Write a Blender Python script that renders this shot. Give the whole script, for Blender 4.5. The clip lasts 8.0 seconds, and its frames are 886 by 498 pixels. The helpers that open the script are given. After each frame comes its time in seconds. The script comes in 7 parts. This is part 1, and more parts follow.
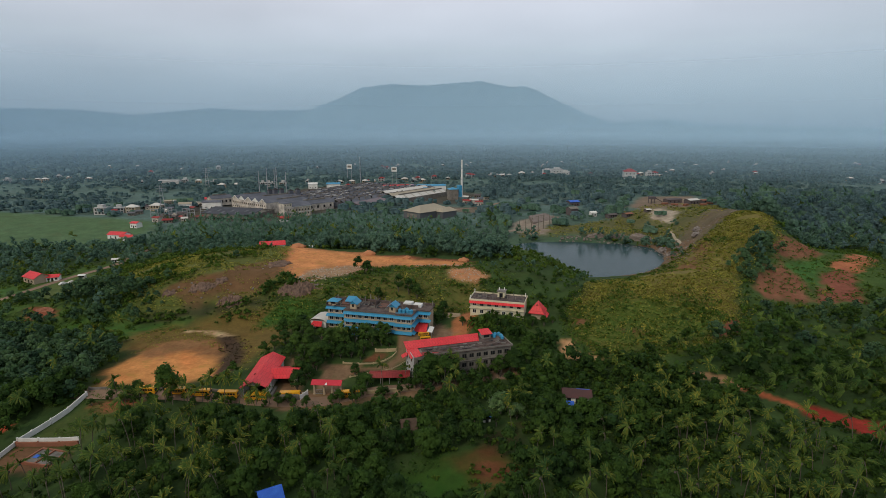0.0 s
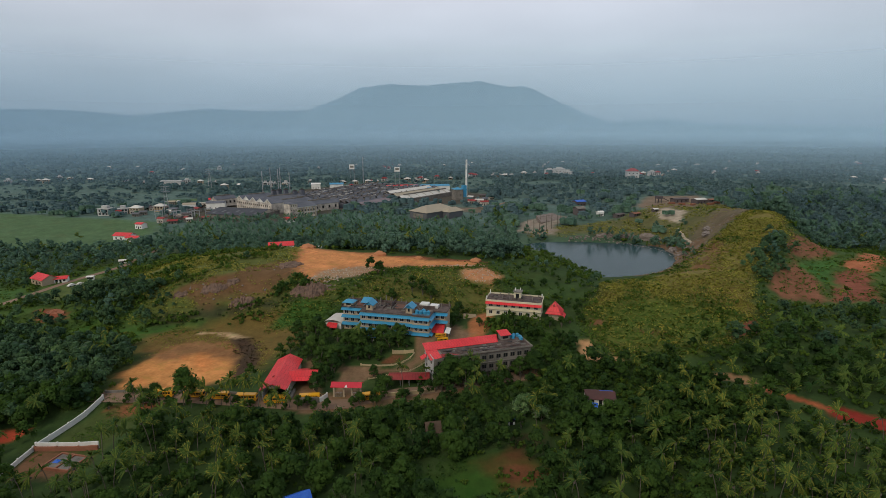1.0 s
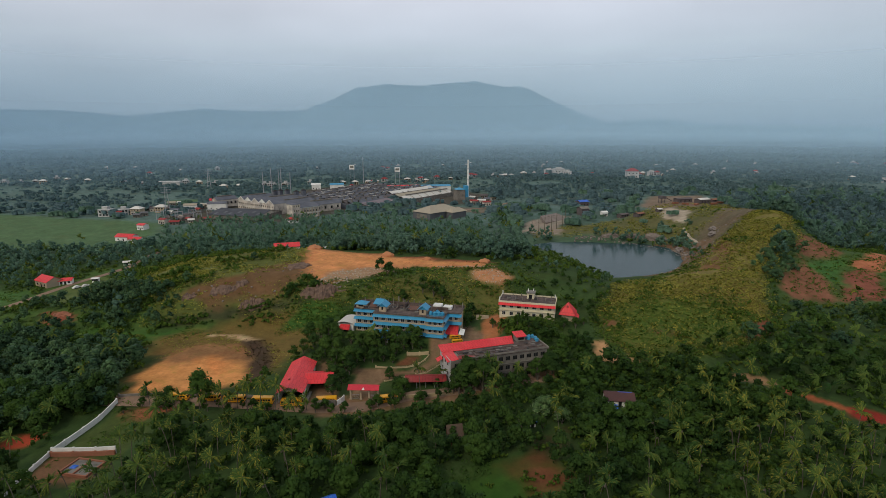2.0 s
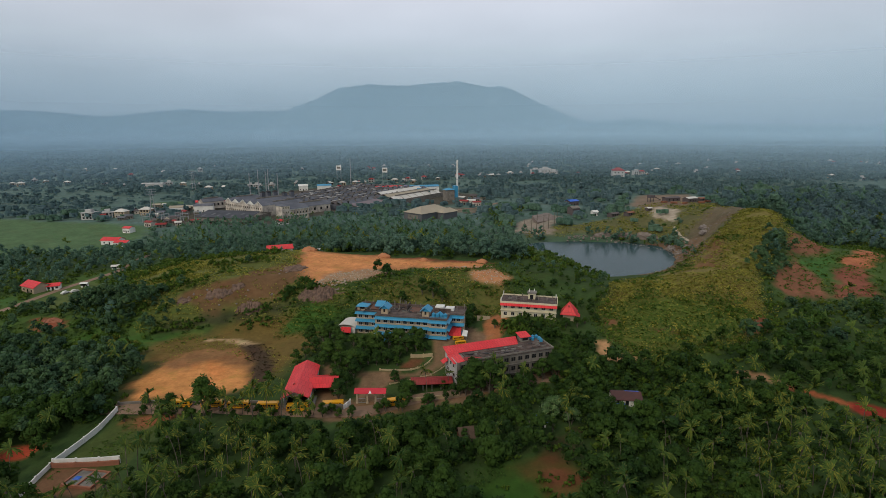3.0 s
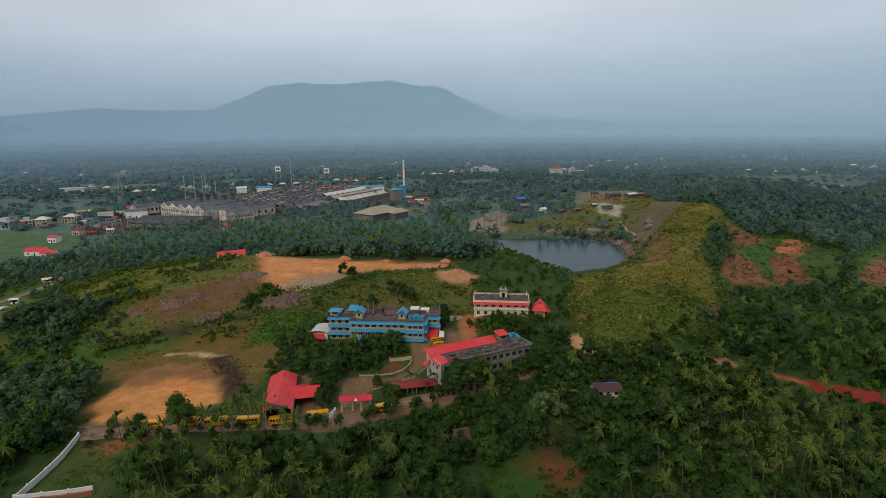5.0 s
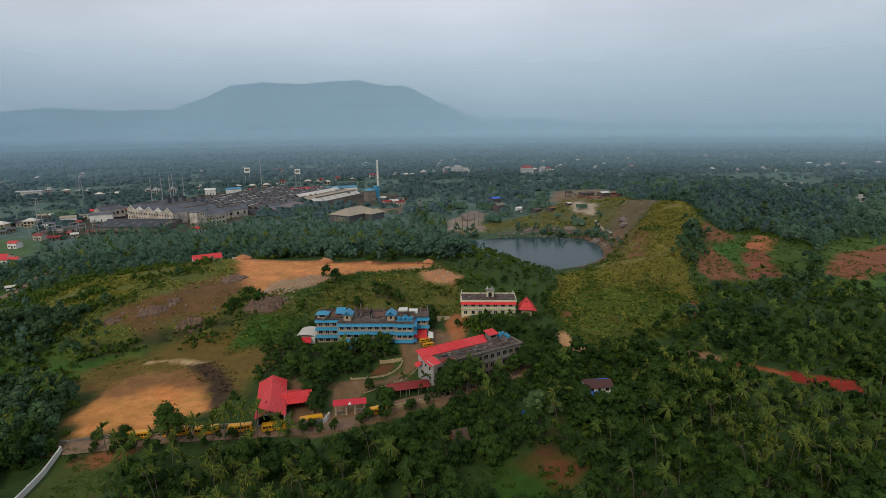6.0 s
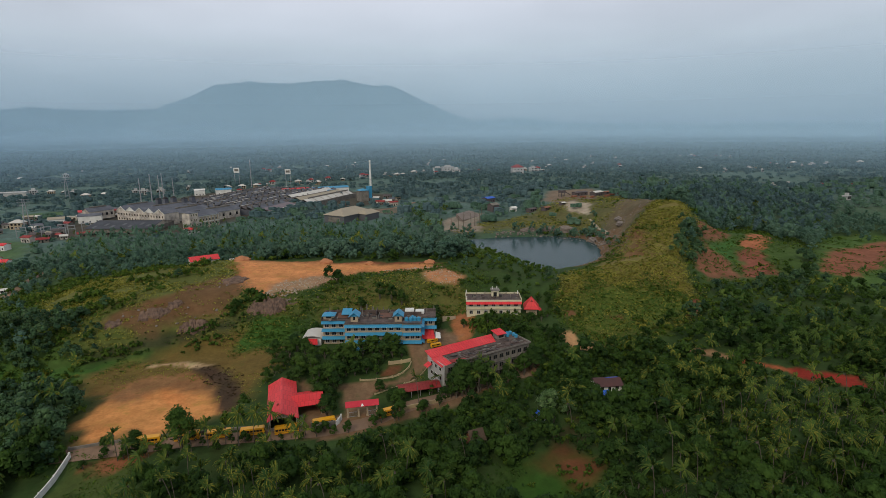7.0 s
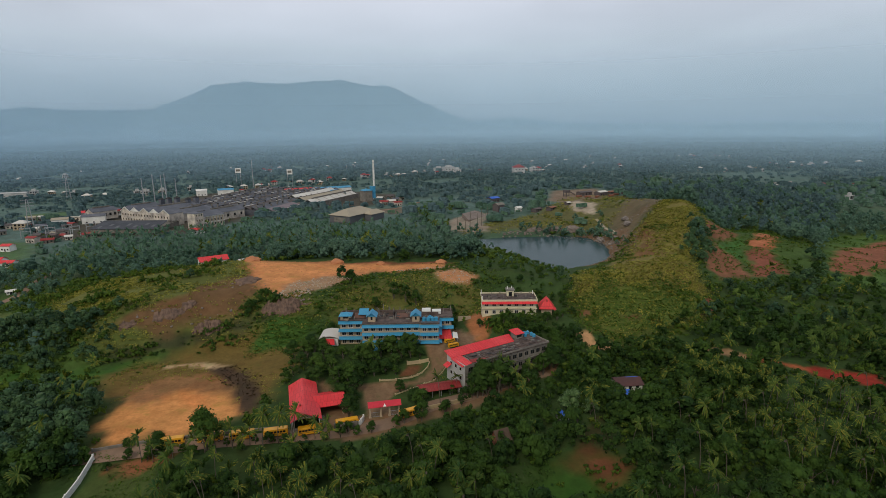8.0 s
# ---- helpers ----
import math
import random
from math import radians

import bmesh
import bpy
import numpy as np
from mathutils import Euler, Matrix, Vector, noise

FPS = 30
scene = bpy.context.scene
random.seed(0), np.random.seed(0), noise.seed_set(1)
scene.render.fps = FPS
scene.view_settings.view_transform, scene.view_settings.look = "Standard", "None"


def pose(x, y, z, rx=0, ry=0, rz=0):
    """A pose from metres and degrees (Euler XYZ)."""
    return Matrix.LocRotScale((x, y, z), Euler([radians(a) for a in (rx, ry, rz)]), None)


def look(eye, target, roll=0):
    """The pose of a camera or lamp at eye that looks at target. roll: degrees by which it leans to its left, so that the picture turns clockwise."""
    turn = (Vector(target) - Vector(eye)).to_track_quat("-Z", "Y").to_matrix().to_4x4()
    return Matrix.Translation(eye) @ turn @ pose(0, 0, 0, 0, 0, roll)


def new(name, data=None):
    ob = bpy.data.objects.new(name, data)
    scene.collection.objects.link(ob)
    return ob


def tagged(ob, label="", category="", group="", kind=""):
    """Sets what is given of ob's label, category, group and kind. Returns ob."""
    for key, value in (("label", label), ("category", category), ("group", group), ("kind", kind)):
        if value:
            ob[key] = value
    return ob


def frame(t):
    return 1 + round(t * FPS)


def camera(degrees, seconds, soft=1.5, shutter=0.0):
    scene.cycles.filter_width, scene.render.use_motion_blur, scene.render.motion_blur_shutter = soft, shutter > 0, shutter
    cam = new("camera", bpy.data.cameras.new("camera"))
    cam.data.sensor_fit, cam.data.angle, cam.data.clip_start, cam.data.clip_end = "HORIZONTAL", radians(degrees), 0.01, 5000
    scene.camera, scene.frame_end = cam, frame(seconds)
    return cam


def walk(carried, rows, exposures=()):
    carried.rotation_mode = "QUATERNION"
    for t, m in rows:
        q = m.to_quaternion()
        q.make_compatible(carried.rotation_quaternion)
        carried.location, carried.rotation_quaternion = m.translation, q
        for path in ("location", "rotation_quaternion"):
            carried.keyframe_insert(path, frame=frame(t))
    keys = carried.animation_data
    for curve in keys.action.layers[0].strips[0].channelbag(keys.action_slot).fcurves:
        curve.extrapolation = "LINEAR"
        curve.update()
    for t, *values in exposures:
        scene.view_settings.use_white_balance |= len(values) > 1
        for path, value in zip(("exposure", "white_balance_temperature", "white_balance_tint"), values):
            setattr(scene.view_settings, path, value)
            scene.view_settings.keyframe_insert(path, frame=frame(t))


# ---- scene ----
cam = camera(78.6, 8.0, soft=0.85)
METRES, EYE, TILT, LEAN, TURN = 60.0, 80.0, -12.3, 0.0, 0.0
ROWS = [
    (0.0, 0.0, 0.0, 0.0, 0.0, 0.0, -0.0),
    (0.5, -0.0617, 0.0172, 0.0008, -0.13, 0.02, 0.07),
    (1.0, -0.1218, 0.033, 0.0022, -0.18, 0.01, 0.15),
    (1.5, -0.1803, 0.0462, 0.0047, -0.22, 0.02, 0.16),
    (3.0, -0.3582, 0.0755, 0.0161, -2.38, 0.01, 0.82),
    (3.5, -0.4189, 0.0856, 0.0204, -3.54, -0.01, 1.14),
    (4.0, -0.4773, 0.0942, 0.025, -5.72, -0.1, 1.7),
    (4.5, -0.5403, 0.1066, 0.0294, -7.47, -0.19, 2.11),
    (6.0, -0.7214, 0.1514, 0.0431, -12.51, -0.44, 3.31),
    (6.5, -0.7833, 0.1688, 0.0482, -13.61, -0.53, 3.55),
    (7.0, -0.8472, 0.1873, 0.0529, -13.97, -0.55, 3.62),
    (7.5, -0.9089, 0.2054, 0.0564, -14.13, -0.53, 3.67),
    (8.0, -0.9712, 0.2245, 0.0583, -14.32, -0.55, 3.71),
]
walk(cam, [(t, pose(0, 0, EYE, TILT, LEAN, TURN) @ pose(METRES * x, METRES * y, METRES * z, 90 + pitch, roll, yaw)) for t, x, y, z, yaw, pitch, roll in ROWS])
scene.view_settings.exposure = 0.0

# ---- sky and sun: a humid overcast morning ----
SUN_UP, SUN_ROUND = 42.0, 215.0
world = bpy.data.worlds.new("sky")
scene.world = world
world.use_nodes = True
wn, wl = world.node_tree.nodes, world.node_tree.links
wn.clear()
sky = wn.new("ShaderNodeTexSky")
sky.sky_type, sky.sun_disc = "NISHITA", False
sky.sun_elevation, sky.sun_rotation = radians(SUN_UP), radians(SUN_ROUND)
sky.dust_density, sky.air_density = 3.0, 1.0
blue = wn.new("ShaderNodeBackground")
blue.inputs["Strength"].default_value = 0.03
wl.new(sky.outputs[0], blue.inputs["Color"])
coord = wn.new("ShaderNodeTexCoord")
split = wn.new("ShaderNodeSeparateXYZ")
wl.new(coord.outputs["Generated"], split.inputs[0])
ramp = wn.new("ShaderNodeValToRGB")
ramp.color_ramp.elements[0].position, ramp.color_ramp.elements[0].color = 0.0, (0.275, 0.35, 0.43, 1)
ramp.color_ramp.elements[1].position, ramp.color_ramp.elements[1].color = 0.9, (0.42, 0.44, 0.47, 1)
for at, col in ((0.06, (0.345, 0.415, 0.49, 1)), (0.14, (0.485, 0.52, 0.575, 1)), (0.25, (0.60, 0.60, 0.65, 1)), (0.5, (0.47, 0.49, 0.53, 1))):
    ramp.color_ramp.elements.new(at).color = col
wl.new(split.outputs["Z"], ramp.inputs[0])
stretch = wn.new("ShaderNodeMapping")
stretch.inputs["Scale"].default_value = (1.0, 1.0, 4.0)
wl.new(coord.outputs["Generated"], stretch.inputs[0])
puffs = wn.new("ShaderNodeTexNoise")
puffs.inputs["Scale"].default_value, puffs.inputs["Detail"].default_value, puffs.inputs["Roughness"].default_value = 2.2, 5.0, 0.5
wl.new(stretch.outputs[0], puffs.inputs["Vector"])
span = wn.new("ShaderNodeMapRange")
span.inputs["From Min"].default_value, span.inputs["From Max"].default_value = 0.3, 0.7
span.inputs["To Min"].default_value, span.inputs["To Max"].default_value = 0.88, 1.12
wl.new(puffs.outputs["Fac"], span.inputs["Value"])
grey = wn.new("ShaderNodeBackground")
wl.new(ramp.outputs[0], grey.inputs["Color"])
wl.new(span.outputs[0], grey.inputs["Strength"])
both = wn.new("ShaderNodeAddShader")
wl.new(blue.outputs[0], both.inputs[0])
wl.new(grey.outputs[0], both.inputs[1])
wl.new(both.outputs[0], wn.new("ShaderNodeOutputWorld").inputs["Surface"])

sun = new("sun", bpy.data.lights.new("sun", "SUN"))
sun.data.energy, sun.data.angle, sun.data.color = 1.08, radians(16), (1.0, 0.88, 0.68)
sx, sy = math.sin(radians(SUN_ROUND)), math.cos(radians(SUN_ROUND))
su = math.tan(radians(SUN_UP))
sun.matrix_world = look((sx * 500, sy * 500, su * 500), (0, 0, 0))


# ---- materials ----
def nodes(name):
    m = bpy.data.materials.new(name)
    m.use_nodes = True
    n, l = m.node_tree.nodes, m.node_tree.links
    return m, n, l, n["Principled BSDF"]


def mixed(n, l, fac, a, b, blend="MIX"):
    x = n.new("ShaderNodeMix")
    x.data_type, x.blend_type = "RGBA", blend
    for k, v in ((0, fac), (6, a), (7, b)):
        if isinstance(v, bpy.types.NodeSocket):
            l.new(v, x.inputs[k])
        elif k == 0:
            x.inputs[0].default_value = v
        else:
            x.inputs[k].default_value = (*v, 1) if len(v) == 3 else v
    return x.outputs[2]


def noised(n, l, scale, detail=4.0, rough=0.55, vec=None, lo=0.35, hi=0.65):
    if vec is None:
        vec = n.new("ShaderNodeNewGeometry").outputs["Position"]
    t = n.new("ShaderNodeTexNoise")
    t.inputs["Scale"].default_value, t.inputs["Detail"].default_value, t.inputs["Roughness"].default_value = scale, detail, rough
    l.new(vec, t.inputs["Vector"])
    r = n.new("ShaderNodeMapRange")
    r.inputs["From Min"].default_value, r.inputs["From Max"].default_value = lo, hi
    l.new(t.outputs["Fac"], r.inputs["Value"])
    return r.outputs[0]


def bumped(n, l, height, bsdf, strength, distance):
    b = n.new("ShaderNodeBump")
    b.inputs["Strength"].default_value, b.inputs["Distance"].default_value = strength, distance
    l.new(height, b.inputs["Height"])
    l.new(b.outputs[0], bsdf.inputs["Normal"])


def surface(name, base, worn, rough=0.8, big=0.15, fine=2.5, metal=0.0, bump=0.05, amount=0.7):
    """Two-scale weathering between a base colour and its worn colour."""
    m, n, l, b = nodes(name)
    large, small = noised(n, l, big), noised(n, l, fine, 6.0, 0.65)
    mask = n.new("ShaderNodeMath")
    mask.operation = "MULTIPLY"
    l.new(large, mask.inputs[0])
    mask.inputs[1].default_value = amount
    c = mixed(n, l, mask.outputs[0], base, worn)
    dark = tuple(v * 0.78 for v in base)
    c = mixed(n, l, small, c, mixed(n, l, 0.5, c, dark))
    l.new(c, b.inputs["Base Color"])
    b.inputs["Roughness"].default_value, b.inputs["Metallic"].default_value = rough, metal
    if bump:
        bumped(n, l, small, b, 0.5, bump)
    return m


def sheet(name, base, worn, rough=0.45):
    """Painted roof sheets: weathering, plus faint laps every metre or so."""
    m = surface(name, base, worn, rough, 0.12, 1.5, bump=0.02, amount=0.8)
    n, l = m.node_tree.nodes, m.node_tree.links
    b = n["Principled BSDF"]
    b.inputs["Specular IOR Level"].default_value = 0.22
    was = b.inputs["Base Color"].links[0].from_socket
    co, wv, rm = n.new("ShaderNodeTexCoord"), n.new("ShaderNodeTexBrick"), n.new("ShaderNodeMapRange")
    wv.inputs["Scale"].default_value = 1.0
    wv.inputs["Brick Width"].default_value, wv.inputs["Row Height"].default_value, wv.inputs["Mortar Size"].default_value = 1.1, 3.2, 0.05
    wv.inputs["Color1"].default_value, wv.inputs["Color2"].default_value, wv.inputs["Mortar"].default_value = (1, 1, 1, 1), (0.88, 0.88, 0.88, 1), (0.6, 0.6, 0.6, 1)
    l.new(co.outputs["Object"], wv.inputs["Vector"])
    l.new(mixed(n, l, 1.0, was, wv.outputs["Color"], "MULTIPLY"), b.inputs["Base Color"])
    return m


def foliage(name, dark, light, yellow, sheen=0.0, through_=0.36, fine=0.7):
    """Leaves: tint per tree, per leaf clump and over the wood at large."""
    m, n, l, b = nodes(name)
    info, geo, at = n.new("ShaderNodeObjectInfo"), n.new("ShaderNodeNewGeometry"), n.new("ShaderNodeAttribute")
    at.attribute_name = "tint"
    tree = n.new("ShaderNodeMath")
    tree.operation = "ADD"
    l.new(info.outputs["Random"], tree.inputs[0])
    l.new(at.outputs["Fac"], tree.inputs[1])
    frac = n.new("ShaderNodeMath")
    frac.operation = "FRACT"
    l.new(tree.outputs[0], frac.inputs[0])
    c = mixed(n, l, frac.outputs[0], dark, light)
    pick = n.new("ShaderNodeMapRange")
    pick.inputs["From Min"].default_value, pick.inputs["From Max"].default_value = 0.45, 1.0
    pick.inputs["To Max"].default_value = 0.8
    l.new(geo.outputs["Random Per Island"], pick.inputs["Value"])
    wide = noised(n, l, 0.02)
    y = n.new("ShaderNodeMath")
    y.operation = "MULTIPLY"
    l.new(pick.outputs[0], y.inputs[0])
    l.new(wide, y.inputs[1])
    c = mixed(n, l, y.outputs[0], c, yellow)
    clump = noised(n, l, fine, 3.0, 0.6)
    c = mixed(n, l, 1.0, c, mixed(n, l, clump, (0.72, 0.76, 0.74), (1.26, 1.22, 1.20)), "MULTIPLY")
    l.new(c, b.inputs["Base Color"])
    b.inputs["Roughness"].default_value = 0.65
    b.inputs["Specular IOR Level"].default_value = 0.08
    # Bluish sheen, weighted up for distant leaves, imitates haze over them.
    b.inputs["Sheen Weight"].default_value = sheen
    b.inputs["Sheen Roughness"].default_value = 0.6
    b.inputs["Sheen Tint"].default_value = (0.75, 0.88, 1.0, 1)
    thin, both_ = n.new("ShaderNodeBsdfTranslucent"), n.new("ShaderNodeMixShader")
    l.new(mixed(n, l, 1.0, c, (1.0, 1.08, 0.8), "MULTIPLY"), thin.inputs["Color"])
    both_.inputs[0].default_value = through_
    l.new(b.outputs[0], both_.inputs[1])
    l.new(thin.outputs[0], both_.inputs[2])
    l.new(both_.outputs[0], n["Material Output"].inputs["Surface"])
    return m


LEAF = foliage("broad leaves", (0.028, 0.066, 0.018), (0.064, 0.126, 0.024), (0.088, 0.146, 0.024), 0.02, 0.5)
PALE_LEAF = foliage("pale speckled leaves", (0.045, 0.10, 0.035), (0.10, 0.18, 0.06), (0.26, 0.34, 0.15), 0.06, 0.4)
# LEAF_MID and LEAF_FAR are bluer and paler: haze put into the leaf colour.
LEAF_MID = foliage("haze-tinted hillside leaves", (0.074, 0.152, 0.114), (0.120, 0.215, 0.148), (0.132, 0.212, 0.136), 0.08, 0.45)
LEAF_FAR = foliage("haze-blue far leaves", (0.094, 0.168, 0.192), (0.134, 0.216, 0.236), (0.142, 0.220, 0.222), 0.10, 0.55, fine=0.3)
GARDEN = foliage("school garden leaves", (0.040, 0.086, 0.022), (0.082, 0.150, 0.030), (0.110, 0.165, 0.030), 0.02, 0.5)
SHRUB = foliage("undergrowth", (0.038, 0.090, 0.013), (0.086, 0.146, 0.019), (0.140, 0.150, 0.023), 0.02)
# LEAF_EAST sits between LEAF and LEAF_MID, with a little haze in its colour.
LEAF_EAST = foliage("faintly haze-tinted leaves", (0.035, 0.082, 0.043), (0.078, 0.150, 0.064), (0.112, 0.162, 0.055), 0.05)
FROND = foliage("palm fronds", (0.030, 0.078, 0.020), (0.088, 0.146, 0.031), (0.36, 0.30, 0.04), 0.01)
SCORCHED = foliage("scorched brush", (0.040, 0.030, 0.018), (0.075, 0.050, 0.025), (0.11, 0.07, 0.03), 0.0)
REED = foliage("tall dry grass", (0.185, 0.195, 0.036), (0.262, 0.245, 0.044), (0.36, 0.30, 0.055), 0.03, fine=0.16)
BARK = surface("grey bark", (0.10, 0.085, 0.06), (0.17, 0.15, 0.12), 0.9, 0.8, 6.0)
RED = sheet("red painted roof sheet", (0.68, 0.036, 0.042), (0.72, 0.075, 0.075))
CRIMSON = surface("crimson roof sheet", (0.50, 0.012, 0.03), (0.58, 0.04, 0.05), 0.45, 0.2, 1.5, bump=0.02)
DULL_RED = sheet("faded red roof sheet", (0.26, 0.026, 0.026), (0.34, 0.08, 0.065), 0.6)
BLUE = surface("sky blue painted sheet", (0.025, 0.24, 0.42), (0.08, 0.30, 0.46), 0.5, 0.2, 2.0)
TARP = surface("blue tarpaulin", (0.01, 0.09, 0.50), (0.03, 0.16, 0.60), 0.5, 0.4, 3.0)
CREAM = surface("cream painted wall", (0.64, 0.58, 0.40), (0.44, 0.40, 0.29), 0.85, 0.25, 2.0)
OCHRE = surface("faded ochre parapet", (0.46, 0.36, 0.20), (0.26, 0.21, 0.13), 0.9, 0.4, 2.0)
TAN = surface("tan painted wall", (0.42, 0.33, 0.22), (0.30, 0.26, 0.20), 0.85, 0.3, 2.0)
WHITE = surface("white painted wall", (0.76, 0.76, 0.72), (0.50, 0.50, 0.46), 0.85, 0.2, 2.0)
# White greyed to imitate haze on far houses; also used on one end wall.
FARWALL = surface("toned-down white wall", (0.46, 0.46, 0.44), (0.28, 0.28, 0.27), 0.9, 0.2, 1.0)
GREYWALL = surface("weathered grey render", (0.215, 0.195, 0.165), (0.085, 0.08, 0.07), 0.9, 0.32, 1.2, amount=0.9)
SLAB = surface("mouldy concrete roof slab", (0.054, 0.038, 0.033), (0.145, 0.106, 0.090), 0.9, 0.5, 1.8, amount=0.95)
FACADE = surface("soot streaked cream wall", (0.62, 0.56, 0.47), (0.16, 0.15, 0.145), 0.9, 0.22, 0.9, amount=0.95)
# Soot grey, lifted towards blue to imitate haze over the factory.
ASBESTOS = surface("sooty haze-tinted roof sheet", (0.076, 0.084, 0.104), (0.165, 0.172, 0.20), 0.85, 0.09, 0.6)
RUSTY = surface("rusted brown roof sheet", (0.105, 0.085, 0.082), (0.06, 0.056, 0.062), 0.85, 0.08, 0.6)
OXIDE = surface("rust-orange sheet and timber", (0.26, 0.10, 0.05), (0.13, 0.07, 0.05), 0.85, 0.3, 1.2)
SLATE = surface("blue-grey roof sheet", (0.11, 0.115, 0.125), (0.06, 0.06, 0.065), 0.8, 0.06, 0.6)
PALE_SHEET = surface("pale factory roof sheet", (0.64, 0.62, 0.56), (0.42, 0.40, 0.36), 0.6, 0.06, 0.8)
TAN_SHEET = surface("sand coloured roof sheet", (0.36, 0.31, 0.22), (0.28, 0.24, 0.18), 0.6, 0.06, 0.8)
GLASS = surface("dark window glass", (0.012, 0.014, 0.016), (0.03, 0.032, 0.035), 0.15, 0.5, 2.0, bump=0)
YELLOW = surface("school bus yellow paint", (0.76, 0.36, 0.01), (0.62, 0.30, 0.02), 0.35, 0.5, 3.0, bump=0)
BLACK = surface("black rubber", (0.02, 0.02, 0.02), (0.04, 0.04, 0.04), 0.8, 1, 4, bump=0)
METAL = surface("galvanised metal", (0.42, 0.44, 0.46), (0.28, 0.28, 0.28), 0.45, 0.4, 3.0, metal=0.6, bump=0)
ROCK = surface("dark granite rock", (0.200, 0.125, 0.085), (0.062, 0.038, 0.027), 0.9, 0.45, 2.2, bump=0.5, amount=1.0)
SHORE_ROCK = surface("pale brown shore rock", (0.24, 0.20, 0.17), (0.12, 0.10, 0.088), 0.9, 0.4, 1.8, bump=0.4)
CUT_STONE = surface("pale cut stone", (0.40, 0.33, 0.25), (0.30, 0.24, 0.18), 0.9, 0.5, 2.0)
MOUND = surface("bare orange earth", (0.46, 0.19, 0.08), (0.36, 0.14, 0.06), 0.95, 0.3, 1.5, bump=0.1)
ASPHALT = surface("dusty lane", (0.20, 0.128, 0.082), (0.28, 0.18, 0.115), 0.95, 0.12, 1.0)
EARTH_WALL = surface("laterite stone wall", (0.30, 0.115, 0.065), (0.20, 0.09, 0.055), 0.95, 0.4, 2.0)


# ---- the lie of the land ----
def sm(a, b, v):
    u = min(1.0, max(0.0, (v - a) / (b - a)))
    return u * u * (3 - 2 * u)


def bump(x, y, cx, cy, rx, ry):
    return math.exp(-((x - cx) / rx) ** 2 - ((y - cy) / ry) ** 2)


CREST = [(62, 246, 9.5), (100, 246, 9), (135, 260, 12.5), (161, 286, 21), (190, 326, 32), (208, 400, 23), (217, 470, 15)]
POND = (92, 337, 47, 47)
WATER = 1.5


def crest(x, y):
    best, h, side = 1e9, 0.0, 0.0
    for (ax, ay, az), (bx, by, bz) in zip(CREST, CREST[1:]):
        dx, dy = bx - ax, by - ay
        u = min(1, max(0, ((x - ax) * dx + (y - ay) * dy) / (dx * dx + dy * dy)))
        d = math.hypot(x - ax - u * dx, y - ay - u * dy)
        if d < best:
            best, h, side = d, az + u * (bz - az), dx * (y - ay) - dy * (x - ax)
    return best, h, side


def pond_r(x, y):
    """Below 1 inside the quarry pond."""
    a = math.atan2((y - POND[1]) / POND[3], (x - POND[0]) / POND[2])
    k = 1 - 0.5 * math.exp(-((a + 2.25) / 0.45) ** 2) + 0.16 * math.exp(-((math.pi - abs(a)) / 0.45) ** 2) + 0.05 * math.sin(3 * a + 1) + 0.03 * math.sin(5 * a) + 0.012 * math.sin(17 * a)
    return math.hypot((x - POND[0]) / POND[2], (y - POND[1]) / POND[3]) / k


def pond_v(x, y):
    """The same for many places."""
    a = np.arctan2((y - POND[1]) / POND[3], (x - POND[0]) / POND[2])
    k = 1 - 0.5 * np.exp(-((a + 2.25) / 0.45) ** 2) + 0.16 * np.exp(-((math.pi - np.abs(a)) / 0.45) ** 2) + 0.05 * np.sin(3 * a + 1) + 0.03 * np.sin(5 * a)
    return np.hypot((x - POND[0]) / POND[2], (y - POND[1]) / POND[3]) / k


def ground_z(x, y):
    terrace = sm(-85, -45, x)
    z = -4.5 + 4.7 * (sm(174, 206, y) * terrace + sm(222, 245, y) * (1 - terrace))
    z -= 2.5 * sm(-150, -230, x)
    z -= 2.0 * sm(-85, -108, x) * sm(168, 152, y)
    z += 5.8 * bump(x, y, 24, 216, 21, 11) + 3.0 * bump(x, y, -14, 200, 11, 7)
    z += 11 * sm(224, 264, y) * (1 - sm(305, 370, y)) * sm(-200, -110, x) * (1 - sm(45, 80, x))
    z += 3 * bump(x, y, -95, 305, 25, 25)
    z += 9 * bump(x, y, 232, 305, 40, 45)
    z += 6 * sm(372, 400, y) * sm(30, 90, x) * (1 - sm(700, 1000, y))
    z += 8 * sm(400, 470, y) * sm(120, 200, x) * (1 - sm(300, 420, x)) * (1 - sm(520, 640, y))
    z += 3.5 * sm(400, 520, y)
    z += 22 * sm(2200, 4600, y)
    d, h, side = crest(x, y)
    w = 30 if side > 0 else 24
    k = math.exp(-(d / w) ** 2)
    z = z * (1 - k) + max(z, h) * k
    z += (-4 - z) * (1 - sm(0.86, 1.06, pond_r(x, y)))
    return z + 0.5 * math.sin(x * 0.061 + 1) * math.sin(y * 0.053)


# ---- what covers the ground, as outlines on the plan ----
PLAY = [(-116, 171), (-120, 184), (-119, 200), (-111, 210), (-96, 208), (-85, 197), (-80, 178), (-88, 170), (-98, 167)]
MEADOW = [(-131, 204), (-130, 220), (-114, 228), (-92, 236), (-70, 236), (-60, 222), (-64, 203), (-72, 188), (-82, 176)]
BURNT = [(-95, 216), (-88, 217), (-78, 201), (-75, 182), (-80, 176), (-85, 196)]
CUT = [(-81, 262), (-90, 318), (-68, 310), (-48, 304), (-25, 291), (8, 283), (15, 277), (8, 271), (-25, 275), (-45, 274), (-55, 260), (-66, 255), (-74, 255)]
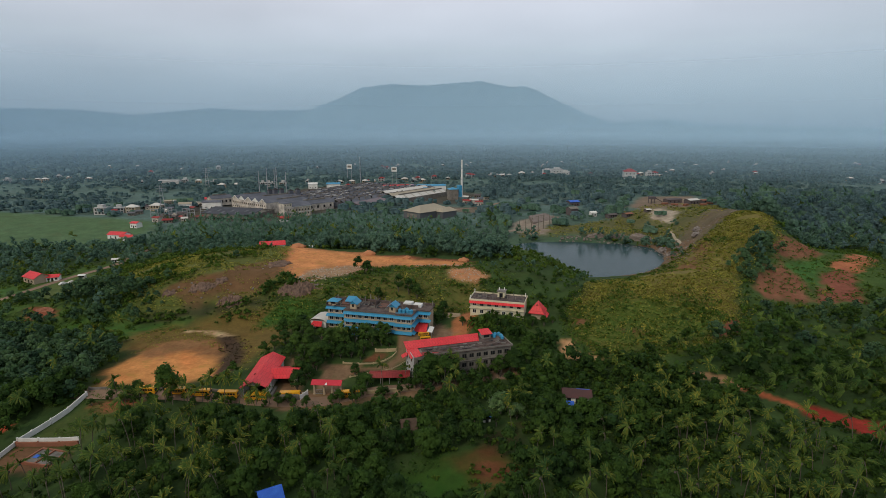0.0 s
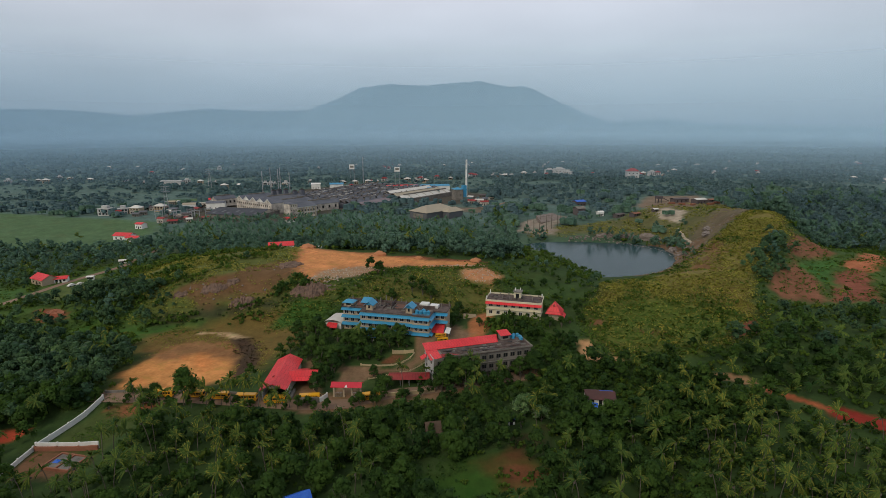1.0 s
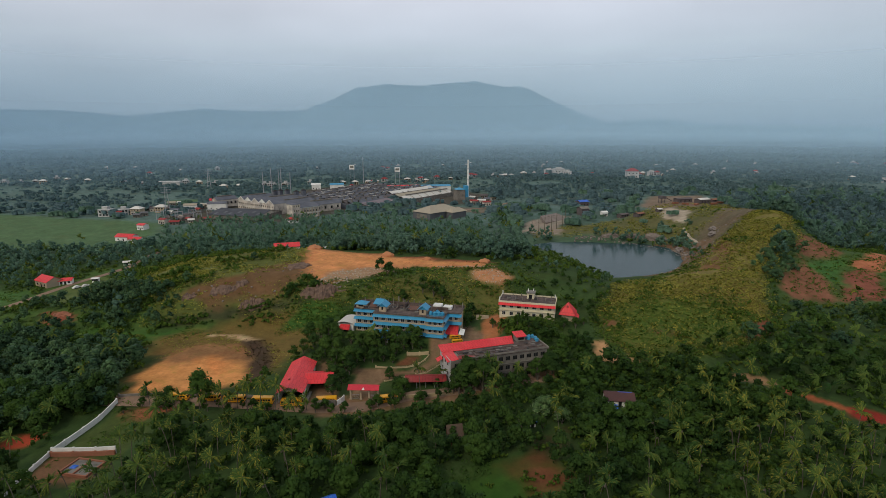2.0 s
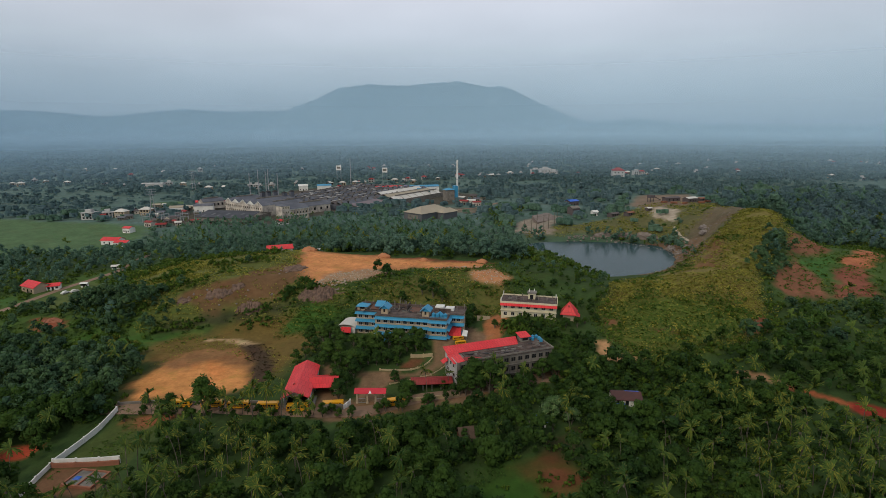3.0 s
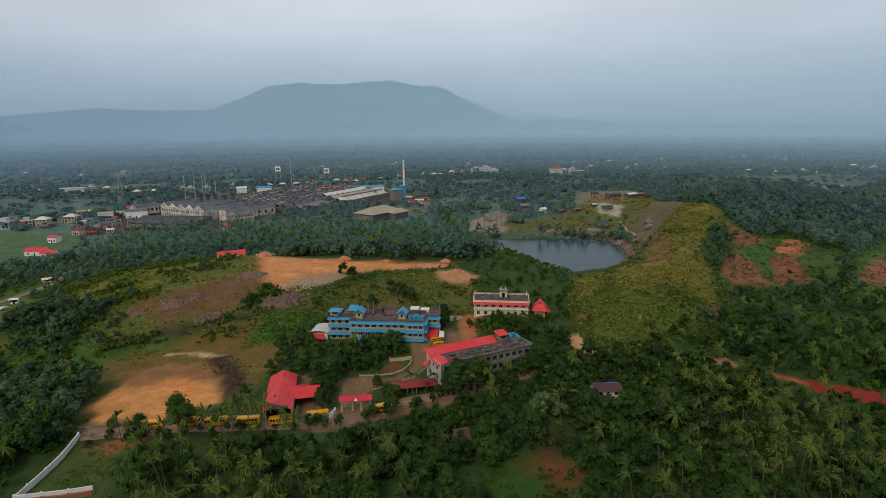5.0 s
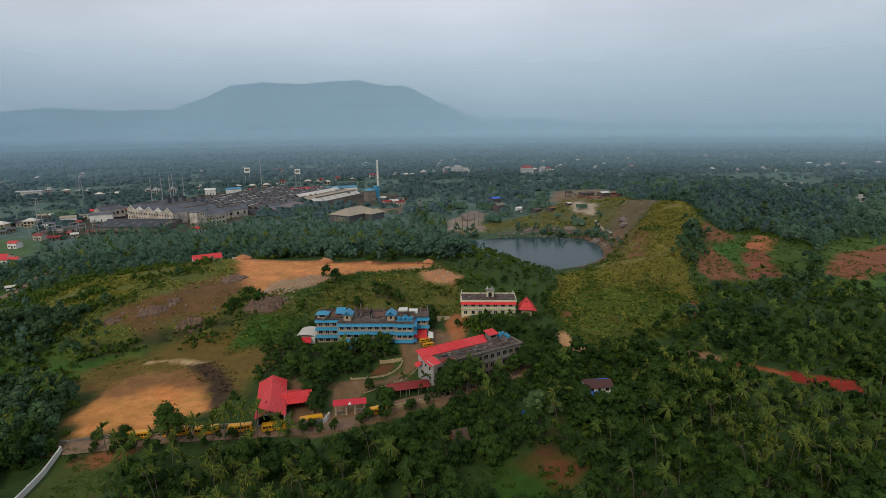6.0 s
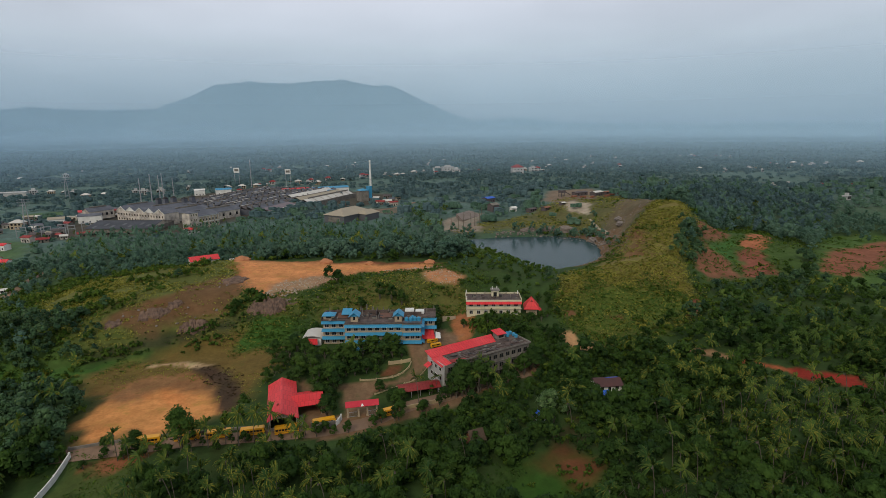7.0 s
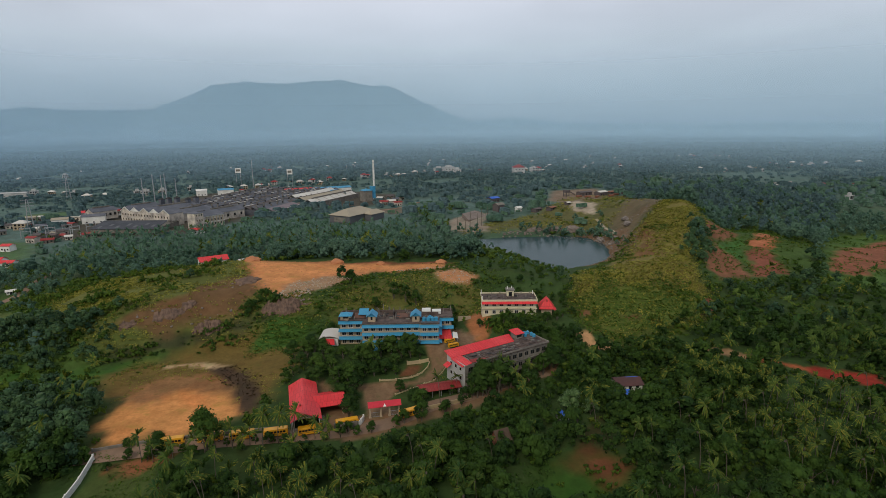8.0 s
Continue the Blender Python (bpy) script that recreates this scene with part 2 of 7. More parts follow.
CUT_IN = [(-86, 312), (-70, 304), (-48, 299), (-20, 288), (4, 281), (4, 276), (-22, 281), (-46, 284), (-62, 272), (-72, 262), (-77, 270)]
CUT_B = [(0, 262), (14, 269), (22, 257), (15, 249), (2, 254)]
RUBBLE = [(-69, 257), (-63, 272), (-44, 276), (-36, 268), (-50, 258)]
FACES = [(-62, 309), (-20, 295), (10, 287), (19, 280), (12, 280), (-20, 290), (-60, 303)]
TAWNY = [(116, 270), (140, 296), (156, 330), (166, 330), (150, 296), (128, 264)]
# Dark strip below the scarp: the ledge's shade put into the ground colour.
LEDGE = [(-134, 232), (-118, 236), (-100, 240), (-84, 241), (-72, 246), (-72, 240), (-84, 236), (-104, 233), (-122, 229), (-134, 227)]
SCARP = [(-137, 247), (-112, 263), (-95, 281), (-80, 287), (-77, 258), (-90, 242), (-118, 239)]
TRACK = [(10, 236), (15, 235), (13.5, 215), (8, 201), (-1, 202), (6, 214), (8, 226)]
BARE = [(46, 199), (51, 198), (50, 192), (58, 187), (50, 185), (45, 191)]
BARE_B = [(55, 216), (61, 217), (60, 210), (54, 211)]
RED_A = [(174, 279), (184, 296), (205, 313), (224, 320), (210, 298), (187, 285)]
RED_B = [(148, 248), (160, 264), (181, 278), (187, 271), (184, 260), (170, 244), (148, 237)]
RED_C = [(211, 284), (221, 278), (230, 284), (244, 298), (254, 314), (242, 318), (231, 299), (214, 292)]
RED_G = [(199, 279), (215, 283), (213, 269), (198, 245), (178, 244), (187, 262)]
VERGE = [(189, 285), (216, 297), (202, 280), (190, 262), (184, 266), (182, 278)]
RED_D = [(117, 215), (128, 222), (117, 206), (108, 204)]
RED_E = [(109, 149.5), (112.5, 153), (117, 154), (121, 151.5), (126, 146.6), (131, 143.4), (125, 136.6), (119.5, 137.4), (115.6, 143.6), (110.5, 146)]
RED_P = [(102.2, 168), (107, 161.8), (110.8, 156), (113, 152.6), (111, 151.6), (108.8, 154.6), (104.8, 160), (100.4, 166.6)]
TAN_P = [(88.5, 179.4), (98.8, 175.4), (102.6, 168), (100.4, 166.4), (97, 173), (88, 176.8)]
RED_F = [(226, 243), (277, 279), (341, 297), (345, 284), (277, 246), (229, 229)]
EAST_LEA = [(205, 226), (250, 268), (322, 326), (362, 310), (300, 250), (226, 204)]
DIRT = [(-119, 137), (-105, 137), (-101, 128), (-108, 124), (-119, 124)]
RED_L = [(-137, 147), (-131, 146.5), (-131, 143), (-137, 139)]
GLADE = [(-14, 121), (-6, 126), (4, 128), (12, 131), (18, 124), (14, 114), (0, 108), (-8, 112)]
GLADE_B = [(3, 124), (12, 130), (17, 122), (9, 116)]
GLADE_UP = [(13, 143), (23, 144), (22, 131), (11, 131)]
PADDY = [(-460, 540), (-262, 482), (-238, 436), (-252, 386), (-470, 380)]
PADDY_B = [(-330, 640), (-290, 650), (-270, 590), (-300, 575)]
RIDGE = [(52, 203), (56, 224), (70, 243), (82, 256), (104, 276), (128, 300), (146, 316), (162, 328), (176, 336), (192, 346), (202, 338), (191, 308), (166, 283), (152, 267), (135, 242), (126, 218), (102, 200), (81, 193), (58, 188)]
BANK = [(150, 378), (172, 372), (200, 380), (228, 400), (240, 470), (190, 478), (110, 428), (60, 412), (60, 396), (110, 392)]
SLOPE = [(-193, 318), (-180, 345), (-150, 336), (-109, 318), (-88, 316), (-80, 300), (-74, 255), (-52, 250), (-52, 240), (-70, 234), (-90, 229), (-120, 230), (-136, 232), (-154, 246)]
EASTERN = [(188, 305), (250, 345), (331, 391), (340, 366), (226, 249), (190, 238), (165, 236), (141, 233)]
PIT = [(53, 421), (60, 447), (92, 468), (101, 457), (82, 424), (77, 397), (62, 399)]
PALE_YARD = [(169, 430), (175, 411), (193, 436), (186, 462), (176, 458)]
YARD = [(170, 452), (200, 455), (235, 480), (245, 530), (190, 520), (165, 480)]
LOT = [(-15, 520), (30, 510), (45, 540), (5, 560)]
PLOT = [(-118, 137), (-116, 161), (-98, 160), (-100, 134)]
PLOT_B = [(-112, 163), (-113, 157), (-98, 156), (-93, 161)]
FACTORY = [(-262, 600), (-245, 485), (-150, 470), (-118, 505), (-60, 585), (10, 575), (60, 640), (-30, 780), (-180, 760)]
RAMP = [(-43, 165), (-43, 184.4), (-36.5, 184.3), (-31, 183.7), (-25.5, 184), (-21, 186), (-18.4, 188.6), (-17, 191.2), (-17, 203), (-10, 203), (-10.4, 192), (-12, 188), (-14.6, 185), (-18.4, 181.2), (-22, 180), (-27, 178.3), (-34, 176.5), (-34, 165)]
GARDEN_BED = [(-29, 185.5), (-24, 185.5), (-20, 188.3), (-18.4, 190.8), (-25, 191)]
BARE_C = [(70, 208), (80, 210), (82, 205), (72, 203)]
LOWER = [(56, 198), (60, 224), (84, 236), (112, 226), (128, 216), (102, 200), (70, 188)]
HEATH = [(-50, 232), (-48, 252), (-20, 268), (0, 266), (4, 254), (20, 246), (22, 232), (4, 227), (-30, 229)]
LUSH = [(-82, 227), (-76, 239), (-61, 240), (-52, 237), (-60, 226), (-68, 222)]
STRIP = [(-111, 222.6), (-102, 222.8), (-95, 219), (-88, 217.2), (-88, 215.8), (-95, 217), (-103, 220.8), (-111, 221)]
CAMPUS = [(-70, 158), (-68, 164), (-56, 163), (-56, 190), (-47, 176), (-47, 166), (-28, 165), (-10, 171), (4, 178), (30, 186), (30, 180), (-4, 164), (-40, 154)]
FORECOURT = [(-17, 203), (-15, 209), (-2, 213), (6, 206), (2, 200), (-10, 200)]

FIELD_W = [(-213, 262), (-212, 282), (-208, 306), (-190, 296), (-175, 267), (-182, 256), (-197, 254)]
FIELD_V = [(-250, 284), (-227, 279), (-222, 258), (-226, 246), (-240, 225), (-275, 250)]
GRASSY = [(-170, 226), (-163, 233), (-150, 222), (-136, 226), (-114, 232), (-112, 225), (-128, 219), (-132, 213), (-141, 207), (-152, 214)]
WEST = [(-260, 240), (-222, 330), (-182, 346), (-150, 338), (-136, 234), (-130, 204), (-152, 188), (-215, 205)]
TALL = [(-172, 296), (-168, 322), (-150, 328), (-138, 300), (-132, 272), (-150, 262)]
THICKET = [(-97, 247), (-92, 256), (-78, 261), (-70, 252), (-79, 243), (-90, 241)]
SLICE = [(-194, 242), (-179.5, 241), (-174, 233), (-189, 233)]
PATH_E = [(79, 187), (89, 181), (104, 166), (110, 156), (106, 154), (100, 164), (86, 176), (77, 184)]
GROVE_W = [(-112, 96), (-46, 96), (-46, 104), (-30, 116), (-24, 150), (-60, 151), (-96, 150), (-98, 134), (-98, 118)]
HUT_WOOD = [(22, 140), (36, 138), (62, 140), (96, 152), (90, 168), (78, 183), (62, 184), (50, 182), (42, 178), (34, 184), (27, 174), (24, 158)]
FOOT_WOOD = [(33, 184), (44, 186), (43, 199), (38, 206), (32, 203)]
FRONT_WOOD = [(-27, 152), (-16, 152.5), (-8, 155), (2, 160), (8, 156), (6, 148), (-4, 143.5), (-24, 145)]
NORTH_WEST = [(-178, 270), (-153, 258), (-134, 242), (-127, 236), (-137, 231), (-152, 228), (-172, 236), (-186, 255)]
GROVE = [(35, 95), (165, 95), (172, 152), (100, 150), (55, 140)]
PLAY_UP = [(-121, 196), (-112, 212), (-96, 211), (-84, 200), (-81, 186), (-90, 193), (-104, 198), (-112, 193)]
SPIT = [(30, 296), (36, 322), (58, 326), (80, 314), (85, 294), (66, 284)]
SHORE_W = [(15, 322), (22, 385), (60, 398), (64, 376), (50, 352), (50, 326)]
BANANA = [(11, 205), (36, 204), (35, 210.5), (26, 211.5), (12, 214)]
RISE = [(148, 330), (154, 345), (160, 372), (186, 392), (204, 412), (262, 462), (282, 462), (232, 400), (210, 356), (192, 347), (176, 338), (162, 331), (152, 324)]
STRAND = [(100, 288), (126, 312), (136, 345), (138, 376), (163, 376), (162, 345), (154, 318), (130, 286)]
LANE_W = [(-266, 196), (-246, 224), (-231, 243), (-224, 262), (-221, 284), (-216, 312), (-210, 336), (-202, 334), (-205, 312), (-209, 290), (-212, 262), (-221, 238), (-236, 216), (-256, 190)]
LOW_FIELD = [(-156, 172), (-136, 174), (-120, 166), (-119, 162), (-142, 160)]
SOIL_OLD, SOIL_RED, SOIL_ORANGE, SOIL_SAND = (0.17, 0.085, 0.04), (0.27, 0.032, 0.022), (0.57, 0.245, 0.095), (0.54, 0.240, 0.082)
GRASS_DRY, GRASS_OLIVE, GRASS_FRESH, FLOOR = (0.17, 0.145, 0.045), (0.06, 0.085, 0.022), (0.078, 0.138, 0.064), (0.038, 0.070, 0.020)
COVERS = [  # outline, colour, softness in metres
    (WEST, (0.058, 0.105, 0.024), 14), (FIELD_W, (0.085, 0.115, 0.032), 5), (FIELD_V, (0.055, 0.125, 0.03), 6), (LOW_FIELD, (0.036, 0.080, 0.014), 5),
    (SLOPE, (0.092, 0.108, 0.027), 10), (TALL, (0.12, 0.125, 0.032), 9), (GRASSY, (0.05, 0.115, 0.022), 5), (SLICE, (0.22, 0.07, 0.04), 2), (EASTERN, (0.05, 0.09, 0.022), 10), (RIDGE, GRASS_DRY, 5), (BANK, (0.105, 0.105, 0.042), 8), (RISE, (0.125, 0.100, 0.060), 12), (SPIT, (0.06, 0.10, 0.02), 6), (STRAND, (0.16, 0.10, 0.06), 5), (MEADOW, (0.135, 0.094, 0.028), 8), (LEDGE, (0.042, 0.048, 0.020), 4), (PADDY, GRASS_FRESH, 6), (PADDY_B, GRASS_FRESH, 6),
    (SCARP, (0.125, 0.072, 0.034), 6), (PLAY, (0.22, 0.115, 0.05), 12), (PLAY, SOIL_SAND, 4), (PLAY_UP, (0.24, 0.125, 0.055), 5), (BURNT, (0.065, 0.042, 0.027), 2.9), (FACES, (0.22, 0.075, 0.042), 3), (CUT, (0.46, 0.20, 0.085), 5), (CUT_IN, SOIL_ORANGE, 5), (CUT_B, (0.42, 0.20, 0.10), 5), (RUBBLE, (0.30, 0.20, 0.125), 3), (TAWNY, (0.16, 0.085, 0.04), 6), (TRACK, (0.36, 0.14, 0.06), 1.5),
    (BARE, (0.42, 0.24, 0.12), 1.2), (BARE_B, SOIL_OLD, 1.5), (RED_A, (0.19, 0.085, 0.05), 4), (RED_B, (0.19, 0.085, 0.05), 4), (RED_C, (0.36, 0.13, 0.065), 3), (RED_G, (0.21, 0.075, 0.05), 4), (VERGE, (0.05, 0.13, 0.03), 4), (RED_D, (0.16, 0.058, 0.034), 2.5),
    (TAN_P, (0.32, 0.19, 0.10), 1.2), (RED_P, (0.36, 0.10, 0.045), 1.2), (RED_E, SOIL_RED, 2), (EAST_LEA, (0.060, 0.115, 0.024), 8), (RED_F, (0.22, 0.085, 0.05), 5), (DIRT, (0.17, 0.09, 0.05), 2), (RED_L, (0.40, 0.07, 0.035), 1.5), (GLADE, (0.032, 0.080, 0.011), 6), (GLADE_UP, (0.05, 0.05, 0.018), 4), (GLADE_B, (0.13, 0.052, 0.024), 8), (PIT, (0.25, 0.215, 0.18), 4), (YARD, (0.19, 0.145, 0.11), 8), (PALE_YARD, (0.37, 0.31, 0.25), 3),
    (LOT, (0.15, 0.13, 0.10), 5), (PLOT, GRASS_OLIVE, 2), (PLOT_B, (0.27, 0.10, 0.05), 3), (FACTORY, (0.075, 0.068, 0.055), 12), (CAMPUS, (0.20, 0.122, 0.072), 1.5), (RAMP, (0.19, 0.12, 0.072), 1.2), (FORECOURT, (0.19, 0.125, 0.08), 1.5), (LOWER, (0.095, 0.125, 0.024), 9), (RED_D, (0.16, 0.058, 0.034), 2.5), (BARE_B, SOIL_OLD, 1.5), (BARE_C, SOIL_OLD, 3), (HEATH, (0.095, 0.100, 0.027), 6), (LUSH, (0.045, 0.105, 0.02), 3), (STRIP, (0.46, 0.32, 0.19), 1.5), (GARDEN_BED, (0.15, 0.065, 0.034), 1.5),
]


def edge(poly, x, y):
    """Signed distance of many places from an outline, plus inside."""
    p = np.array(poly, float)
    inside, best = np.zeros(len(x), bool), np.full(len(x), 1e9)
    for (ax, ay), (bx, by) in zip(p, np.roll(p, -1, 0)):
        dx, dy = bx - ax, by - ay
        u = np.clip(((x - ax) * dx + (y - ay) * dy) / (dx * dx + dy * dy), 0, 1)
        best = np.minimum(best, np.hypot(x - ax - u * dx, y - ay - u * dy))
        if ay != by:
            inside ^= ((ay > y) != (by > y)) & (x < (bx - ax) * (y - ay) / (by - ay) + ax)
    return np.where(inside, best, -best)


def link_mesh(name, verts, faces, mat, smooth=False):
    me = bpy.data.meshes.new(name)
    me.from_pydata(verts, [], faces)
    if mat:
        me.materials.append(mat)
    if smooth:
        me.shade_smooth()
    return new(name, me)


def axis(stops):
    """Grid lines: (from, to, step) stretches joined."""
    out = []
    for a, b, s in stops:
        out += list(np.arange(a, b, s))
    return np.array(out + [stops[-1][1]])


gx = axis([(-4600, -1000, 200), (-1000, -480, 26), (-480, -200, 8), (-200, -132, 3), (-132, 136, 1.5), (136, 260, 2.4), (260, 480, 8), (480, 1200, 30), (1200, 4800, 200)])
gy = axis([(-900, 60, 80), (60, 100, 8), (100, 330, 1.6), (330, 480, 3.0), (480, 800, 8), (800, 1400, 25), (1400, 4900, 125)])
X, Y = [a.ravel() for a in np.meshgrid(gx, gy)]
Z = np.array([ground_z(a, b) for a, b in zip(X, Y)])
wob = np.array([noise.noise((a * 0.11, b * 0.11, 3.3)) * 2.6 + noise.noise((a * 0.35, b * 0.35, 8.1)) * 1.3 for a, b in zip(X, Y)])
near = (X > -520) & (X < 420) & (Y > 90) & (Y < 820)
cover = np.tile(np.array(FLOOR), (len(X), 1))
# Farther ground turns paler and bluer: haze mixed into its colour.
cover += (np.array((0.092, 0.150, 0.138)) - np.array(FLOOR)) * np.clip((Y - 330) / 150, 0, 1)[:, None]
for poly, col, soft in COVERS:
    w = np.zeros(len(X))
    w[near] = np.clip(edge(poly, X[near], Y[near]) / soft + 0.5 + wob[near] * (1.9 if soft >= 3 else 1.0) / soft, 0, 1)
    cover = cover * (1 - w[:, None]) + np.array(col) * w[:, None]
nx, ny = len(gx), len(gy)
quads = [(j * nx + i, j * nx + i + 1, (j + 1) * nx + i + 1, (j + 1) * nx + i) for j in range(ny - 1) for i in range(nx - 1)]

GROUND, gn, gl, gb = nodes("soil and grass")
att = gn.new("ShaderNodeAttribute")
att.attribute_name = "cover"
blotch, grain = noised(gn, gl, 0.09, 6.0, 0.6), noised(gn, gl, 0.9, 8.0, 0.7)
mottle = noised(gn, gl, 0.32, 5.0, 0.6)
tone = mixed(gn, gl, blotch, (0.84, 0.86, 0.82), (1.13, 1.11, 1.08))
tone2 = mixed(gn, gl, grain, (0.89, 0.90, 0.88), (1.10, 1.09, 1.08))
scorch, lush = noised(gn, gl, 0.055, 5.0, 0.65, None, 0.52, 0.66), noised(gn, gl, 0.16, 5.0, 0.65, None, 0.55, 0.68)
c = mixed(gn, gl, 1.0, att.outputs["Color"], tone, "MULTIPLY")
c = mixed(gn, gl, 1.0, c, tone2, "MULTIPLY")
c = mixed(gn, gl, 1.0, c, mixed(gn, gl, mottle, (0.84, 0.82, 0.80), (1.13, 1.13, 1.13)), "MULTIPLY")
c = mixed(gn, gl, 1.0, c, mixed(gn, gl, scorch, (1.0, 1.0, 1.0), (1.04, 0.90, 0.87)), "MULTIPLY")
c = mixed(gn, gl, 1.0, c, mixed(gn, gl, lush, (1.0, 1.0, 1.0), (0.68, 0.80, 0.66)), "MULTIPLY")
gl.new(c, gb.inputs["Base Color"])
gb.inputs["Roughness"].default_value = 0.95
gb.inputs["Specular IOR Level"].default_value = 0.15
bumped(gn, gl, grain, gb, 0.2, 0.2)
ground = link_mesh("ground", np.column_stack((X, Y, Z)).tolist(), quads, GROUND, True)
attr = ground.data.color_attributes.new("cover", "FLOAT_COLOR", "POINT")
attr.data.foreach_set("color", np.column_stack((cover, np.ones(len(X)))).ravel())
tagged(ground, "rolling ground of dark soil, dry grass and bare orange earth", "ground", kind="structure")

# quarry pond
WATER_MAT, n_, l_, b_ = nodes("still pond water")
b_.inputs["Base Color"].default_value = (0.028, 0.060, 0.064, 1)
b_.inputs["Specular IOR Level"].default_value = 0.13
b_.inputs["Roughness"].default_value = 0.2
b_.inputs["IOR"].default_value = 1.33
bumped(n_, l_, noised(n_, l_, 0.7, 3.0), b_, 0.15, 0.05)
ring = [(POND[0] + POND[2] * 1.25 * math.cos(a * math.pi / 24), POND[1] + POND[3] * 1.1 * math.sin(a * math.pi / 24)) for a in range(48)]
tagged(link_mesh("water", [(x, y, WATER) for x, y in ring], [tuple(range(48))], WATER_MAT), "still dark grey-green quarry pond water", "pond", kind="structure")


# ---- lanes, draped on the ground ----
def lane(name, line, width, lift, mat, label):
    pts = [Vector(p) for p in line]
    fine = []
    for a, b in zip(pts, pts[1:]):
        k = max(1, int((b - a).length / 2.0))
        fine += [a.lerp(b, i / k) for i in range(k)]
    fine.append(pts[-1])
    for _ in range(6):
        fine = [fine[0]] + [(fine[i - 1] + fine[i] * 2 + fine[i + 1]) / 4 for i in range(1, len(fine) - 1)] + [fine[-1]]
    v, f = [], []
    for i, p in enumerate(fine):
        d = (fine[min(i + 1, len(fine) - 1)] - fine[max(i - 1, 0)]).normalized()
        s = Vector((-d.y, d.x))
        for k in (-0.5, -0.25, 0, 0.25, 0.5):
            q = p + s * width * k
            v.append((q.x, q.y, max(ground_z(q.x, q.y), ground_z(p.x, p.y) - 0.3) + lift))
        if i:
            a = (i - 1) * 5
            f += [(a + k, a + k + 1, a + k + 6, a + k + 5) for k in range(4)]
    return tagged(link_mesh(name, v, f, mat, True), label, "road", kind="structure")


lane("road", [(-121, 164.6), (-108, 163.8), (-96, 163), (-79, 161), (-62, 159.5), (-50, 158.5), (-36, 159.5), (-24, 166), (-10, 168), (6, 174), (22, 178)], 6, 0.10, ASPHALT, "dusty tan lane along the school boundary")
lane("road", [(-262, 196), (-240, 222), (-227, 242), (-221.5, 252), (-219, 262), (-217.5, 274), (-215.5, 288), (-213, 301), (-209.5, 312), (-205, 332), (-208, 380)], 4.6, 0.12, ASPHALT, "narrow dusty village lane beside the fields")
lane("road", [(-20, 500), (20, 540), (60, 560)], 6, 0.12, ASPHALT, "pale factory service lane")
lane("road", [(152, 357), (157, 350), (160, 358), (163, 372), (166, 384), (168, 396)], 1.8, 0.15, surface("pale track", (0.40, 0.34, 0.24), (0.32, 0.26, 0.18)), "pale footpath above the quarry pond")


# ---- foliage meshes ----
rng = np.random.default_rng(7)


def unit(v):
    return v / np.maximum(np.linalg.norm(v, axis=-1, keepdims=True), 1e-6)


def leaf_quads(centre, normal, size):
    """One kite-shaped leaf clump at each centre."""
    k = len(centre)
    a = unit(np.cross(normal, rng.normal(size=(k, 3))))
    b = np.cross(normal, a)
    s = size[:, None]
    w = rng.uniform(0.45, 0.8, (k, 1))
    droop = normal * s * rng.uniform(-0.25, 0.1, (k, 1))
    v = np.stack((centre - a * s, centre + b * s * w + droop, centre + a * s * rng.uniform(0.7, 1.1, (k, 1)), centre - b * s * w + droop), 1)
    return v.reshape(-1, 3)


def dome_shape(n, lowest):
    """Unit dome of n x n quads a side, corner by corner, without the underside."""
    g, out = np.linspace(-1, 1, n + 1), []
    for axis_, sign in ((2, 1), (0, 1), (0, -1), (1, 1), (1, -1)):
        for i in range(n):
            for j in range(n):
                q = []
                for a, b in ((i, j), (i + 1, j), (i + 1, j + 1), (i, j + 1)):
                    p = [g[a], g[b]]
                    p.insert(axis_, sign)
                    q.append(p)
                q = unit(np.array(q, float))
                if q[:, 2].mean() > lowest:
                    out.append(q)
    return np.array(out).reshape(-1, 3)


DOME_MID, DOME_LOW = dome_shape(2, 0.0), dome_shape(1, -0.5)


def cores(c, r, shape, flat=0.85):
    """The dense leafy inside of each lobe: vertices and normals."""
    wave = 1 + 0.10 * np.sin(shape[:, 0] * 4.1 + 1) * np.cos(shape[:, 1] * 3.7) + 0.08 * np.sin(shape[:, 2] * 5.3)
    v = c[:, None, :] + (shape * wave[:, None])[None] * r[:, None, None] * np.array((1, 1, flat))
    return v.reshape(-1, 3), np.tile(shape, (len(c), 1))


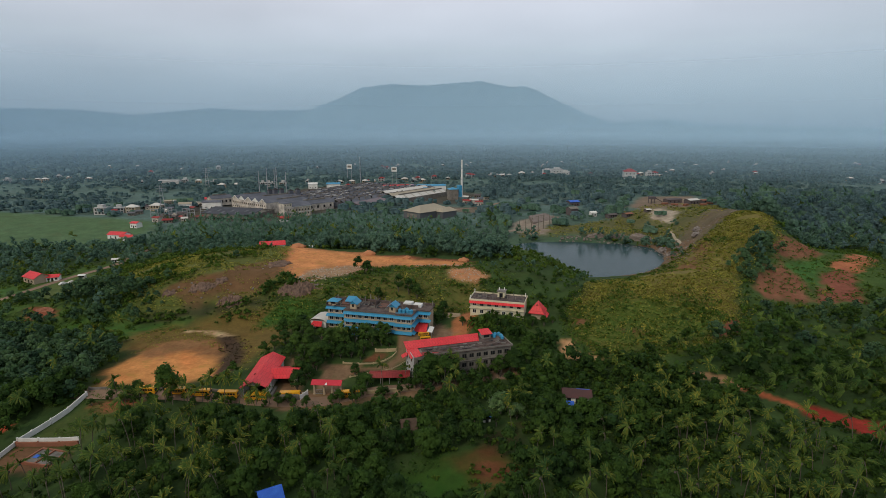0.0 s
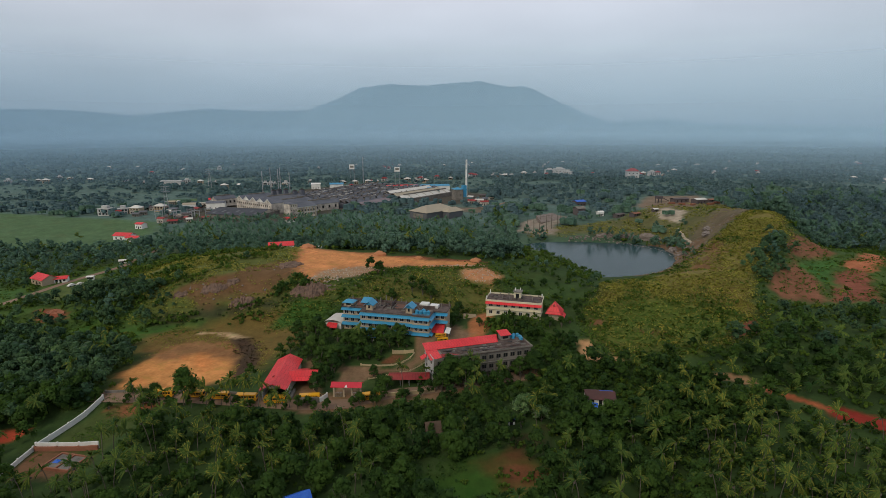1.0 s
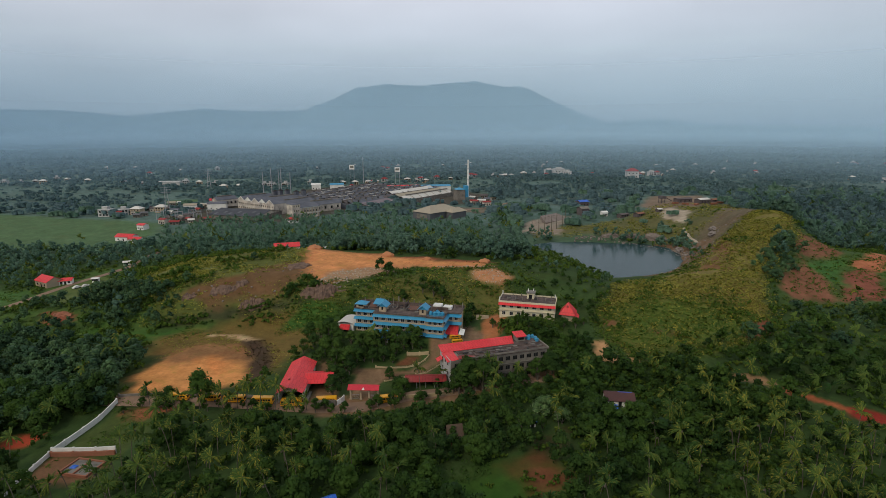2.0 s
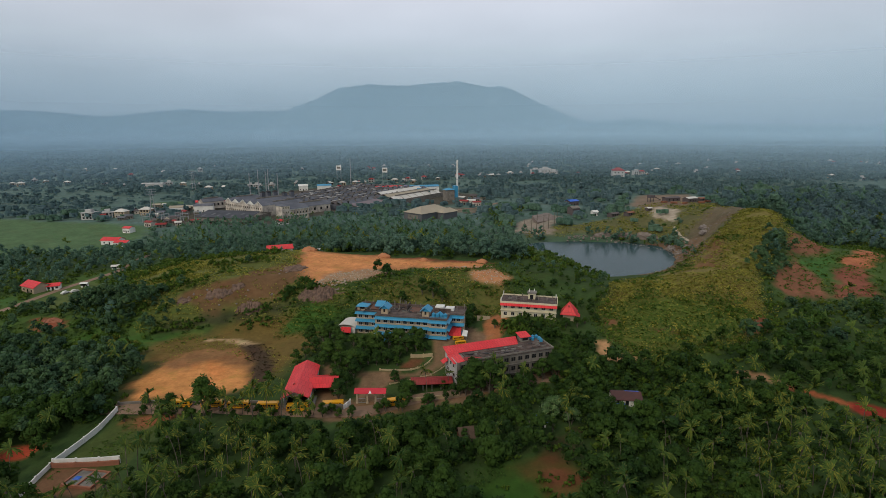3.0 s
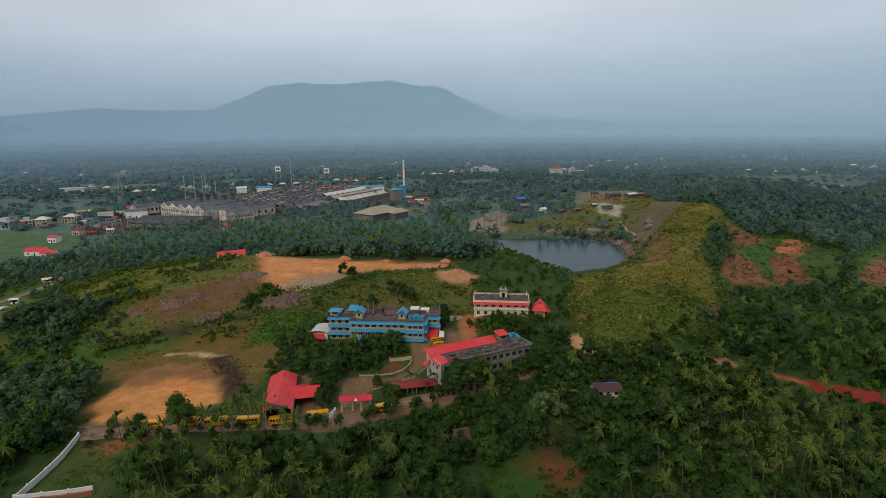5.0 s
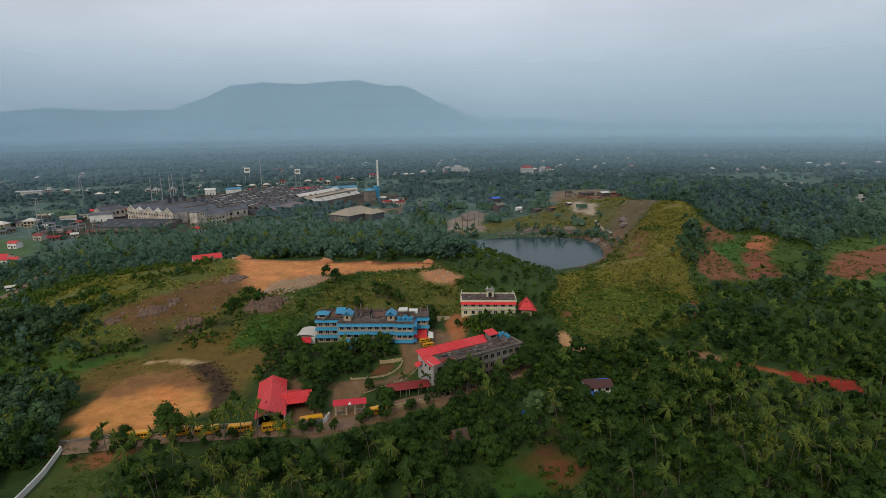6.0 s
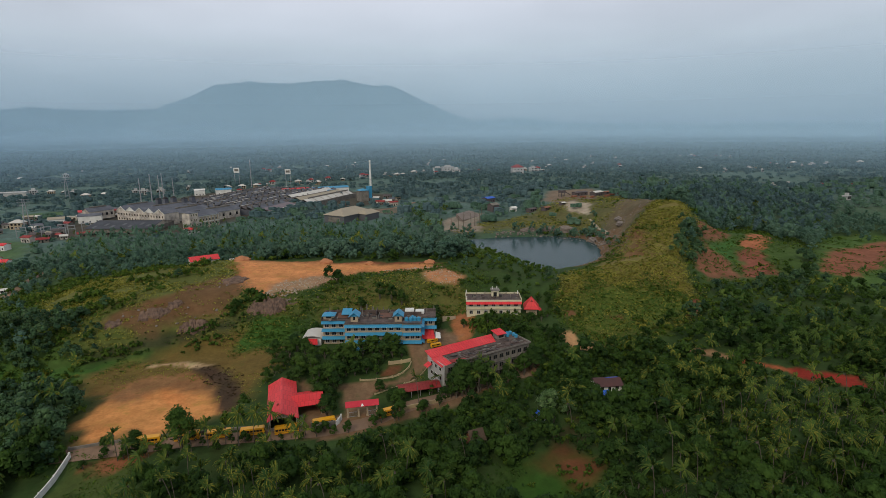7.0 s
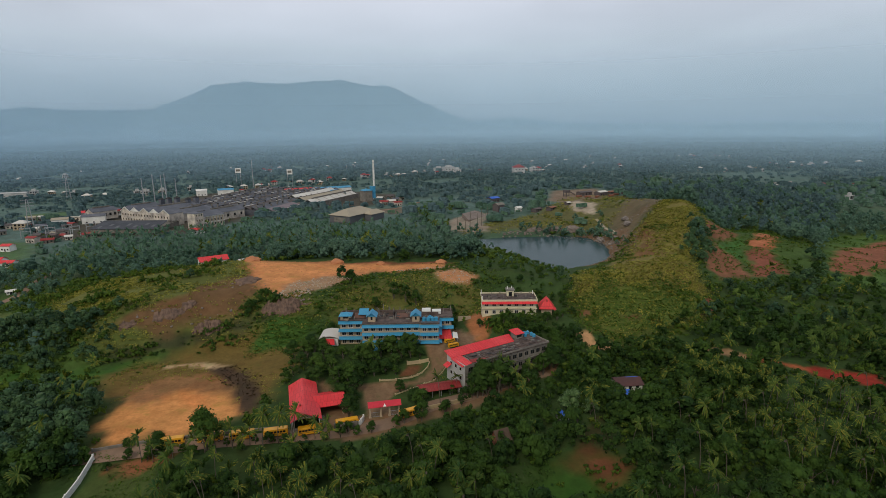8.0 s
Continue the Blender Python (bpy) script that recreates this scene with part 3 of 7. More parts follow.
def crown(k, lobes, spread, height, leaf, base, shape=None):
    """Leaf clumps over several lobes: vertices and soft normals."""
    ang, rad = rng.uniform(0, 6.283, lobes), np.sqrt(rng.uniform(0, 1, lobes)) * 0.62
    c = np.column_stack((np.cos(ang) * rad * spread, np.sin(ang) * rad * spread, base + height * (0.20 + 0.56 * (1 - (rad / 0.62) ** 2) + rng.uniform(-0.12, 0.10, lobes))))
    c[0] = (0, 0, base + height * 0.72)
    r = rng.uniform(0.20, 0.40, lobes) * spread
    pick = rng.integers(0, lobes, k)
    d = unit(rng.normal(size=(k, 3)) + np.array((0, 0, 0.25)))
    shell = rng.uniform(0.70, 1.14, (k, 1))
    inner = rng.random(k) < 0.12
    shell[inner] = rng.uniform(0.1, 0.5, (inner.sum(), 1))
    p = c[pick] + d * r[pick][:, None] * shell * np.array((1, 1, 0.85))
    size = leaf * rng.uniform(0.6, 1.3, k)
    size[inner] *= 1.7
    nrm = unit(d + rng.normal(size=(k, 3)) * 0.45)
    soft = unit(0.6 * d + 0.7 * unit(p - np.array((0, 0, base + height * 0.25))) + 0.4 * nrm + rng.normal(size=(k, 3)) * 0.25)
    v, nv = cores(c, r * 0.70, DOME_MID if shape is None else shape)
    nv = unit(nv + 0.6 * unit(v - np.array((0, 0, base + height * 0.25))) + rng.normal(size=nv.shape) * 0.05)
    return np.concatenate((leaf_quads(p, nrm, size), v)), np.concatenate((np.repeat(soft, 4, 0), nv))


def quad_mesh(name, v, mat, nrm=None, tint=None):
    k = len(v) // 4
    if nrm is not None:
        q = np.array(v).reshape(-1, 4, 3)
        face = np.cross(q[:, 2] - q[:, 0], q[:, 3] - q[:, 1])
        turned = (face * nrm.reshape(-1, 4, 3)[:, 0]).sum(1) < 0
        q[turned] = q[turned][:, ::-1]
        v = q.reshape(-1, 3)
    me = bpy.data.meshes.new(name)
    me.vertices.add(len(v))
    me.vertices.foreach_set("co", np.ascontiguousarray(v, np.float32).ravel())
    me.loops.add(len(v))
    me.loops.foreach_set("vertex_index", np.arange(len(v), dtype=np.int32))
    me.polygons.add(k)
    me.polygons.foreach_set("loop_start", np.arange(0, 4 * k, 4, dtype=np.int32))
    me.update(calc_edges=True)
    me.materials.append(mat)
    if tint is not None:
        me.attributes.new("tint", "FLOAT", "POINT").data.foreach_set("value", np.ascontiguousarray(tint, np.float32))
    if nrm is not None:
        me.shade_smooth()
        me.normals_split_custom_set_from_vertices(nrm.tolist())
    return me


def tube(path, radii, sides=6):
    v, f = [], []
    for i, (p, r) in enumerate(zip(path, radii)):
        for k in range(sides):
            a = 2 * math.pi * k / sides
            v.append((p[0] + r * math.cos(a), p[1] + r * math.sin(a), p[2]))
        if i:
            o = (i - 1) * sides
            f += [(o + k, o + (k + 1) % sides, o + sides + (k + 1) % sides, o + sides + k) for k in range(sides)]
    return v, f


def merge(pieces):
    v, f = [], []
    for pv, pf in pieces:
        o = len(v)
        v += list(pv)
        f += [tuple(i + o for i in q) for q in pf]
    return v, f


def plain_mesh(name, vf, mat, smooth=False):
    me = bpy.data.meshes.new(name)
    me.from_pydata([tuple(map(float, p)) for p in vf[0]], [], vf[1])
    me.materials.append(mat)
    if smooth:
        me.shade_smooth()
    return me


def palm_fronds(h, lean, count=40, steps=4, half=0.17):
    """A loose starburst of narrow fronds that rise, arch over and droop at the tip."""
    v = []
    top = np.array((lean, 0, h))
    for i in range(count):
        a = i * 2.399 + rng.uniform(-0.45, 0.45)
        up = math.radians(-32 + 108 * ((i * 0.618 + rng.uniform(-0.08, 0.08)) % 1.0))
        length = rng.uniform(2.6, 3.7)
        out = np.array((math.cos(a), math.sin(a), 0))
        side = np.array((-math.sin(a), math.cos(a), 0))
        droop = rng.uniform(0.18, 0.42) * (0.5 + 0.5 * math.cos(up))
        pts = []
        for u in np.linspace(0, 1, steps + 1):
            pts.append(top + out * length * u * math.cos(up) * (1 - 0.12 * u * u) + np.array((0, 0, length * (math.sin(up) * u - droop * u ** 2.6))))
        for j in range(steps):
            p, q = pts[j], pts[j + 1]
            w = half * (0.4 + 0.75 * math.sin(math.pi * min(1, (j + 0.6) / (steps + 0.4))))
            for s in (-1, 1):
                tip = side * s * w * rng.uniform(0.8, 1.3) + np.array((0, 0, -0.9 * w * rng.uniform(0.5, 1.4)))
                v += [p, q, q + tip + (q - p) * 0.2, p + tip * 0.9 + (q - p) * 0.35]
    v = np.array(v)
    q = v.reshape(-1, 4, 3)
    face = unit(np.cross(q[:, 2] - q[:, 0], q[:, 3] - q[:, 1]))
    face *= np.where(face[:, 2:] < 0, -1, 1)
    soft = unit(face + 0.5 * unit(q.mean(1) - (top - np.array((0, 0, 0.8)))))
    return v, np.repeat(soft, 4, 0)


def broad_kind(k, spread, height, base, leaf, lobes):
    v, nrm = crown(k, lobes, spread, height, leaf, base, DOME_MID)
    limbs = [tube([(0, 0, -0.6), (0.05, 0, base * 0.6), (0.15, 0.1, base + height * 0.45)], (0.34, 0.24, 0.08))]
    for i in range(4):
        a = i * 1.7 + 0.4
        limbs.append(tube([(0, 0, base * 0.7), (math.cos(a) * spread * 0.3, math.sin(a) * spread * 0.3, base + height * 0.35), (math.cos(a) * spread * 0.55, math.sin(a) * spread * 0.55, base + height * 0.6)], (0.15, 0.10, 0.04), 5))
    return plain_mesh("trunk", merge(limbs), BARK, True), quad_mesh("crown", v, LEAF, nrm), v, nrm


def palm_kind(h, lean):
    v, nrm = palm_fronds(h, lean)
    path = [(lean * (u ** 2), 0, -0.5 + (h + 0.5) * u) for u in (0, 0.25, 0.5, 0.75, 1)]
    stem = merge([tube(path, (0.17, 0.12, 0.10, 0.09, 0.11)), tube([(lean + 0.3, 0.2, h - 0.7), (lean + 0.3, 0.2, h - 0.2)], (0.28, 0.28), 5)])
    return plain_mesh("trunk", stem, BARK, True), quad_mesh("crown", v, FROND, nrm), v, nrm


def recoloured(kind, mat):
    """The same tree with other leaves."""
    me = kind[1].copy()
    me.materials.clear()
    me.materials.append(mat)
    return kind[0], me, kind[2], kind[3]


BROADS = [broad_kind(1080, 4.2, 8.2, 0.7, 0.29, 20), broad_kind(1120, 5.0, 7.4, 0.7, 0.30, 24), broad_kind(940, 3.2, 9.6, 0.7, 0.28, 17), broad_kind(780, 3.6, 5.2, 0.3, 0.29, 16)]
SPARE = [crown(330, 14, 4.2, 7.4, 0.46, 1.2, DOME_LOW), crown(350, 16, 5.0, 6.8, 0.48, 1.0, DOME_LOW)]
PALMS = [palm_kind(7.5, 0.6), palm_kind(9.5, 1.3), palm_kind(6, -0.5), palm_kind(10.5, 1.9)]

# ---- where trees may stand ----
TERRACE = [(-66, 226), (-80, 238), (-78, 262), (-30, 283), (22, 277), (32, 255), (24, 234), (4, 226), (-40, 228)]
LIP = [(74, 285), (74, 305), (150, 310), (155, 285), (140, 262), (100, 244), (76, 246)]
CLEAR = [PATH_E, DIRT, RED_L, LANE_W, FIELD_W, FIELD_V, SLICE, CUT_B, FACES, RAMP, FORECOURT, RED_A, RED_C, RED_G, LIP, PLAY, MEADOW, CUT, TRACK, BARE, BARE_B, RED_B, RED_D, RED_E, PADDY, PADDY_B, PIT, YARD, PLOT, PLOT_B, CAMPUS, BURNT, GLADE]
FRONT_E = [(90, 162), (103, 150), (119, 136), (162, 128), (162, 116), (115, 122), (96, 138), (86, 154)]
THIN = [(FRONT_E, 0.5), (GRASSY, 0.06), (GLADE_UP, 0.5), (WEST, 0.72), (TALL, 0.05), (THICKET, 0.3), (TERRACE, 0.06), (RIDGE, 0.02), (SLOPE, 0.07), (EASTERN, 0.07), (BANK, 0.05), (RISE, 0.0), (SPIT, 0.12), (SHORE_W, 0.03), (SCARP, 0.0), (RED_A, 0.1), (RED_C, 0.15), (RED_F, 0.02), (EAST_LEA, 0.06), (FACTORY, 0.06), (LOT, 0.1)]
BUILT = [(-27, 206, 24, 9), (-51, 211, 6, 9), (22, 219, 14, 8), (41, 212, 6, 8), (7, 181, 24, 10), (-60, 173, 10, 15), (-51, 173, 8, 7), (-38, 164, 7, 5), (-20, 172.5, 9, 5),
         (-222, 292, 11, 5), (-247, 413, 20, 8), (-262, 456, 6, 6), (-204, 296, 2, 2), (-110, 334, 13, 16), (-92, 346, 8, 8), (12, 146, 3, 4), (-9, 142, 4, 4), (44, 156.5, 8, 9), (-40, 109, 5, 5), (-10, 480, 26, 22), (0, 204, 9, 5), (-62, 155.5, 50, 3.0), (-110, 129, 12, 7), (-121, 142, 3, 12), (-112, 146, 4, 10)]


def allowed(x, y):
    """How thick trees may stand at many places, 0 to 1."""
    d = np.ones(len(x))
    for poly, k in THIN:
        d = np.where(edge(poly, x, y) > -1, np.minimum(d, k), d)
    for poly in CLEAR:
        d = np.where(edge(poly, x, y) > -2.0, 0, d)
    for cx, cy, rx, ry in BUILT:
        d = np.where((np.abs(x - cx) < rx + 2) & (np.abs(y - cy) < ry + 2), 0, d)
    d = np.where(pond_v(x, y) < 1.1, 0, d)
    for poly in ([(-118, 158), (-60, 155), (-36, 155), (-8, 163), (30, 176), (30, 182), (-10, 173), (-36, 165), (-118, 168)], [(-44, 158), (-44, 188), (-22, 190), (-17, 207), (0, 209), (0, 202), (-9, 202), (-10, 192), (-18, 183), (-34, 179), (-34, 158)]):
        d = np.where(edge(poly, x, y) > -1.0, 0, d)
    return d


def scatter(x0, x1, y0, y1, step):
    """Jittered grid of places inside the valley's view."""
    xs, ys = np.meshgrid(np.arange(x0, x1, step), np.arange(y0, y1, step))
    x, y = xs.ravel() + rng.uniform(-0.5, 0.5, xs.size) * step, ys.ravel() + rng.uniform(-0.5, 0.5, xs.size) * step
    keep = (x > -0.95 * y - 90) & (x < np.where(y > 600, 1.42, 1.2) * y + 60)
    x, y = x[keep], y[keep]
    keep = rng.random(len(x)) < allowed(x, y)
    return x[keep], y[keep]


def palm_share(x, y):
    s = 0.08 + 0.9 * np.exp(-((x + 80) / 44) ** 2 - ((y - 122) / 30) ** 2) + 0.85 * np.exp(-((x - 75) / 38) ** 2 - ((y - 115) / 22) ** 2) + 0.75 * np.exp(-((x - 112) / 55) ** 2 - ((y - 160) / 58) ** 2)
    return s + 0.6 * np.exp(-((x + 60) / 90) ** 2 - ((y - 430) / 50) ** 2)


# nearest woods: every tree a thing of its own
tx, ty = scatter(-190, 180, 92, 168, 5.2)
order = np.argsort(ty)
tx, ty = tx[order], ty[order]
isp = rng.random(len(tx)) < palm_share(tx, ty)
spare = []
count = [0, 0]


def plant(kind, x, y, s, label, category, group):
    trunk_me, crown_me = kind[0], kind[1]
    tree = new(category.replace(" ", "_"))
    new_trunk, new_crown = new("trunk", trunk_me), new("crown", crown_me)
    new_trunk.parent = new_crown.parent = tree
    m = pose(x, y, ground_z(x, y), 0, 0, rng.uniform(0, 360)) @ Matrix.Scale(s, 4)
    tree.matrix_world = m
    return tagged(tree, label, category, group)


for x, y, p in zip(tx, ty, isp):
    low = 0.62 if y > 143 and -120 < x < 30 else 1.0
    if count[int(p)] < (270 if p else 175):
        count[int(p)] += 1
        if p:
            plant(PALMS[rng.integers(0, 4)], x, y, rng.uniform(0.68, 1.02) * (0.8 if low < 1 else 1), "tall coconut palm with yellow-green drooping fronds", "palm tree", "coconut palms of the near grove")
        else:
            plant(BROADS[rng.integers(0, 4)], x, y, rng.uniform(0.75, 1.25) * low, "dense dark green broadleaf tree in the near wood", "tree", "broadleaf trees of the near wood")
    else:
        spare.append((x, y, p, low))


def tree_size(x, y):
    """Stunted trees before the factory and on the pond's near bank."""
    k = np.where((x > -270) & (x < 30) & (y > 395) & (y < 500), 0.6, 1.0)
    k = np.where((x < -125) & (x > -262) & (y > 200) & (y < 350), 0.8, k) * np.where((np.abs(x + 105) < 28) & (y > 300) & (y < 345), 0.5, 1.0)
    return k * np.where((x > 10) & (x < 160) & (y > 225) & (y < 330), 0.5, 1.0) * np.where(y > 640, 0.85, 1.0)


def stuff(name, kinds, x, y, s, mat, label, category):
    """Many far trees joined in one mesh."""
    vs, ns, ts = [], [], []
    which = rng.integers(0, len(kinds), len(x))
    for i in range(len(x)):
        v, nrm = kinds[which[i]]
        a = rng.uniform(0, 6.283)
        r = np.array(((math.cos(a), -math.sin(a), 0), (math.sin(a), math.cos(a), 0), (0, 0, 1)))
        vs.append((v * s[i]) @ r.T + np.array((x[i], y[i], ground_z(x[i], y[i]))))
        ns.append(nrm @ r.T)
        ts.append(np.full(len(v), rng.random()))
    if not vs:
        return None
    ob = new(name, quad_mesh(name, np.concatenate(vs), mat, np.concatenate(ns), np.concatenate(ts)))
    return tagged(ob, label, category, kind="stuff")


def light_kind(k, lobes, spread, height, leaf, base):
    return crown(k, lobes, spread, height, leaf, base, DOME_LOW)


sp = [q for q in spare if not q[2]]
if sp:
    stuff("wood", SPARE, [q[0] for q in sp], [q[1] for q in sp], [rng.uniform(0.75, 1.2) * q[3] for q in sp], LEAF, "dense dark green broadleaf wood before the school", "woodland")
sp = [q for q in spare if q[2]]
if sp:
    stuff("palm_grove", [(b[2], b[3]) for b in PALMS], [q[0] for q in sp], [q[1] for q in sp], [rng.uniform(0.8, 1.1) for q in sp], FROND, "coconut palms crowded in a grove", "palm grove")

MIDN = [light_kind(200, 10, 4.2, 7.0, 0.50, 1.0), light_kind(190, 9, 3.4, 8.0, 0.48, 1.0), light_kind(210, 11, 4.8, 6.0, 0.52, 0.6)]
MID = [light_kind(84, 8, 4.2, 6.8, 0.60, 1.0), light_kind(80, 7, 3.4, 7.8, 0.58, 1.0), light_kind(88, 9, 4.8, 5.8, 0.62, 0.6)]
mx, my = scatter(-330, 420, 168, 410, 7.0)
low = np.where((np.abs(mx + 15) < 60) & (my > 180) & (my < 235), 0.7, 1.0)
ms = rng.uniform(0.6, 1.25, len(mx)) * low * tree_size(mx, my)
back = my + rng.normal(0, 22, len(my)) > np.where(mx < -110, 275, np.where(mx > 60, 205, 285))
nigh = back & (mx > 60) & (my < 262)
west = ~back & (mx < -100)
stuff("wood", MIDN, mx[west], my[west], ms[west], LEAF_EAST, "green mixed wood west of the school", "woodland")
stuff("wood", MIDN, mx[~back & ~west], my[~back & ~west], ms[~back & ~west], LEAF, "green mixed wood round the school", "woodland")
sparse = rng.random(nigh.sum()) < 0.62
stuff("wood", MIDN, mx[nigh][sparse], my[nigh][sparse], ms[nigh][sparse], LEAF_EAST, "green mixed wood below the ridge", "woodland")
back &= ~nigh
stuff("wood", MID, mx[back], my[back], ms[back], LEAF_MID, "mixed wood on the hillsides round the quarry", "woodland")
MPALM = []
for h, l in ((10, 0.8), (12, 1.4)):
    v, nrm = palm_fronds(h, l, 18, 4, 0.34)
    MPALM.append((v, nrm))
px_, py_ = scatter(-300, 330, 168, 480, 7.6)
keep = rng.random(len(px_)) < palm_share(px_, py_) * 0.85
px_, py_ = px_[keep], py_[keep]
stuff("palm_grove", MPALM, px_, py_, rng.uniform(0.8, 1.1, len(px_)) * tree_size(px_, py_), FROND, "coconut palms standing over the mixed wood", "palm grove")


def canopy_kind(k, lobes, spread, height, leaf):
    """A far crown: a few rounded lobes with loose leaf clumps over them."""
    a, r = rng.uniform(0, 6.283, lobes), np.sqrt((np.arange(lobes) + 0.3) / lobes) * spread * 0.62
    c = np.column_stack((np.cos(a) * r, np.sin(a) * r, height * rng.uniform(0.35, 0.62, lobes) * (1.15 - 0.5 * r / spread)))
    w = rng.uniform(0.34, 0.52, lobes) * spread
    v, nv = cores(c, w, DOME_LOW, min(1.0, height / spread))
    pick, d = rng.integers(0, lobes, k), unit(rng.normal(size=(k, 3)) + np.array((0, 0, 0.8)))
    p = c[pick] + d * w[pick][:, None] * rng.uniform(0.85, 1.08, (k, 1)) * np.array((1, 1, 0.8))
    q = leaf_quads(p, unit(d + rng.normal(size=(k, 3)) * 0.3), leaf * rng.uniform(0.6, 1.3, k))
    return np.concatenate((v, q)), np.concatenate((unit(nv + np.array((0, 0, 0.5))), np.repeat(unit(d + np.array((0, 0, 0.5))), 4, 0)))


def grove_kind(trees, spread, size, height):
    """A patch of far wood: single rounded crowns of uneven size side by side."""
    a, r = rng.uniform(0, 6.283, trees), np.sqrt((np.arange(trees) + 0.5) / trees) * spread
    w = size * rng.uniform(0.55, 1.35, trees)
    c = np.column_stack((np.cos(a) * r, np.sin(a) * r, height * rng.uniform(0.0, 0.5, trees)))
    v, nv = cores(c, w, DOME_LOW, height / size * 0.6)
    return v, unit(nv + np.array((0, 0, 0.6)))


FARK = [canopy_kind(12, 4, 5.6, 6.4, 0.8), canopy_kind(10, 3, 4.6, 8.0, 0.8), canopy_kind(13, 5, 6.6, 6.0, 0.85), canopy_kind(8, 2, 3.4, 5.0, 0.7)]
fx, fy = scatter(-900, 1450, 395, 1000, 11.0)
lie = np.array([noise.noise((a * 0.011, b * 0.016, 3.3)) + 0.5 * noise.noise((a * 0.03, b * 0.045, 8.8)) for a, b in zip(fx, fy)])
keep = (lie > -0.2) | (fy < 480) | (rng.random(len(fx)) < 0.22)
fx, fy, lie = fx[keep], fy[keep], lie[keep]
fs, close = rng.uniform(0.5, 1.3, len(fx)) * np.clip(1.0 + 0.7 * lie, 0.6, 1.5) * tree_size(fx, fy), fy + rng.normal(0, 45, len(fy)) < 500
# The leaf material changes with distance, so the painted haze deepens.
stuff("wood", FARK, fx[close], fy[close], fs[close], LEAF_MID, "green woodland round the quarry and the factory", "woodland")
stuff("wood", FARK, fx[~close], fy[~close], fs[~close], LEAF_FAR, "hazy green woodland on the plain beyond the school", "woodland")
WIDE = [grove_kind(6, 20, 7.5, 8.0), grove_kind(5, 19, 8.5, 8.5), grove_kind(8, 20, 6.0, 7.0)]
fx, fy = scatter(-2400, 3700, 1000, 2600, 40)
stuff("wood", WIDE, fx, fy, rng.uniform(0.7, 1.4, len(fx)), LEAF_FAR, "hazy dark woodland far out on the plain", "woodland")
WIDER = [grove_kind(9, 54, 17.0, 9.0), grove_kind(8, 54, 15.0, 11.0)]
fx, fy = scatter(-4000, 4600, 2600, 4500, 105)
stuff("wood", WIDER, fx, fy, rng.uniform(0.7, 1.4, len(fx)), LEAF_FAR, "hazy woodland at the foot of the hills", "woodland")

# young palms planted before the factory, and a hedge of trees along the ridge
YOUNG = [palm_fronds(5.5, 0.3, 12, 3, 0.3), palm_fronds(6.5, 0.5, 12, 3, 0.3)]
yx, yy = scatter(-215, 25, 388, 475, 5.6)
stuff("palm_grove", YOUNG, yx, yy, rng.uniform(0.8, 1.15, len(yx)), LEAF_MID, "young coconut plantation before the factory", "palm grove")
hx = np.concatenate((np.linspace(146, 180, 26), np.linspace(206, 258, 30)))
hy = np.concatenate((np.linspace(250, 296, 26), np.linspace(345, 400, 30))) + rng.normal(0, 5, 56)
hx = hx + rng.normal(0, 2.5, 56) - 1
stuff("wood", MIDN, hx, hy, rng.uniform(0.6, 1.1, 56), LEAF_EAST, "belt of dark trees below the ridge", "woodland")
bx, by = rng.uniform(-75, 35, 120), rng.uniform(-4, 26, 120)
by = by + 322 - 0.38 * (bx + 60)
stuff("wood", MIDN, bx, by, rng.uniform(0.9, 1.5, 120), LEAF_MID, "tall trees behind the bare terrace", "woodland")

WEST_WOOD = [(-205, 226), (-178, 233), (-160, 214), (-142, 208), (-127, 198), (-123, 186), (-120, 172), (-121, 164), (-127, 153), (-129, 140), (-160, 150), (-190, 190)]
qx, qy = [a.ravel() for a in np.meshgrid(np.arange(-205, -116, 5.6), np.arange(138, 236, 5.6))]
qx, qy = qx + rng.normal(0, 1.6, len(qx)), qy + rng.normal(0, 1.6, len(qy))
keep = (edge(WEST_WOOD, qx, qy) > 0) & (edge(RED_L, qx, qy) < -2.5) & (edge(SLICE, qx, qy) < -3) & (rng.random(len(qx)) < 0.8)
qx, qy = qx[keep], qy[keep]
stuff("wood", MIDN, qx, qy, rng.uniform(0.7, 1.15, len(qx)), LEAF_EAST, "dense dark wood west of the playground", "woodland")
keep = rng.random(len(qx)) < 0.12
stuff("palm_grove", MPALM, qx[keep] + 2, qy[keep], rng.uniform(0.8, 1.05, keep.sum()), FROND, "coconut palms standing out of the western wood", "palm grove")

EAST_WOOD = [(190, 322), (206, 318), (226, 336), (262, 362), (286, 356), (262, 312), (246, 290), (262, 282), (330, 330), (440, 420), (440, 520), (320, 500), (252, 470), (224, 430), (208, 384)]
ex, ey = [a.ravel() for a in np.meshgrid(np.arange(186, 445, 8.0), np.arange(276, 524, 8.0))]
ex, ey = ex + rng.normal(0, 2.4, len(ex)), ey + rng.normal(0, 2.4, len(ey))
keep = (edge(EAST_WOOD, ex, ey) > 0) & (edge(RED_F, ex, ey) < -3) & (edge(RED_C, ex, ey) < -3)
ex, ey = ex[keep], ey[keep]
es = rng.uniform(0.9, 1.6, len(ex)) * np.where((ex < 250) & (ey < 380), 1.35, 1.0)
beyond = np.hypot(ex, ey) + rng.normal(0, 25, len(ex)) > 470
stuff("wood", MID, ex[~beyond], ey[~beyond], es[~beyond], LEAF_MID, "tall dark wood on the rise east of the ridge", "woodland")
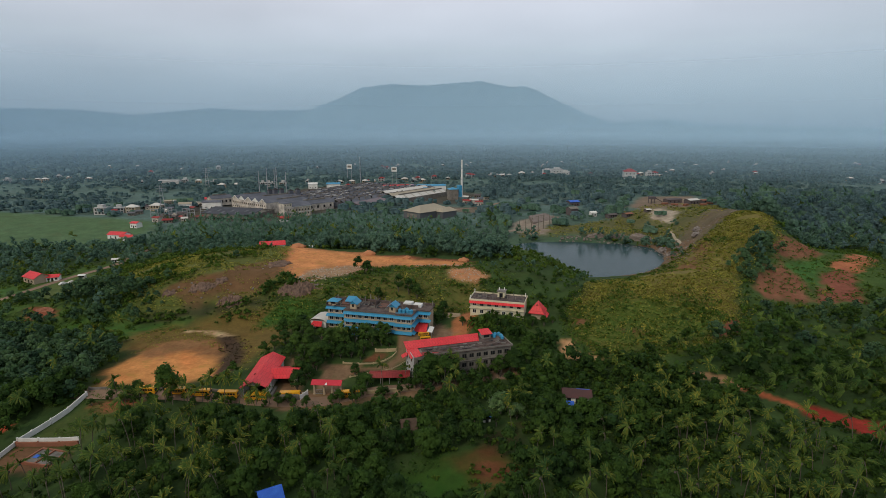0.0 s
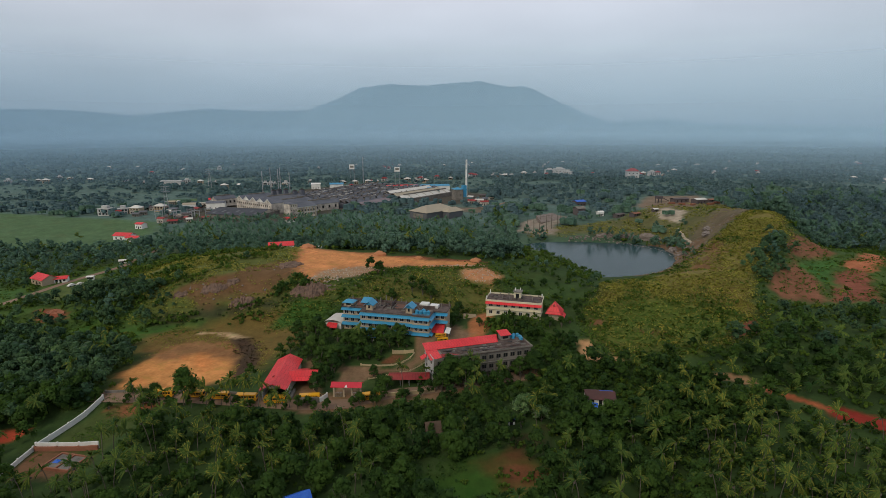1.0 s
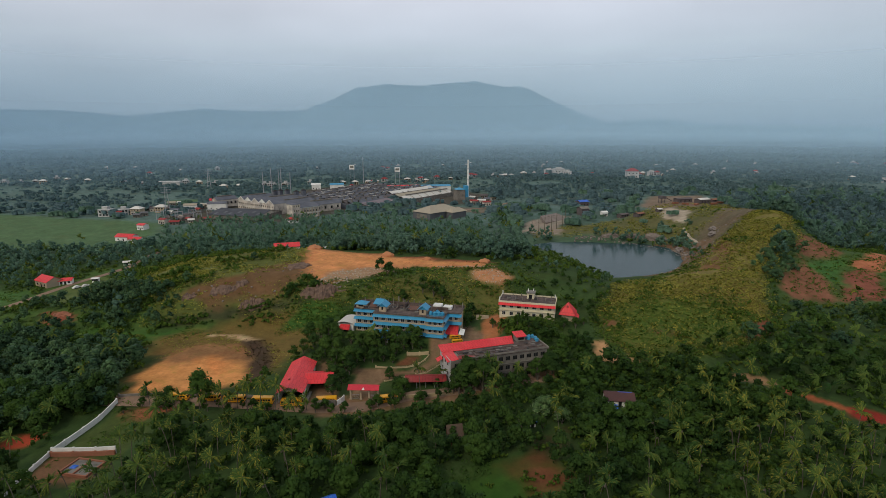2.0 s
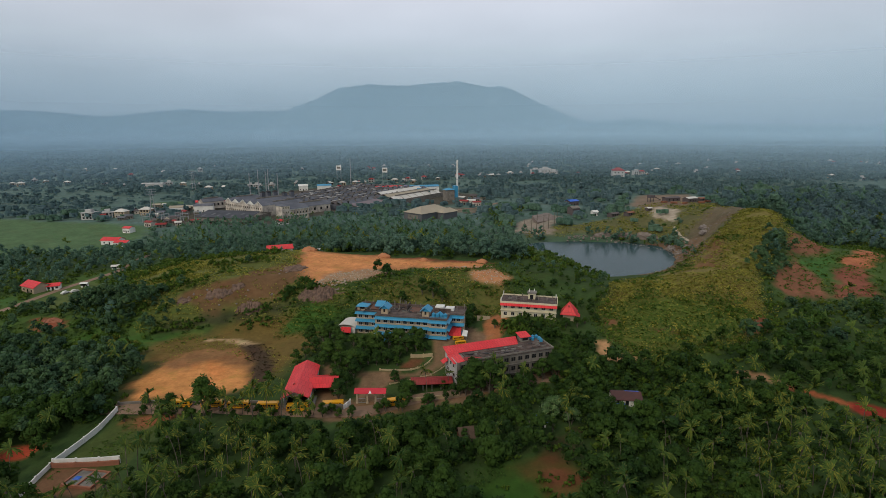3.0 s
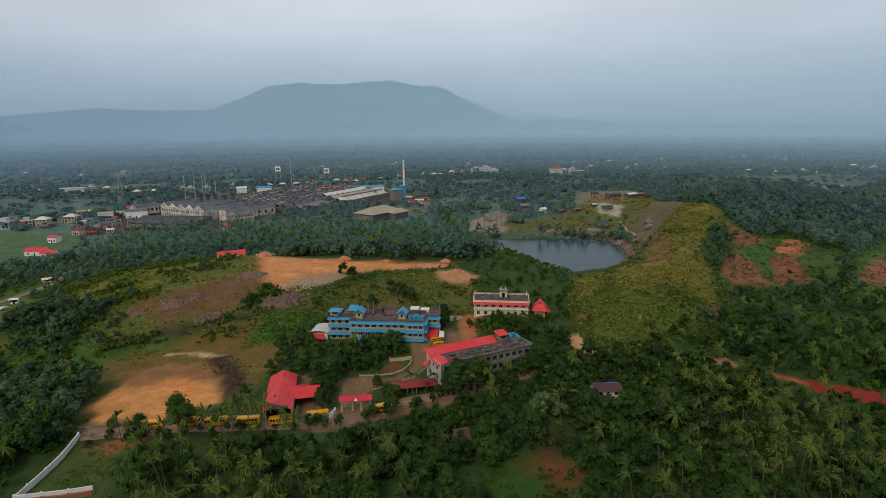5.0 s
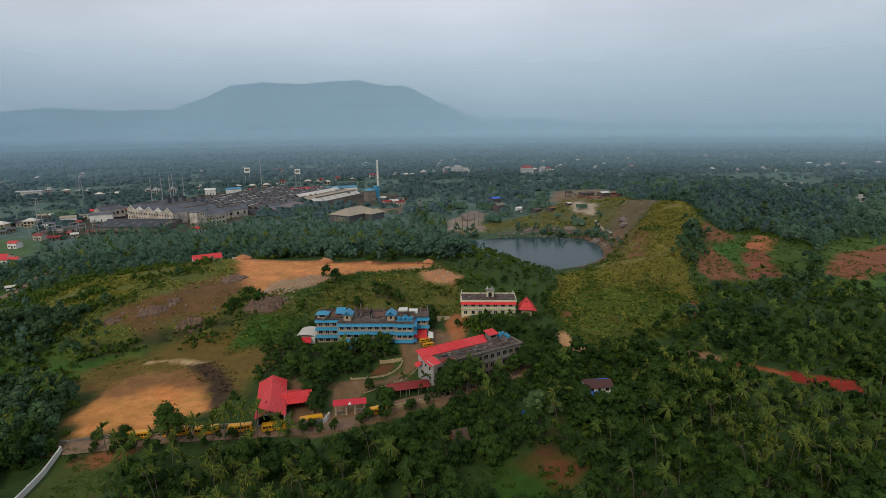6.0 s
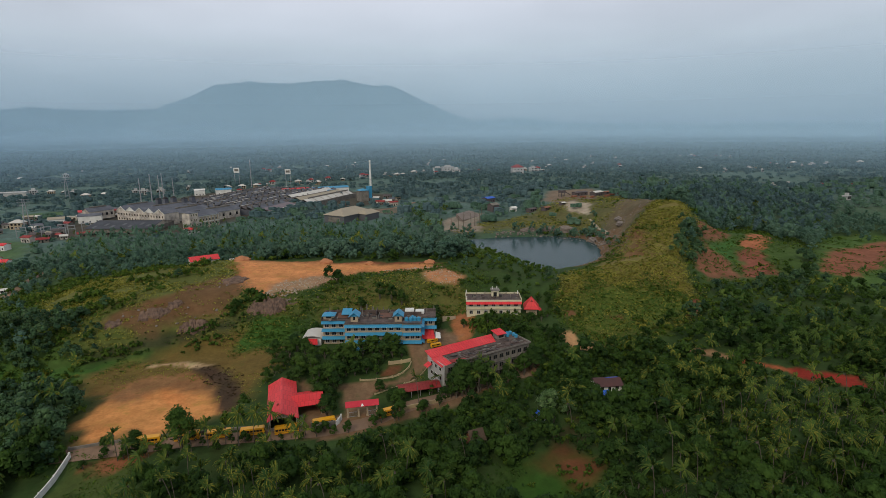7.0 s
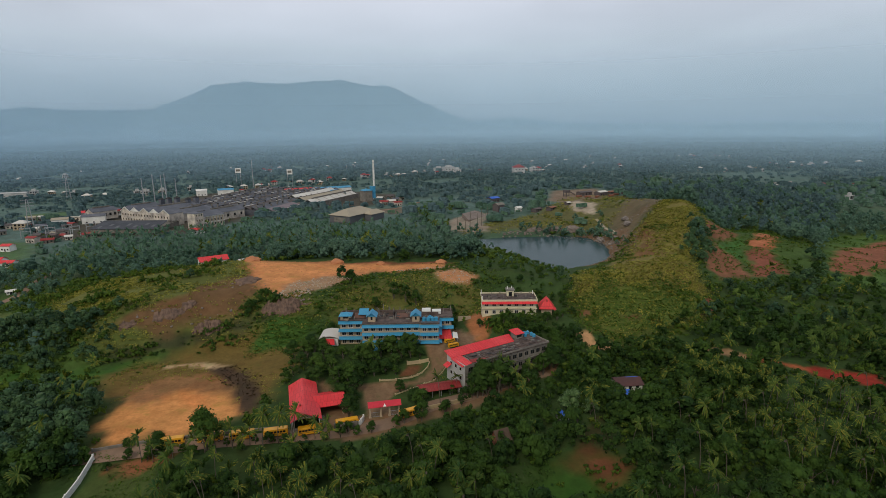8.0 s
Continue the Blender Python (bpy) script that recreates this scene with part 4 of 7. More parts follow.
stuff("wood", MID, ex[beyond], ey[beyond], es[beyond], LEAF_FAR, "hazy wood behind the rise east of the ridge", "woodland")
keep = rng.random(len(ex)) < 0.16
stuff("palm_grove", MPALM, ex[keep] + 3, ey[keep], rng.uniform(1.0, 1.35, keep.sum()), LEAF_MID, "coconut palms standing out of the eastern wood", "palm grove")

# the wood goes on below and behind the flight
ox, oy = rng.uniform(-130, 90, 960), rng.uniform(-40, 92, 960)
stuff("wood", MID, ox, oy, rng.uniform(0.8, 1.4, 960), LEAF, "dense green broadleaf wood below the flight", "woodland")

# undergrowth below and between the trees
BUSH = [light_kind(24, 4, 2.6, 2.2, 0.5, 0.1), light_kind(22, 3, 2.0, 2.6, 0.46, 0.1), light_kind(26, 4, 3.2, 1.8, 0.52, 0.0)]
ux, uy = scatter(-190, 180, 92, 240, 5.0)
stuff("undergrowth", BUSH, ux, uy, rng.uniform(0.6, 1.3, len(ux)), SHRUB, "green undergrowth of bushes between the trees", "undergrowth")
ux, uy = scatter(-330, 330, 225, 390, 7.5)
stuff("undergrowth", BUSH, ux, uy, rng.uniform(0.7, 1.6, len(ux)), SHRUB, "green scrub on the slopes round the quarry", "undergrowth")



def patches(poly, step, lo, kinds, size, mat, name, label, category):
    """Scrub that gathers in drifts inside an outline."""
    p = np.array(poly)
    xs, ys = np.meshgrid(np.arange(p[:, 0].min(), p[:, 0].max(), step), np.arange(p[:, 1].min(), p[:, 1].max(), step))
    x, y = xs.ravel() + rng.uniform(-0.6, 0.6, xs.size) * step, ys.ravel() + rng.uniform(-0.6, 0.6, xs.size) * step
    drift = np.array([noise.noise((a * 0.06 + 5, b * 0.09, 4.4)) + 0.5 * noise.noise((a * 0.2, b * 0.25, 9.1)) for a, b in zip(x, y)])
    keep = (edge(poly, x, y) > rng.uniform(-4, 2, len(x))) & (drift > lo)
    for bare in (PLAY, CUT, CUT_B, RUBBLE, SCARP, PLAY if poly is BURNT else BURNT, RED_A, RED_B, RED_C, RED_G, RED_D, STRIP, FIELD_W, FIELD_V, SLICE, LANE_W, RISE, PALE_YARD, RED_E):
        keep &= edge(bare, x, y) < 0
    keep &= (pond_v(x, y) > 1.08) & ((np.abs(x - 43.5) > 6) | (np.abs(y - 157.5) > 7))
    x, y = x[keep], y[keep]
    swell = np.clip(0.7 + 1.1 * (drift[keep] - max(lo, -0.2)), 0.6, 1.35)
    return stuff(name, kinds, x, y, (0.45 + 0.85 * rng.random(len(x)) ** 1.6) * swell * size, mat, label, category)


patches(SLOPE, 2.4, 0.08, BUSH, 0.95, SHRUB, "undergrowth", "drifts of green scrub over the grassy hillside", "undergrowth")
patches(WEST, 3.6, -0.1, BUSH, 1.0, SHRUB, "undergrowth", "green scrub and saplings beside the village lane", "undergrowth")
patches(THICKET, 2.6, -1.0, BUSH, 1.0, LEAF, "undergrowth", "dark thicket over the rock faces", "undergrowth")
patches(BURNT, 1.2, -0.05, BUSH, 0.17, SCORCHED, "undergrowth", "scorched dark brush beside the playground", "undergrowth")
patches(TERRACE, 3.0, 0.18, BUSH, 0.8, SHRUB, "undergrowth", "bushes on the slope below the bare terrace", "undergrowth")
patches(LOWER, 3.0, 0.28, BUSH, 0.7, SHRUB, "undergrowth", "bushes at the foot of the ridge", "undergrowth")
patches(HUT_WOOD, 3.6, -0.8, MID, 0.85, LEAF, "wood", "dense dark trees crowding round the small hut", "woodland")
patches(HUT_WOOD, 3.0, -0.5, BUSH, 1.1, SHRUB, "undergrowth", "thick undergrowth round the small hut", "undergrowth")
patches(FOOT_WOOD, 3.2, -0.9, MID, 0.7, LEAF, "wood", "dark trees between the classroom block and the ridge", "woodland")
patches(FRONT_WOOD, 3.4, -0.9, MID, 0.72, LEAF, "wood", "dark trees below the boundary wall", "woodland")
patches(FRONT_WOOD, 3.0, -0.6, BUSH, 1.0, SHRUB, "undergrowth", "thick undergrowth below the boundary wall", "undergrowth")
patches(NORTH_WEST, 4.2, -0.6, MIDN, 0.85, LEAF_EAST, "wood", "dark wood above the grass strip", "woodland")
patches(GROVE, 4.0, -0.8, MID, 0.62, LEAF, "wood", "dense green understorey below the coconut palms", "woodland")
patches(GROVE_W, 4.2, -0.8, MID, 0.60, LEAF, "wood", "dense green understorey below the lane", "woodland")
patches(GROVE, 3.4, -0.35, BUSH, 0.95, SHRUB, "undergrowth", "thick green undergrowth below the coconut palms", "undergrowth")
patches(BANANA, 1.7, -1.0, [palm_fronds(1.6, 0.1, 9, 3, 0.42), palm_fronds(2.2, 0.1, 9, 3, 0.42)], 0.62, SHRUB, "banana_plants", "fresh green banana plants below the cream hostel", "banana plants")
patches(GLADE, 2.6, 0.12, BUSH, 0.7, SHRUB, "undergrowth", "low bushes in the glade", "undergrowth")
patches(SPIT, 2.4, -0.25, BUSH, 0.9, SHRUB, "undergrowth", "bushes on the near bank of the pond", "undergrowth")
patches(BANK, 3.4, 0.36, BUSH, 0.7, SHRUB, "undergrowth", "low bushes on the bank behind the pond", "undergrowth")
patches(EASTERN, 4.0, 0.28, BUSH, 0.9, SHRUB, "undergrowth", "bushes between the red clearings", "undergrowth")
patches(RIDGE, 3.2, 0.16, BUSH, 0.5, SHRUB, "undergrowth", "low green bushes in the ridge grass", "undergrowth")
patches(RIDGE, 2.6, -0.05, BUSH, 0.42, REED, "grass", "rank drifts of yellow grass on the quarry ridge", "grass")
patches(LEDGE, 2.4, -0.3, BUSH, 0.6, LEAF, "undergrowth", "dark scrub along the foot of the rock ledge", "undergrowth")

# trees of the school grounds and the roadside
GARDEN_TREES = [recoloured(b, GARDEN) for b in BROADS]
for x, y, s in ((-52, 194, 0.9), (-40, 196, 1.15), (-34, 198, 1.0), (-27, 195, 1.1), (-58, 212, 0.9), (-49, 187, 1.0), (-43, 190, 1.1), (-35, 190, 0.8), (-30, 191, 0.85), (-22, 198, 0.9), (-47, 175, 1.0), (-46.5, 181, 1.0), (-46, 187, 1.05), (-51, 183, 1.0), (-51.5, 190, 1.0), (-57, 188.5, 0.9), (-49.5, 158.4, 0.45), (-52.5, 158.2, 0.45), (-33, 158.4, 0.6), (-35.5, 158.0, 0.45), (46.8, 153.2, 0.6), (37.5, 157, 0.7), (-10, 138.2, 0.6), (-54, 202.5, 1.15), (-47.5, 199.5, 1.2), (-38, 200.5, 1.1), (-30.5, 198.5, 1.15), (-24.5, 199.5, 0.95), (-57.5, 205.5, 1.1), (-43, 193.5, 1.15), (-36.5, 194.5, 1.05), (-26, 167.6, 0.75), (-31, 177, 0.6), (-99.8, 159.2, 0.55), (-102.6, 159.2, 0.5), (-14.5, 171.6, 0.6), (-93.5, 158.6, 0.4), (-82.5, 158.4, 0.35), (-70.5, 157.8, 0.35), (-67, 157.6, 0.32), (-75, 158, 0.36), (-61.8, 157.4, 0.3), (-97, 158.6, 0.4), (15.5, 143, 0.6), (9.5, 143.2, 0.7), (-6.5, 139, 0.6), (-3.5, 170.8, 1.2), (-41, 188, 0.9), (-65, 196, 0.9), (-52, 199, 0.9), (-44, 198, 0.9), (-60, 206, 1.1), (-65, 208, 1.0),
                (-57, 197, 0.9), (-56, 192, 1.0), (-62, 200, 0.9), (22, 206.5, 0.5), (15, 207.5, 0.5), (28, 203.5, 0.5), (36, 207.5, 0.6), (41, 208, 0.6), (45, 211, 0.6), (-14, 162.8, 0.5), (-19, 162.4, 0.45), (8, 210, 0.5), (-101, 165.5, 0.55), (-109, 166, 0.4), (-91, 156, 0.5), (-112, 158, 0.5), (-27.8, 158.2, 0.75), (-26, 163, 0.5), (-4, 167.4, 1.3), (0.5, 168.2, 1.4), (4.5, 169.5, 1.15), (-98, 157, 0.4), (-86, 156.5, 0.45), (-67.5, 156, 0.4), (-56, 156, 0.45), (-78.5, 156, 0.35), (-7.5, 166.5, 0.9), (-9, 167.6, 0.7), (15, 172.5, 0.8), (-52, 156, 0.6), (-47, 156.5, 0.55), (-29, 158.6, 0.6), (-43, 156, 0.5), (-20, 160, 0.6), (10, 171, 0.8), (20, 176, 1.0), (26, 180, 1.1), (31, 189, 1.0), (34, 196, 1.0),
                (-38, 203, 0.6), (13, 211, 0.4), (18, 209.5, 0.5), (25, 206, 0.5), (30, 205, 0.55), (-5.5, 167.0, 1.1), (-11.5, 167.2, 0.8), (14, 176.0, 0.7), (19, 178.0, 0.8), (24, 179.5, 1.0), (29, 181.5, 1.1), (-1, 219, 0.9), (-3, 213, 0.8), (0, 225, 0.9), (-16, 243, 0.9), (-21, 245, 1.0), (-38, 264, 0.8), (-12, 240, 0.9), (-30, 240, 0.7)):
    garden = -67 < x < -21 and 186 < y < 207
    plant((GARDEN_TREES if garden else BROADS)[rng.integers(0, 4)], x, y, s * (0.84 if garden else 1), "dark green broadleaf tree in the school grounds", "tree", "trees of the school grounds")
for x, y, s in ((17.5, 150.5, 0.95), (22, 147, 0.7), (-150, 190, 0.9)):
    plant(recoloured(BROADS[1], PALE_LEAF), x, y, s, "broadleaf tree with pale speckled leaves", "tree", "pale trees")
for k, x, y, s in ((0, -4.6, 169.6, 1.45), (2, -8.0, 168.6, 1.0), (1, 2.4, 171.6, 1.15), (0, -48.6, 166.4, 0.95), (1, -50.4, 176.4, 0.85), (0, -45.4, 180.6, 0.9), (1, -43.6, 187.4, 0.9), (1, -100.7, 160.2, 0.7), (3, -107.6, 161.2, 0.6), (3, -71.4, 157.6, 0.7), (1, -34, 188.4, 0.75), (0, -38, 187.6, 0.7), (1, -27.4, 170.6, 0.62), (3, -30.6, 187.0, 0.7), (0, -23.6, 194.6, 0.72), (1, -20.4, 193.8, 0.5)):
    plant(BROADS[k], x, y, s, "dark green broadleaf tree beside the school buildings", "tree", "trees of the school grounds")
plant(BROADS[0], -87.6, 158.4, 1.55, "tall dark green broadleaf tree beside the school lane", "tree", "trees of the school grounds")
for x, y, s in ((-12.6, 172.0, 0.6), (-81, 157.5, 0.85), (-76.5, 158, 0.7), (-73, 156.5, 0.85), (-64.5, 157, 0.9), (-104, 159, 0.7), (-85, 156, 0.8), (-20, 166, 0.75), (-2, 167, 0.8), (1.5, 168.5, 0.95), (3.5, 170.5, 1.0), (6, 170, 0.9), (-1, 170, 0.85), (12, 171, 0.8), (-59, 157, 0.6), (-69, 157, 0.8), (-101, 158, 0.7), (-96, 157.5, 0.6), (-88, 157.5, 0.8), (-55, 157.5, 0.6), (-78, 156.2, 0.6)):
    plant(PALMS[rng.integers(0, 4)], x, y, s * (0.95 if -3 < x < 13 else 1.3), "coconut palm beside the school lane", "palm tree", "palms of the school grounds")

# tall grass on the ridge and the slopes
TUFT = []
for k in range(4):
    c_ = np.column_stack((rng.normal(0, 0.85, 10), rng.normal(0, 0.85, 10), rng.uniform(0.05, 0.40, 10)))
    d_ = unit(np.column_stack((rng.normal(0, 0.9, 10), rng.normal(0, 0.9, 10), rng.uniform(0.5, 1.2, 10))))
    TUFT.append((leaf_quads(c_, d_, rng.uniform(0.28, 0.54, 10)), np.repeat(unit(0.5 * d_ + np.array((0, 0, 1.5))), 4, 0)))


def grass(poly, step, s, mat, label, lush=None):
    """Tufts inside an outline; with lush, the low-lying and sheltered drifts are of that leaf."""
    p = np.array(poly)
    xs, ys = np.meshgrid(np.arange(p[:, 0].min() - 6, p[:, 0].max() + 6, step), np.arange(p[:, 1].min() - 6, p[:, 1].max() + 6, step))
    x, y = xs.ravel() + rng.uniform(-0.6, 0.6, xs.size) * step, ys.ravel() + rng.uniform(-0.6, 0.6, xs.size) * step
    keep = (edge(poly, x, y) > rng.uniform(-6, 2, len(x))) & (pond_v(x, y) > 1.06)
    for bare in (PLAY, CUT, CUT_B, RUBBLE, BURNT, FIELD_W, SLICE, LANE_W):
        keep &= edge(bare, x, y) < 0.5
    if poly is RIDGE:
        keep &= (edge(LOWER, x, y) < 1) & (edge(RED_D, x, y) < 0) & ((edge(TAWNY, x, y) < 0) | (rng.random(len(x)) < 0.35))
    keep &= (edge(RED_D, x, y) < 0) & (edge(BARE_B, x, y) < 0) & ((edge(RISE, x, y) < rng.uniform(-1, 6, len(x))) | (rng.random(len(x)) < 0.4)) & (edge(PALE_YARD, x, y) < 0)
    keep &= (edge(SCARP, x, y) < rng.uniform(-1, 14, len(x))) & (edge(BARE, x, y) < 0)
    patchy = np.array([noise.noise((a * 0.07, b * 0.07, 1.7)) for a, b in zip(x, y)])
    keep &= (patchy > (-0.45 if poly in (RIDGE, LOWER, TERRACE) else -0.15)) & ((edge(LIP, x, y) < 0) | (rng.random(len(x)) < 0.5))
    x, y = x[keep], y[keep]
    if lush:
        tone = np.array([noise.noise((a * 0.035 + 3, b * 0.03, 6.3)) + 0.35 * noise.noise((a * 0.13, b * 0.13, 2.2)) + (ground_z(a, b) - 9) / 26 for a, b in zip(x, y)])
        green = tone < rng.normal(-0.04, 0.1, len(x))
        stuff("grass", TUFT, x[green], y[green], rng.uniform(0.7, 1.6, green.sum()) * s, lush, "lush green growth among the ridge grass", "grass")
        x, y = x[~green], y[~green]
    stuff("grass", TUFT, x, y, rng.uniform(0.6, 1.5, len(x)) * s, mat, label, "grass")


grass(RIDGE, 1.15, 0.85, REED, "tall yellow-green grass over the quarry ridge", SHRUB)
grass(TERRACE, 2.0, 0.9, SHRUB, "green scrub on the slope below the terrace")
grass(HEATH, 2.2, 0.8, REED, "yellow-green grass on the slope below the terrace")
grass(LOWER, 1.7, 0.9, SHRUB, "green scrub at the foot of the ridge")
grass(LOWER, 3.0, 0.8, REED, "yellow grass at the foot of the ridge")
grass(PLOT, 1.6, 0.5, SHRUB, "short green grass in the walled plot")
grass(LOW_FIELD, 1.8, 0.6, SHRUB, "green grass in the small field")
grass(EAST_LEA, 3.2, 0.9, SHRUB, "green grass round the eastern clearings")
grass(LUSH, 1.6, 0.7, SHRUB, "lush green creeper patch beside the meadow")
grass(BANK, 2.6, 0.9, REED, "rough grass on the bank behind the pond")
grass(EASTERN, 3.0, 1.0, SHRUB, "green scrub between the red clearings")
grass(SLOPE, 2.2, 0.8, REED, "rough yellow-green grass on the hillside")
grass(WEST, 3.0, 1.0, SHRUB, "rough green grass beside the village lane")
grass(GRASSY, 1.8, 0.6, SHRUB, "fresh green grass strip above the meadow")
grass(TALL, 1.7, 1.0, REED, "tall yellow grass at the head of the slope")
grass(MEADOW, 1.9, 0.42, REED, "short tufted grass round the playground")
grass(GLADE, 1.8, 0.8, LEAF, "fresh green undergrowth in the glade")
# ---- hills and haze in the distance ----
# Pale blue-grey base: most of the hills' haze is in this colour.
HILL = surface("haze-blue wooded hillside", (0.20, 0.308, 0.378), (0.225, 0.335, 0.405), 1.0, 0.004, 0.02, bump=0)


def hill(name, far, depth, prof, label):
    """A range of hills round the valley: knots of bearing in degrees and height."""
    ka, kh = [k[0] for k in prof], [k[1] for k in prof]
    us, vs = np.linspace(ka[0], ka[-1], 161), np.linspace(-1, 1, 17)
    v = []
    for b in vs:
        for a in us:
            top = np.interp(a, ka, kh) * (1 + 0.02 * noise.noise((a * 0.9, b, 2.0)) + 0.012 * noise.noise((a * 4, b * 3, 5.0)))
            spur = 1 + (0.05 * noise.noise((a * 0.8, b * 3, 7.0)) if b else 0)
            r = far + b * depth
            v.append((r * math.sin(radians(a)), r * math.cos(radians(a)), 5 + (top - 5) * (1 - abs(b)) ** 0.8 * spur))
    f = [(j * 161 + i, j * 161 + i + 1, (j + 1) * 161 + i + 1, (j + 1) * 161 + i) for j in range(16) for i in range(160)]
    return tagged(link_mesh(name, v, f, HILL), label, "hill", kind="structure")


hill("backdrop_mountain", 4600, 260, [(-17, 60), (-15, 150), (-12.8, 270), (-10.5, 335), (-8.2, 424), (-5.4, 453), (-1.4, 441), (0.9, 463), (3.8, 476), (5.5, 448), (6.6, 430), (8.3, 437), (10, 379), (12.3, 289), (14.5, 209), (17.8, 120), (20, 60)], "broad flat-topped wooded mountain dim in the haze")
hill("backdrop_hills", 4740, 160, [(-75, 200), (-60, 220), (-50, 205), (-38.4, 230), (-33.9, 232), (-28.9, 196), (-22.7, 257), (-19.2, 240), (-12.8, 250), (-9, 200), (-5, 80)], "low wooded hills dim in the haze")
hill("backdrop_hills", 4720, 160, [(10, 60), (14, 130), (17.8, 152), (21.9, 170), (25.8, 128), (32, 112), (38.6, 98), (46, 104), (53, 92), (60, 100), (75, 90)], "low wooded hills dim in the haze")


def haze(far, thick, top, fade):
    """A sheet of morning haze round the valley: lets most light through, scatters the rest."""
    m = bpy.data.materials.new("morning haze")
    m.use_nodes = True
    n, l = m.node_tree.nodes, m.node_tree.links
    n.clear()
    tr, di, tl = n.new("ShaderNodeBsdfTransparent"), n.new("ShaderNodeBsdfDiffuse"), n.new("ShaderNodeBsdfTranslucent")
    di.inputs["Color"].default_value = tl.inputs["Color"].default_value = HAZE
    ad = n.new("ShaderNodeMixShader")
    ad.inputs[0].default_value = 0.5
    l.new(di.outputs[0], ad.inputs[1])
    l.new(tl.outputs[0], ad.inputs[2])
    geo, sp_ = n.new("ShaderNodeNewGeometry"), n.new("ShaderNodeSeparateXYZ")
    l.new(geo.outputs["Position"], sp_.inputs[0])
    up = n.new("ShaderNodeMapRange")
    up.interpolation_type = "SMOOTHSTEP"
    up.inputs["From Min"].default_value, up.inputs["From Max"].default_value = fade, top
    up.inputs["To Min"].default_value, up.inputs["To Max"].default_value = thick, 0.0
    l.new(sp_.outputs["Z"], up.inputs["Value"])
    low_ = n.new("ShaderNodeMapRange")
    low_.interpolation_type = "SMOOTHSTEP"
    low_.inputs["From Min"].default_value, low_.inputs["From Max"].default_value = 2.0, 24.0
    l.new(sp_.outputs["Z"], low_.inputs["Value"])
    den = n.new("ShaderNodeMath")
    den.operation = "MULTIPLY"
    l.new(up.outputs[0], den.inputs[0])
    l.new(low_.outputs[0], den.inputs[1])
    mx_ = n.new("ShaderNodeMixShader")
    l.new(den.outputs[0], mx_.inputs[0])
    l.new(tr.outputs[0], mx_.inputs[1])
    l.new(ad.outputs[0], mx_.inputs[2])
    l.new(mx_.outputs[0], n.new("ShaderNodeOutputMaterial").inputs["Surface"])
    v = [(far * math.sin(radians(a)), far * math.cos(radians(a)), z) for z in (-5, top) for a in range(-75, 79, 3)]
    k = len(v) // 2
    ob = link_mesh("backdrop_haze", v, [(i, i + 1, i + 1 + k, i + k) for i in range(k - 1)], m, True)
    return tagged(ob, "thin sheet of blue-grey morning haze", "haze", kind="structure")


HAZE = (0.55, 0.79, 0.98, 1)
for far_, k_, top_, fade_ in ((860, 0.11, 94, 60), (1080, 0.14, 98, 60), (1400, 0.19, 104, 58), (1900, 0.28, 150, 56), (2600, 0.38, 520, 60), (3700, 0.50, 1050, 60)):
    haze(far_, k_, top_, fade_)


# ---- building pieces ----
def part(name, vf, material, parent, label=""):
    me = vf if isinstance(vf, bpy.types.Mesh) else plain_mesh(name, vf, material)
    ob = new(name, me)
    ob.parent = parent
    if label:
        ob["label"] = label
    return ob


def thing(name, x, y, z, turn, label, category, group=""):
    ob = new(name)
    ob.matrix_world = pose(x, y, z, 0, 0, turn)
    return tagged(ob, label, category, group)


def box(x0, x1, y0, y1, z0, z1):
    v = [(x, y, z) for z in (z0, z1) for x, y in ((x0, y0), (x1, y0), (x1, y1), (x0, y1))]
    return v, [(3, 2, 1, 0), (4, 5, 6, 7), (0, 1, 5, 4), (1, 2, 6, 5), (2, 3, 7, 6), (3, 0, 4, 7)]


def solid(pts, d):
    """A sheet given by its corners, thickened downwards."""
    k = len(pts)
    v = [tuple(p) for p in pts] + [(p[0], p[1], p[2] - d) for p in pts]
    f = [tuple(range(k)), tuple(range(2 * k - 1, k - 1, -1))] + [(i, i + k, (i + 1) % k + k, (i + 1) % k) for i in range(k)]
    return v, f


def gable(x0, x1, y0, y1, z, rise, along="x", over=0.5, t=0.12):
    """Two pitched sheets over a rectangle."""
    if along == "x":
        m = (y0 + y1) / 2
        a = [(x0 - over, y0 - over, z), (x1 + over, y0 - over, z), (x1 + over, m, z + rise), (x0 - over, m, z + rise)]
        b = [(x0 - over, m, z + rise), (x1 + over, m, z + rise), (x1 + over, y1 + over, z), (x0 - over, y1 + over, z)]
    else:
        m = (x0 + x1) / 2
        a = [(x0 - over, y0 - over, z), (m, y0 - over, z + rise), (m, y1 + over, z + rise), (x0 - over, y1 + over, z)]
        b = [(m, y0 - over, z + rise), (x1 + over, y0 - over, z), (x1 + over, y1 + over, z), (m, y1 + over, z + rise)]
    return merge([solid(a, t), solid(b, t)])


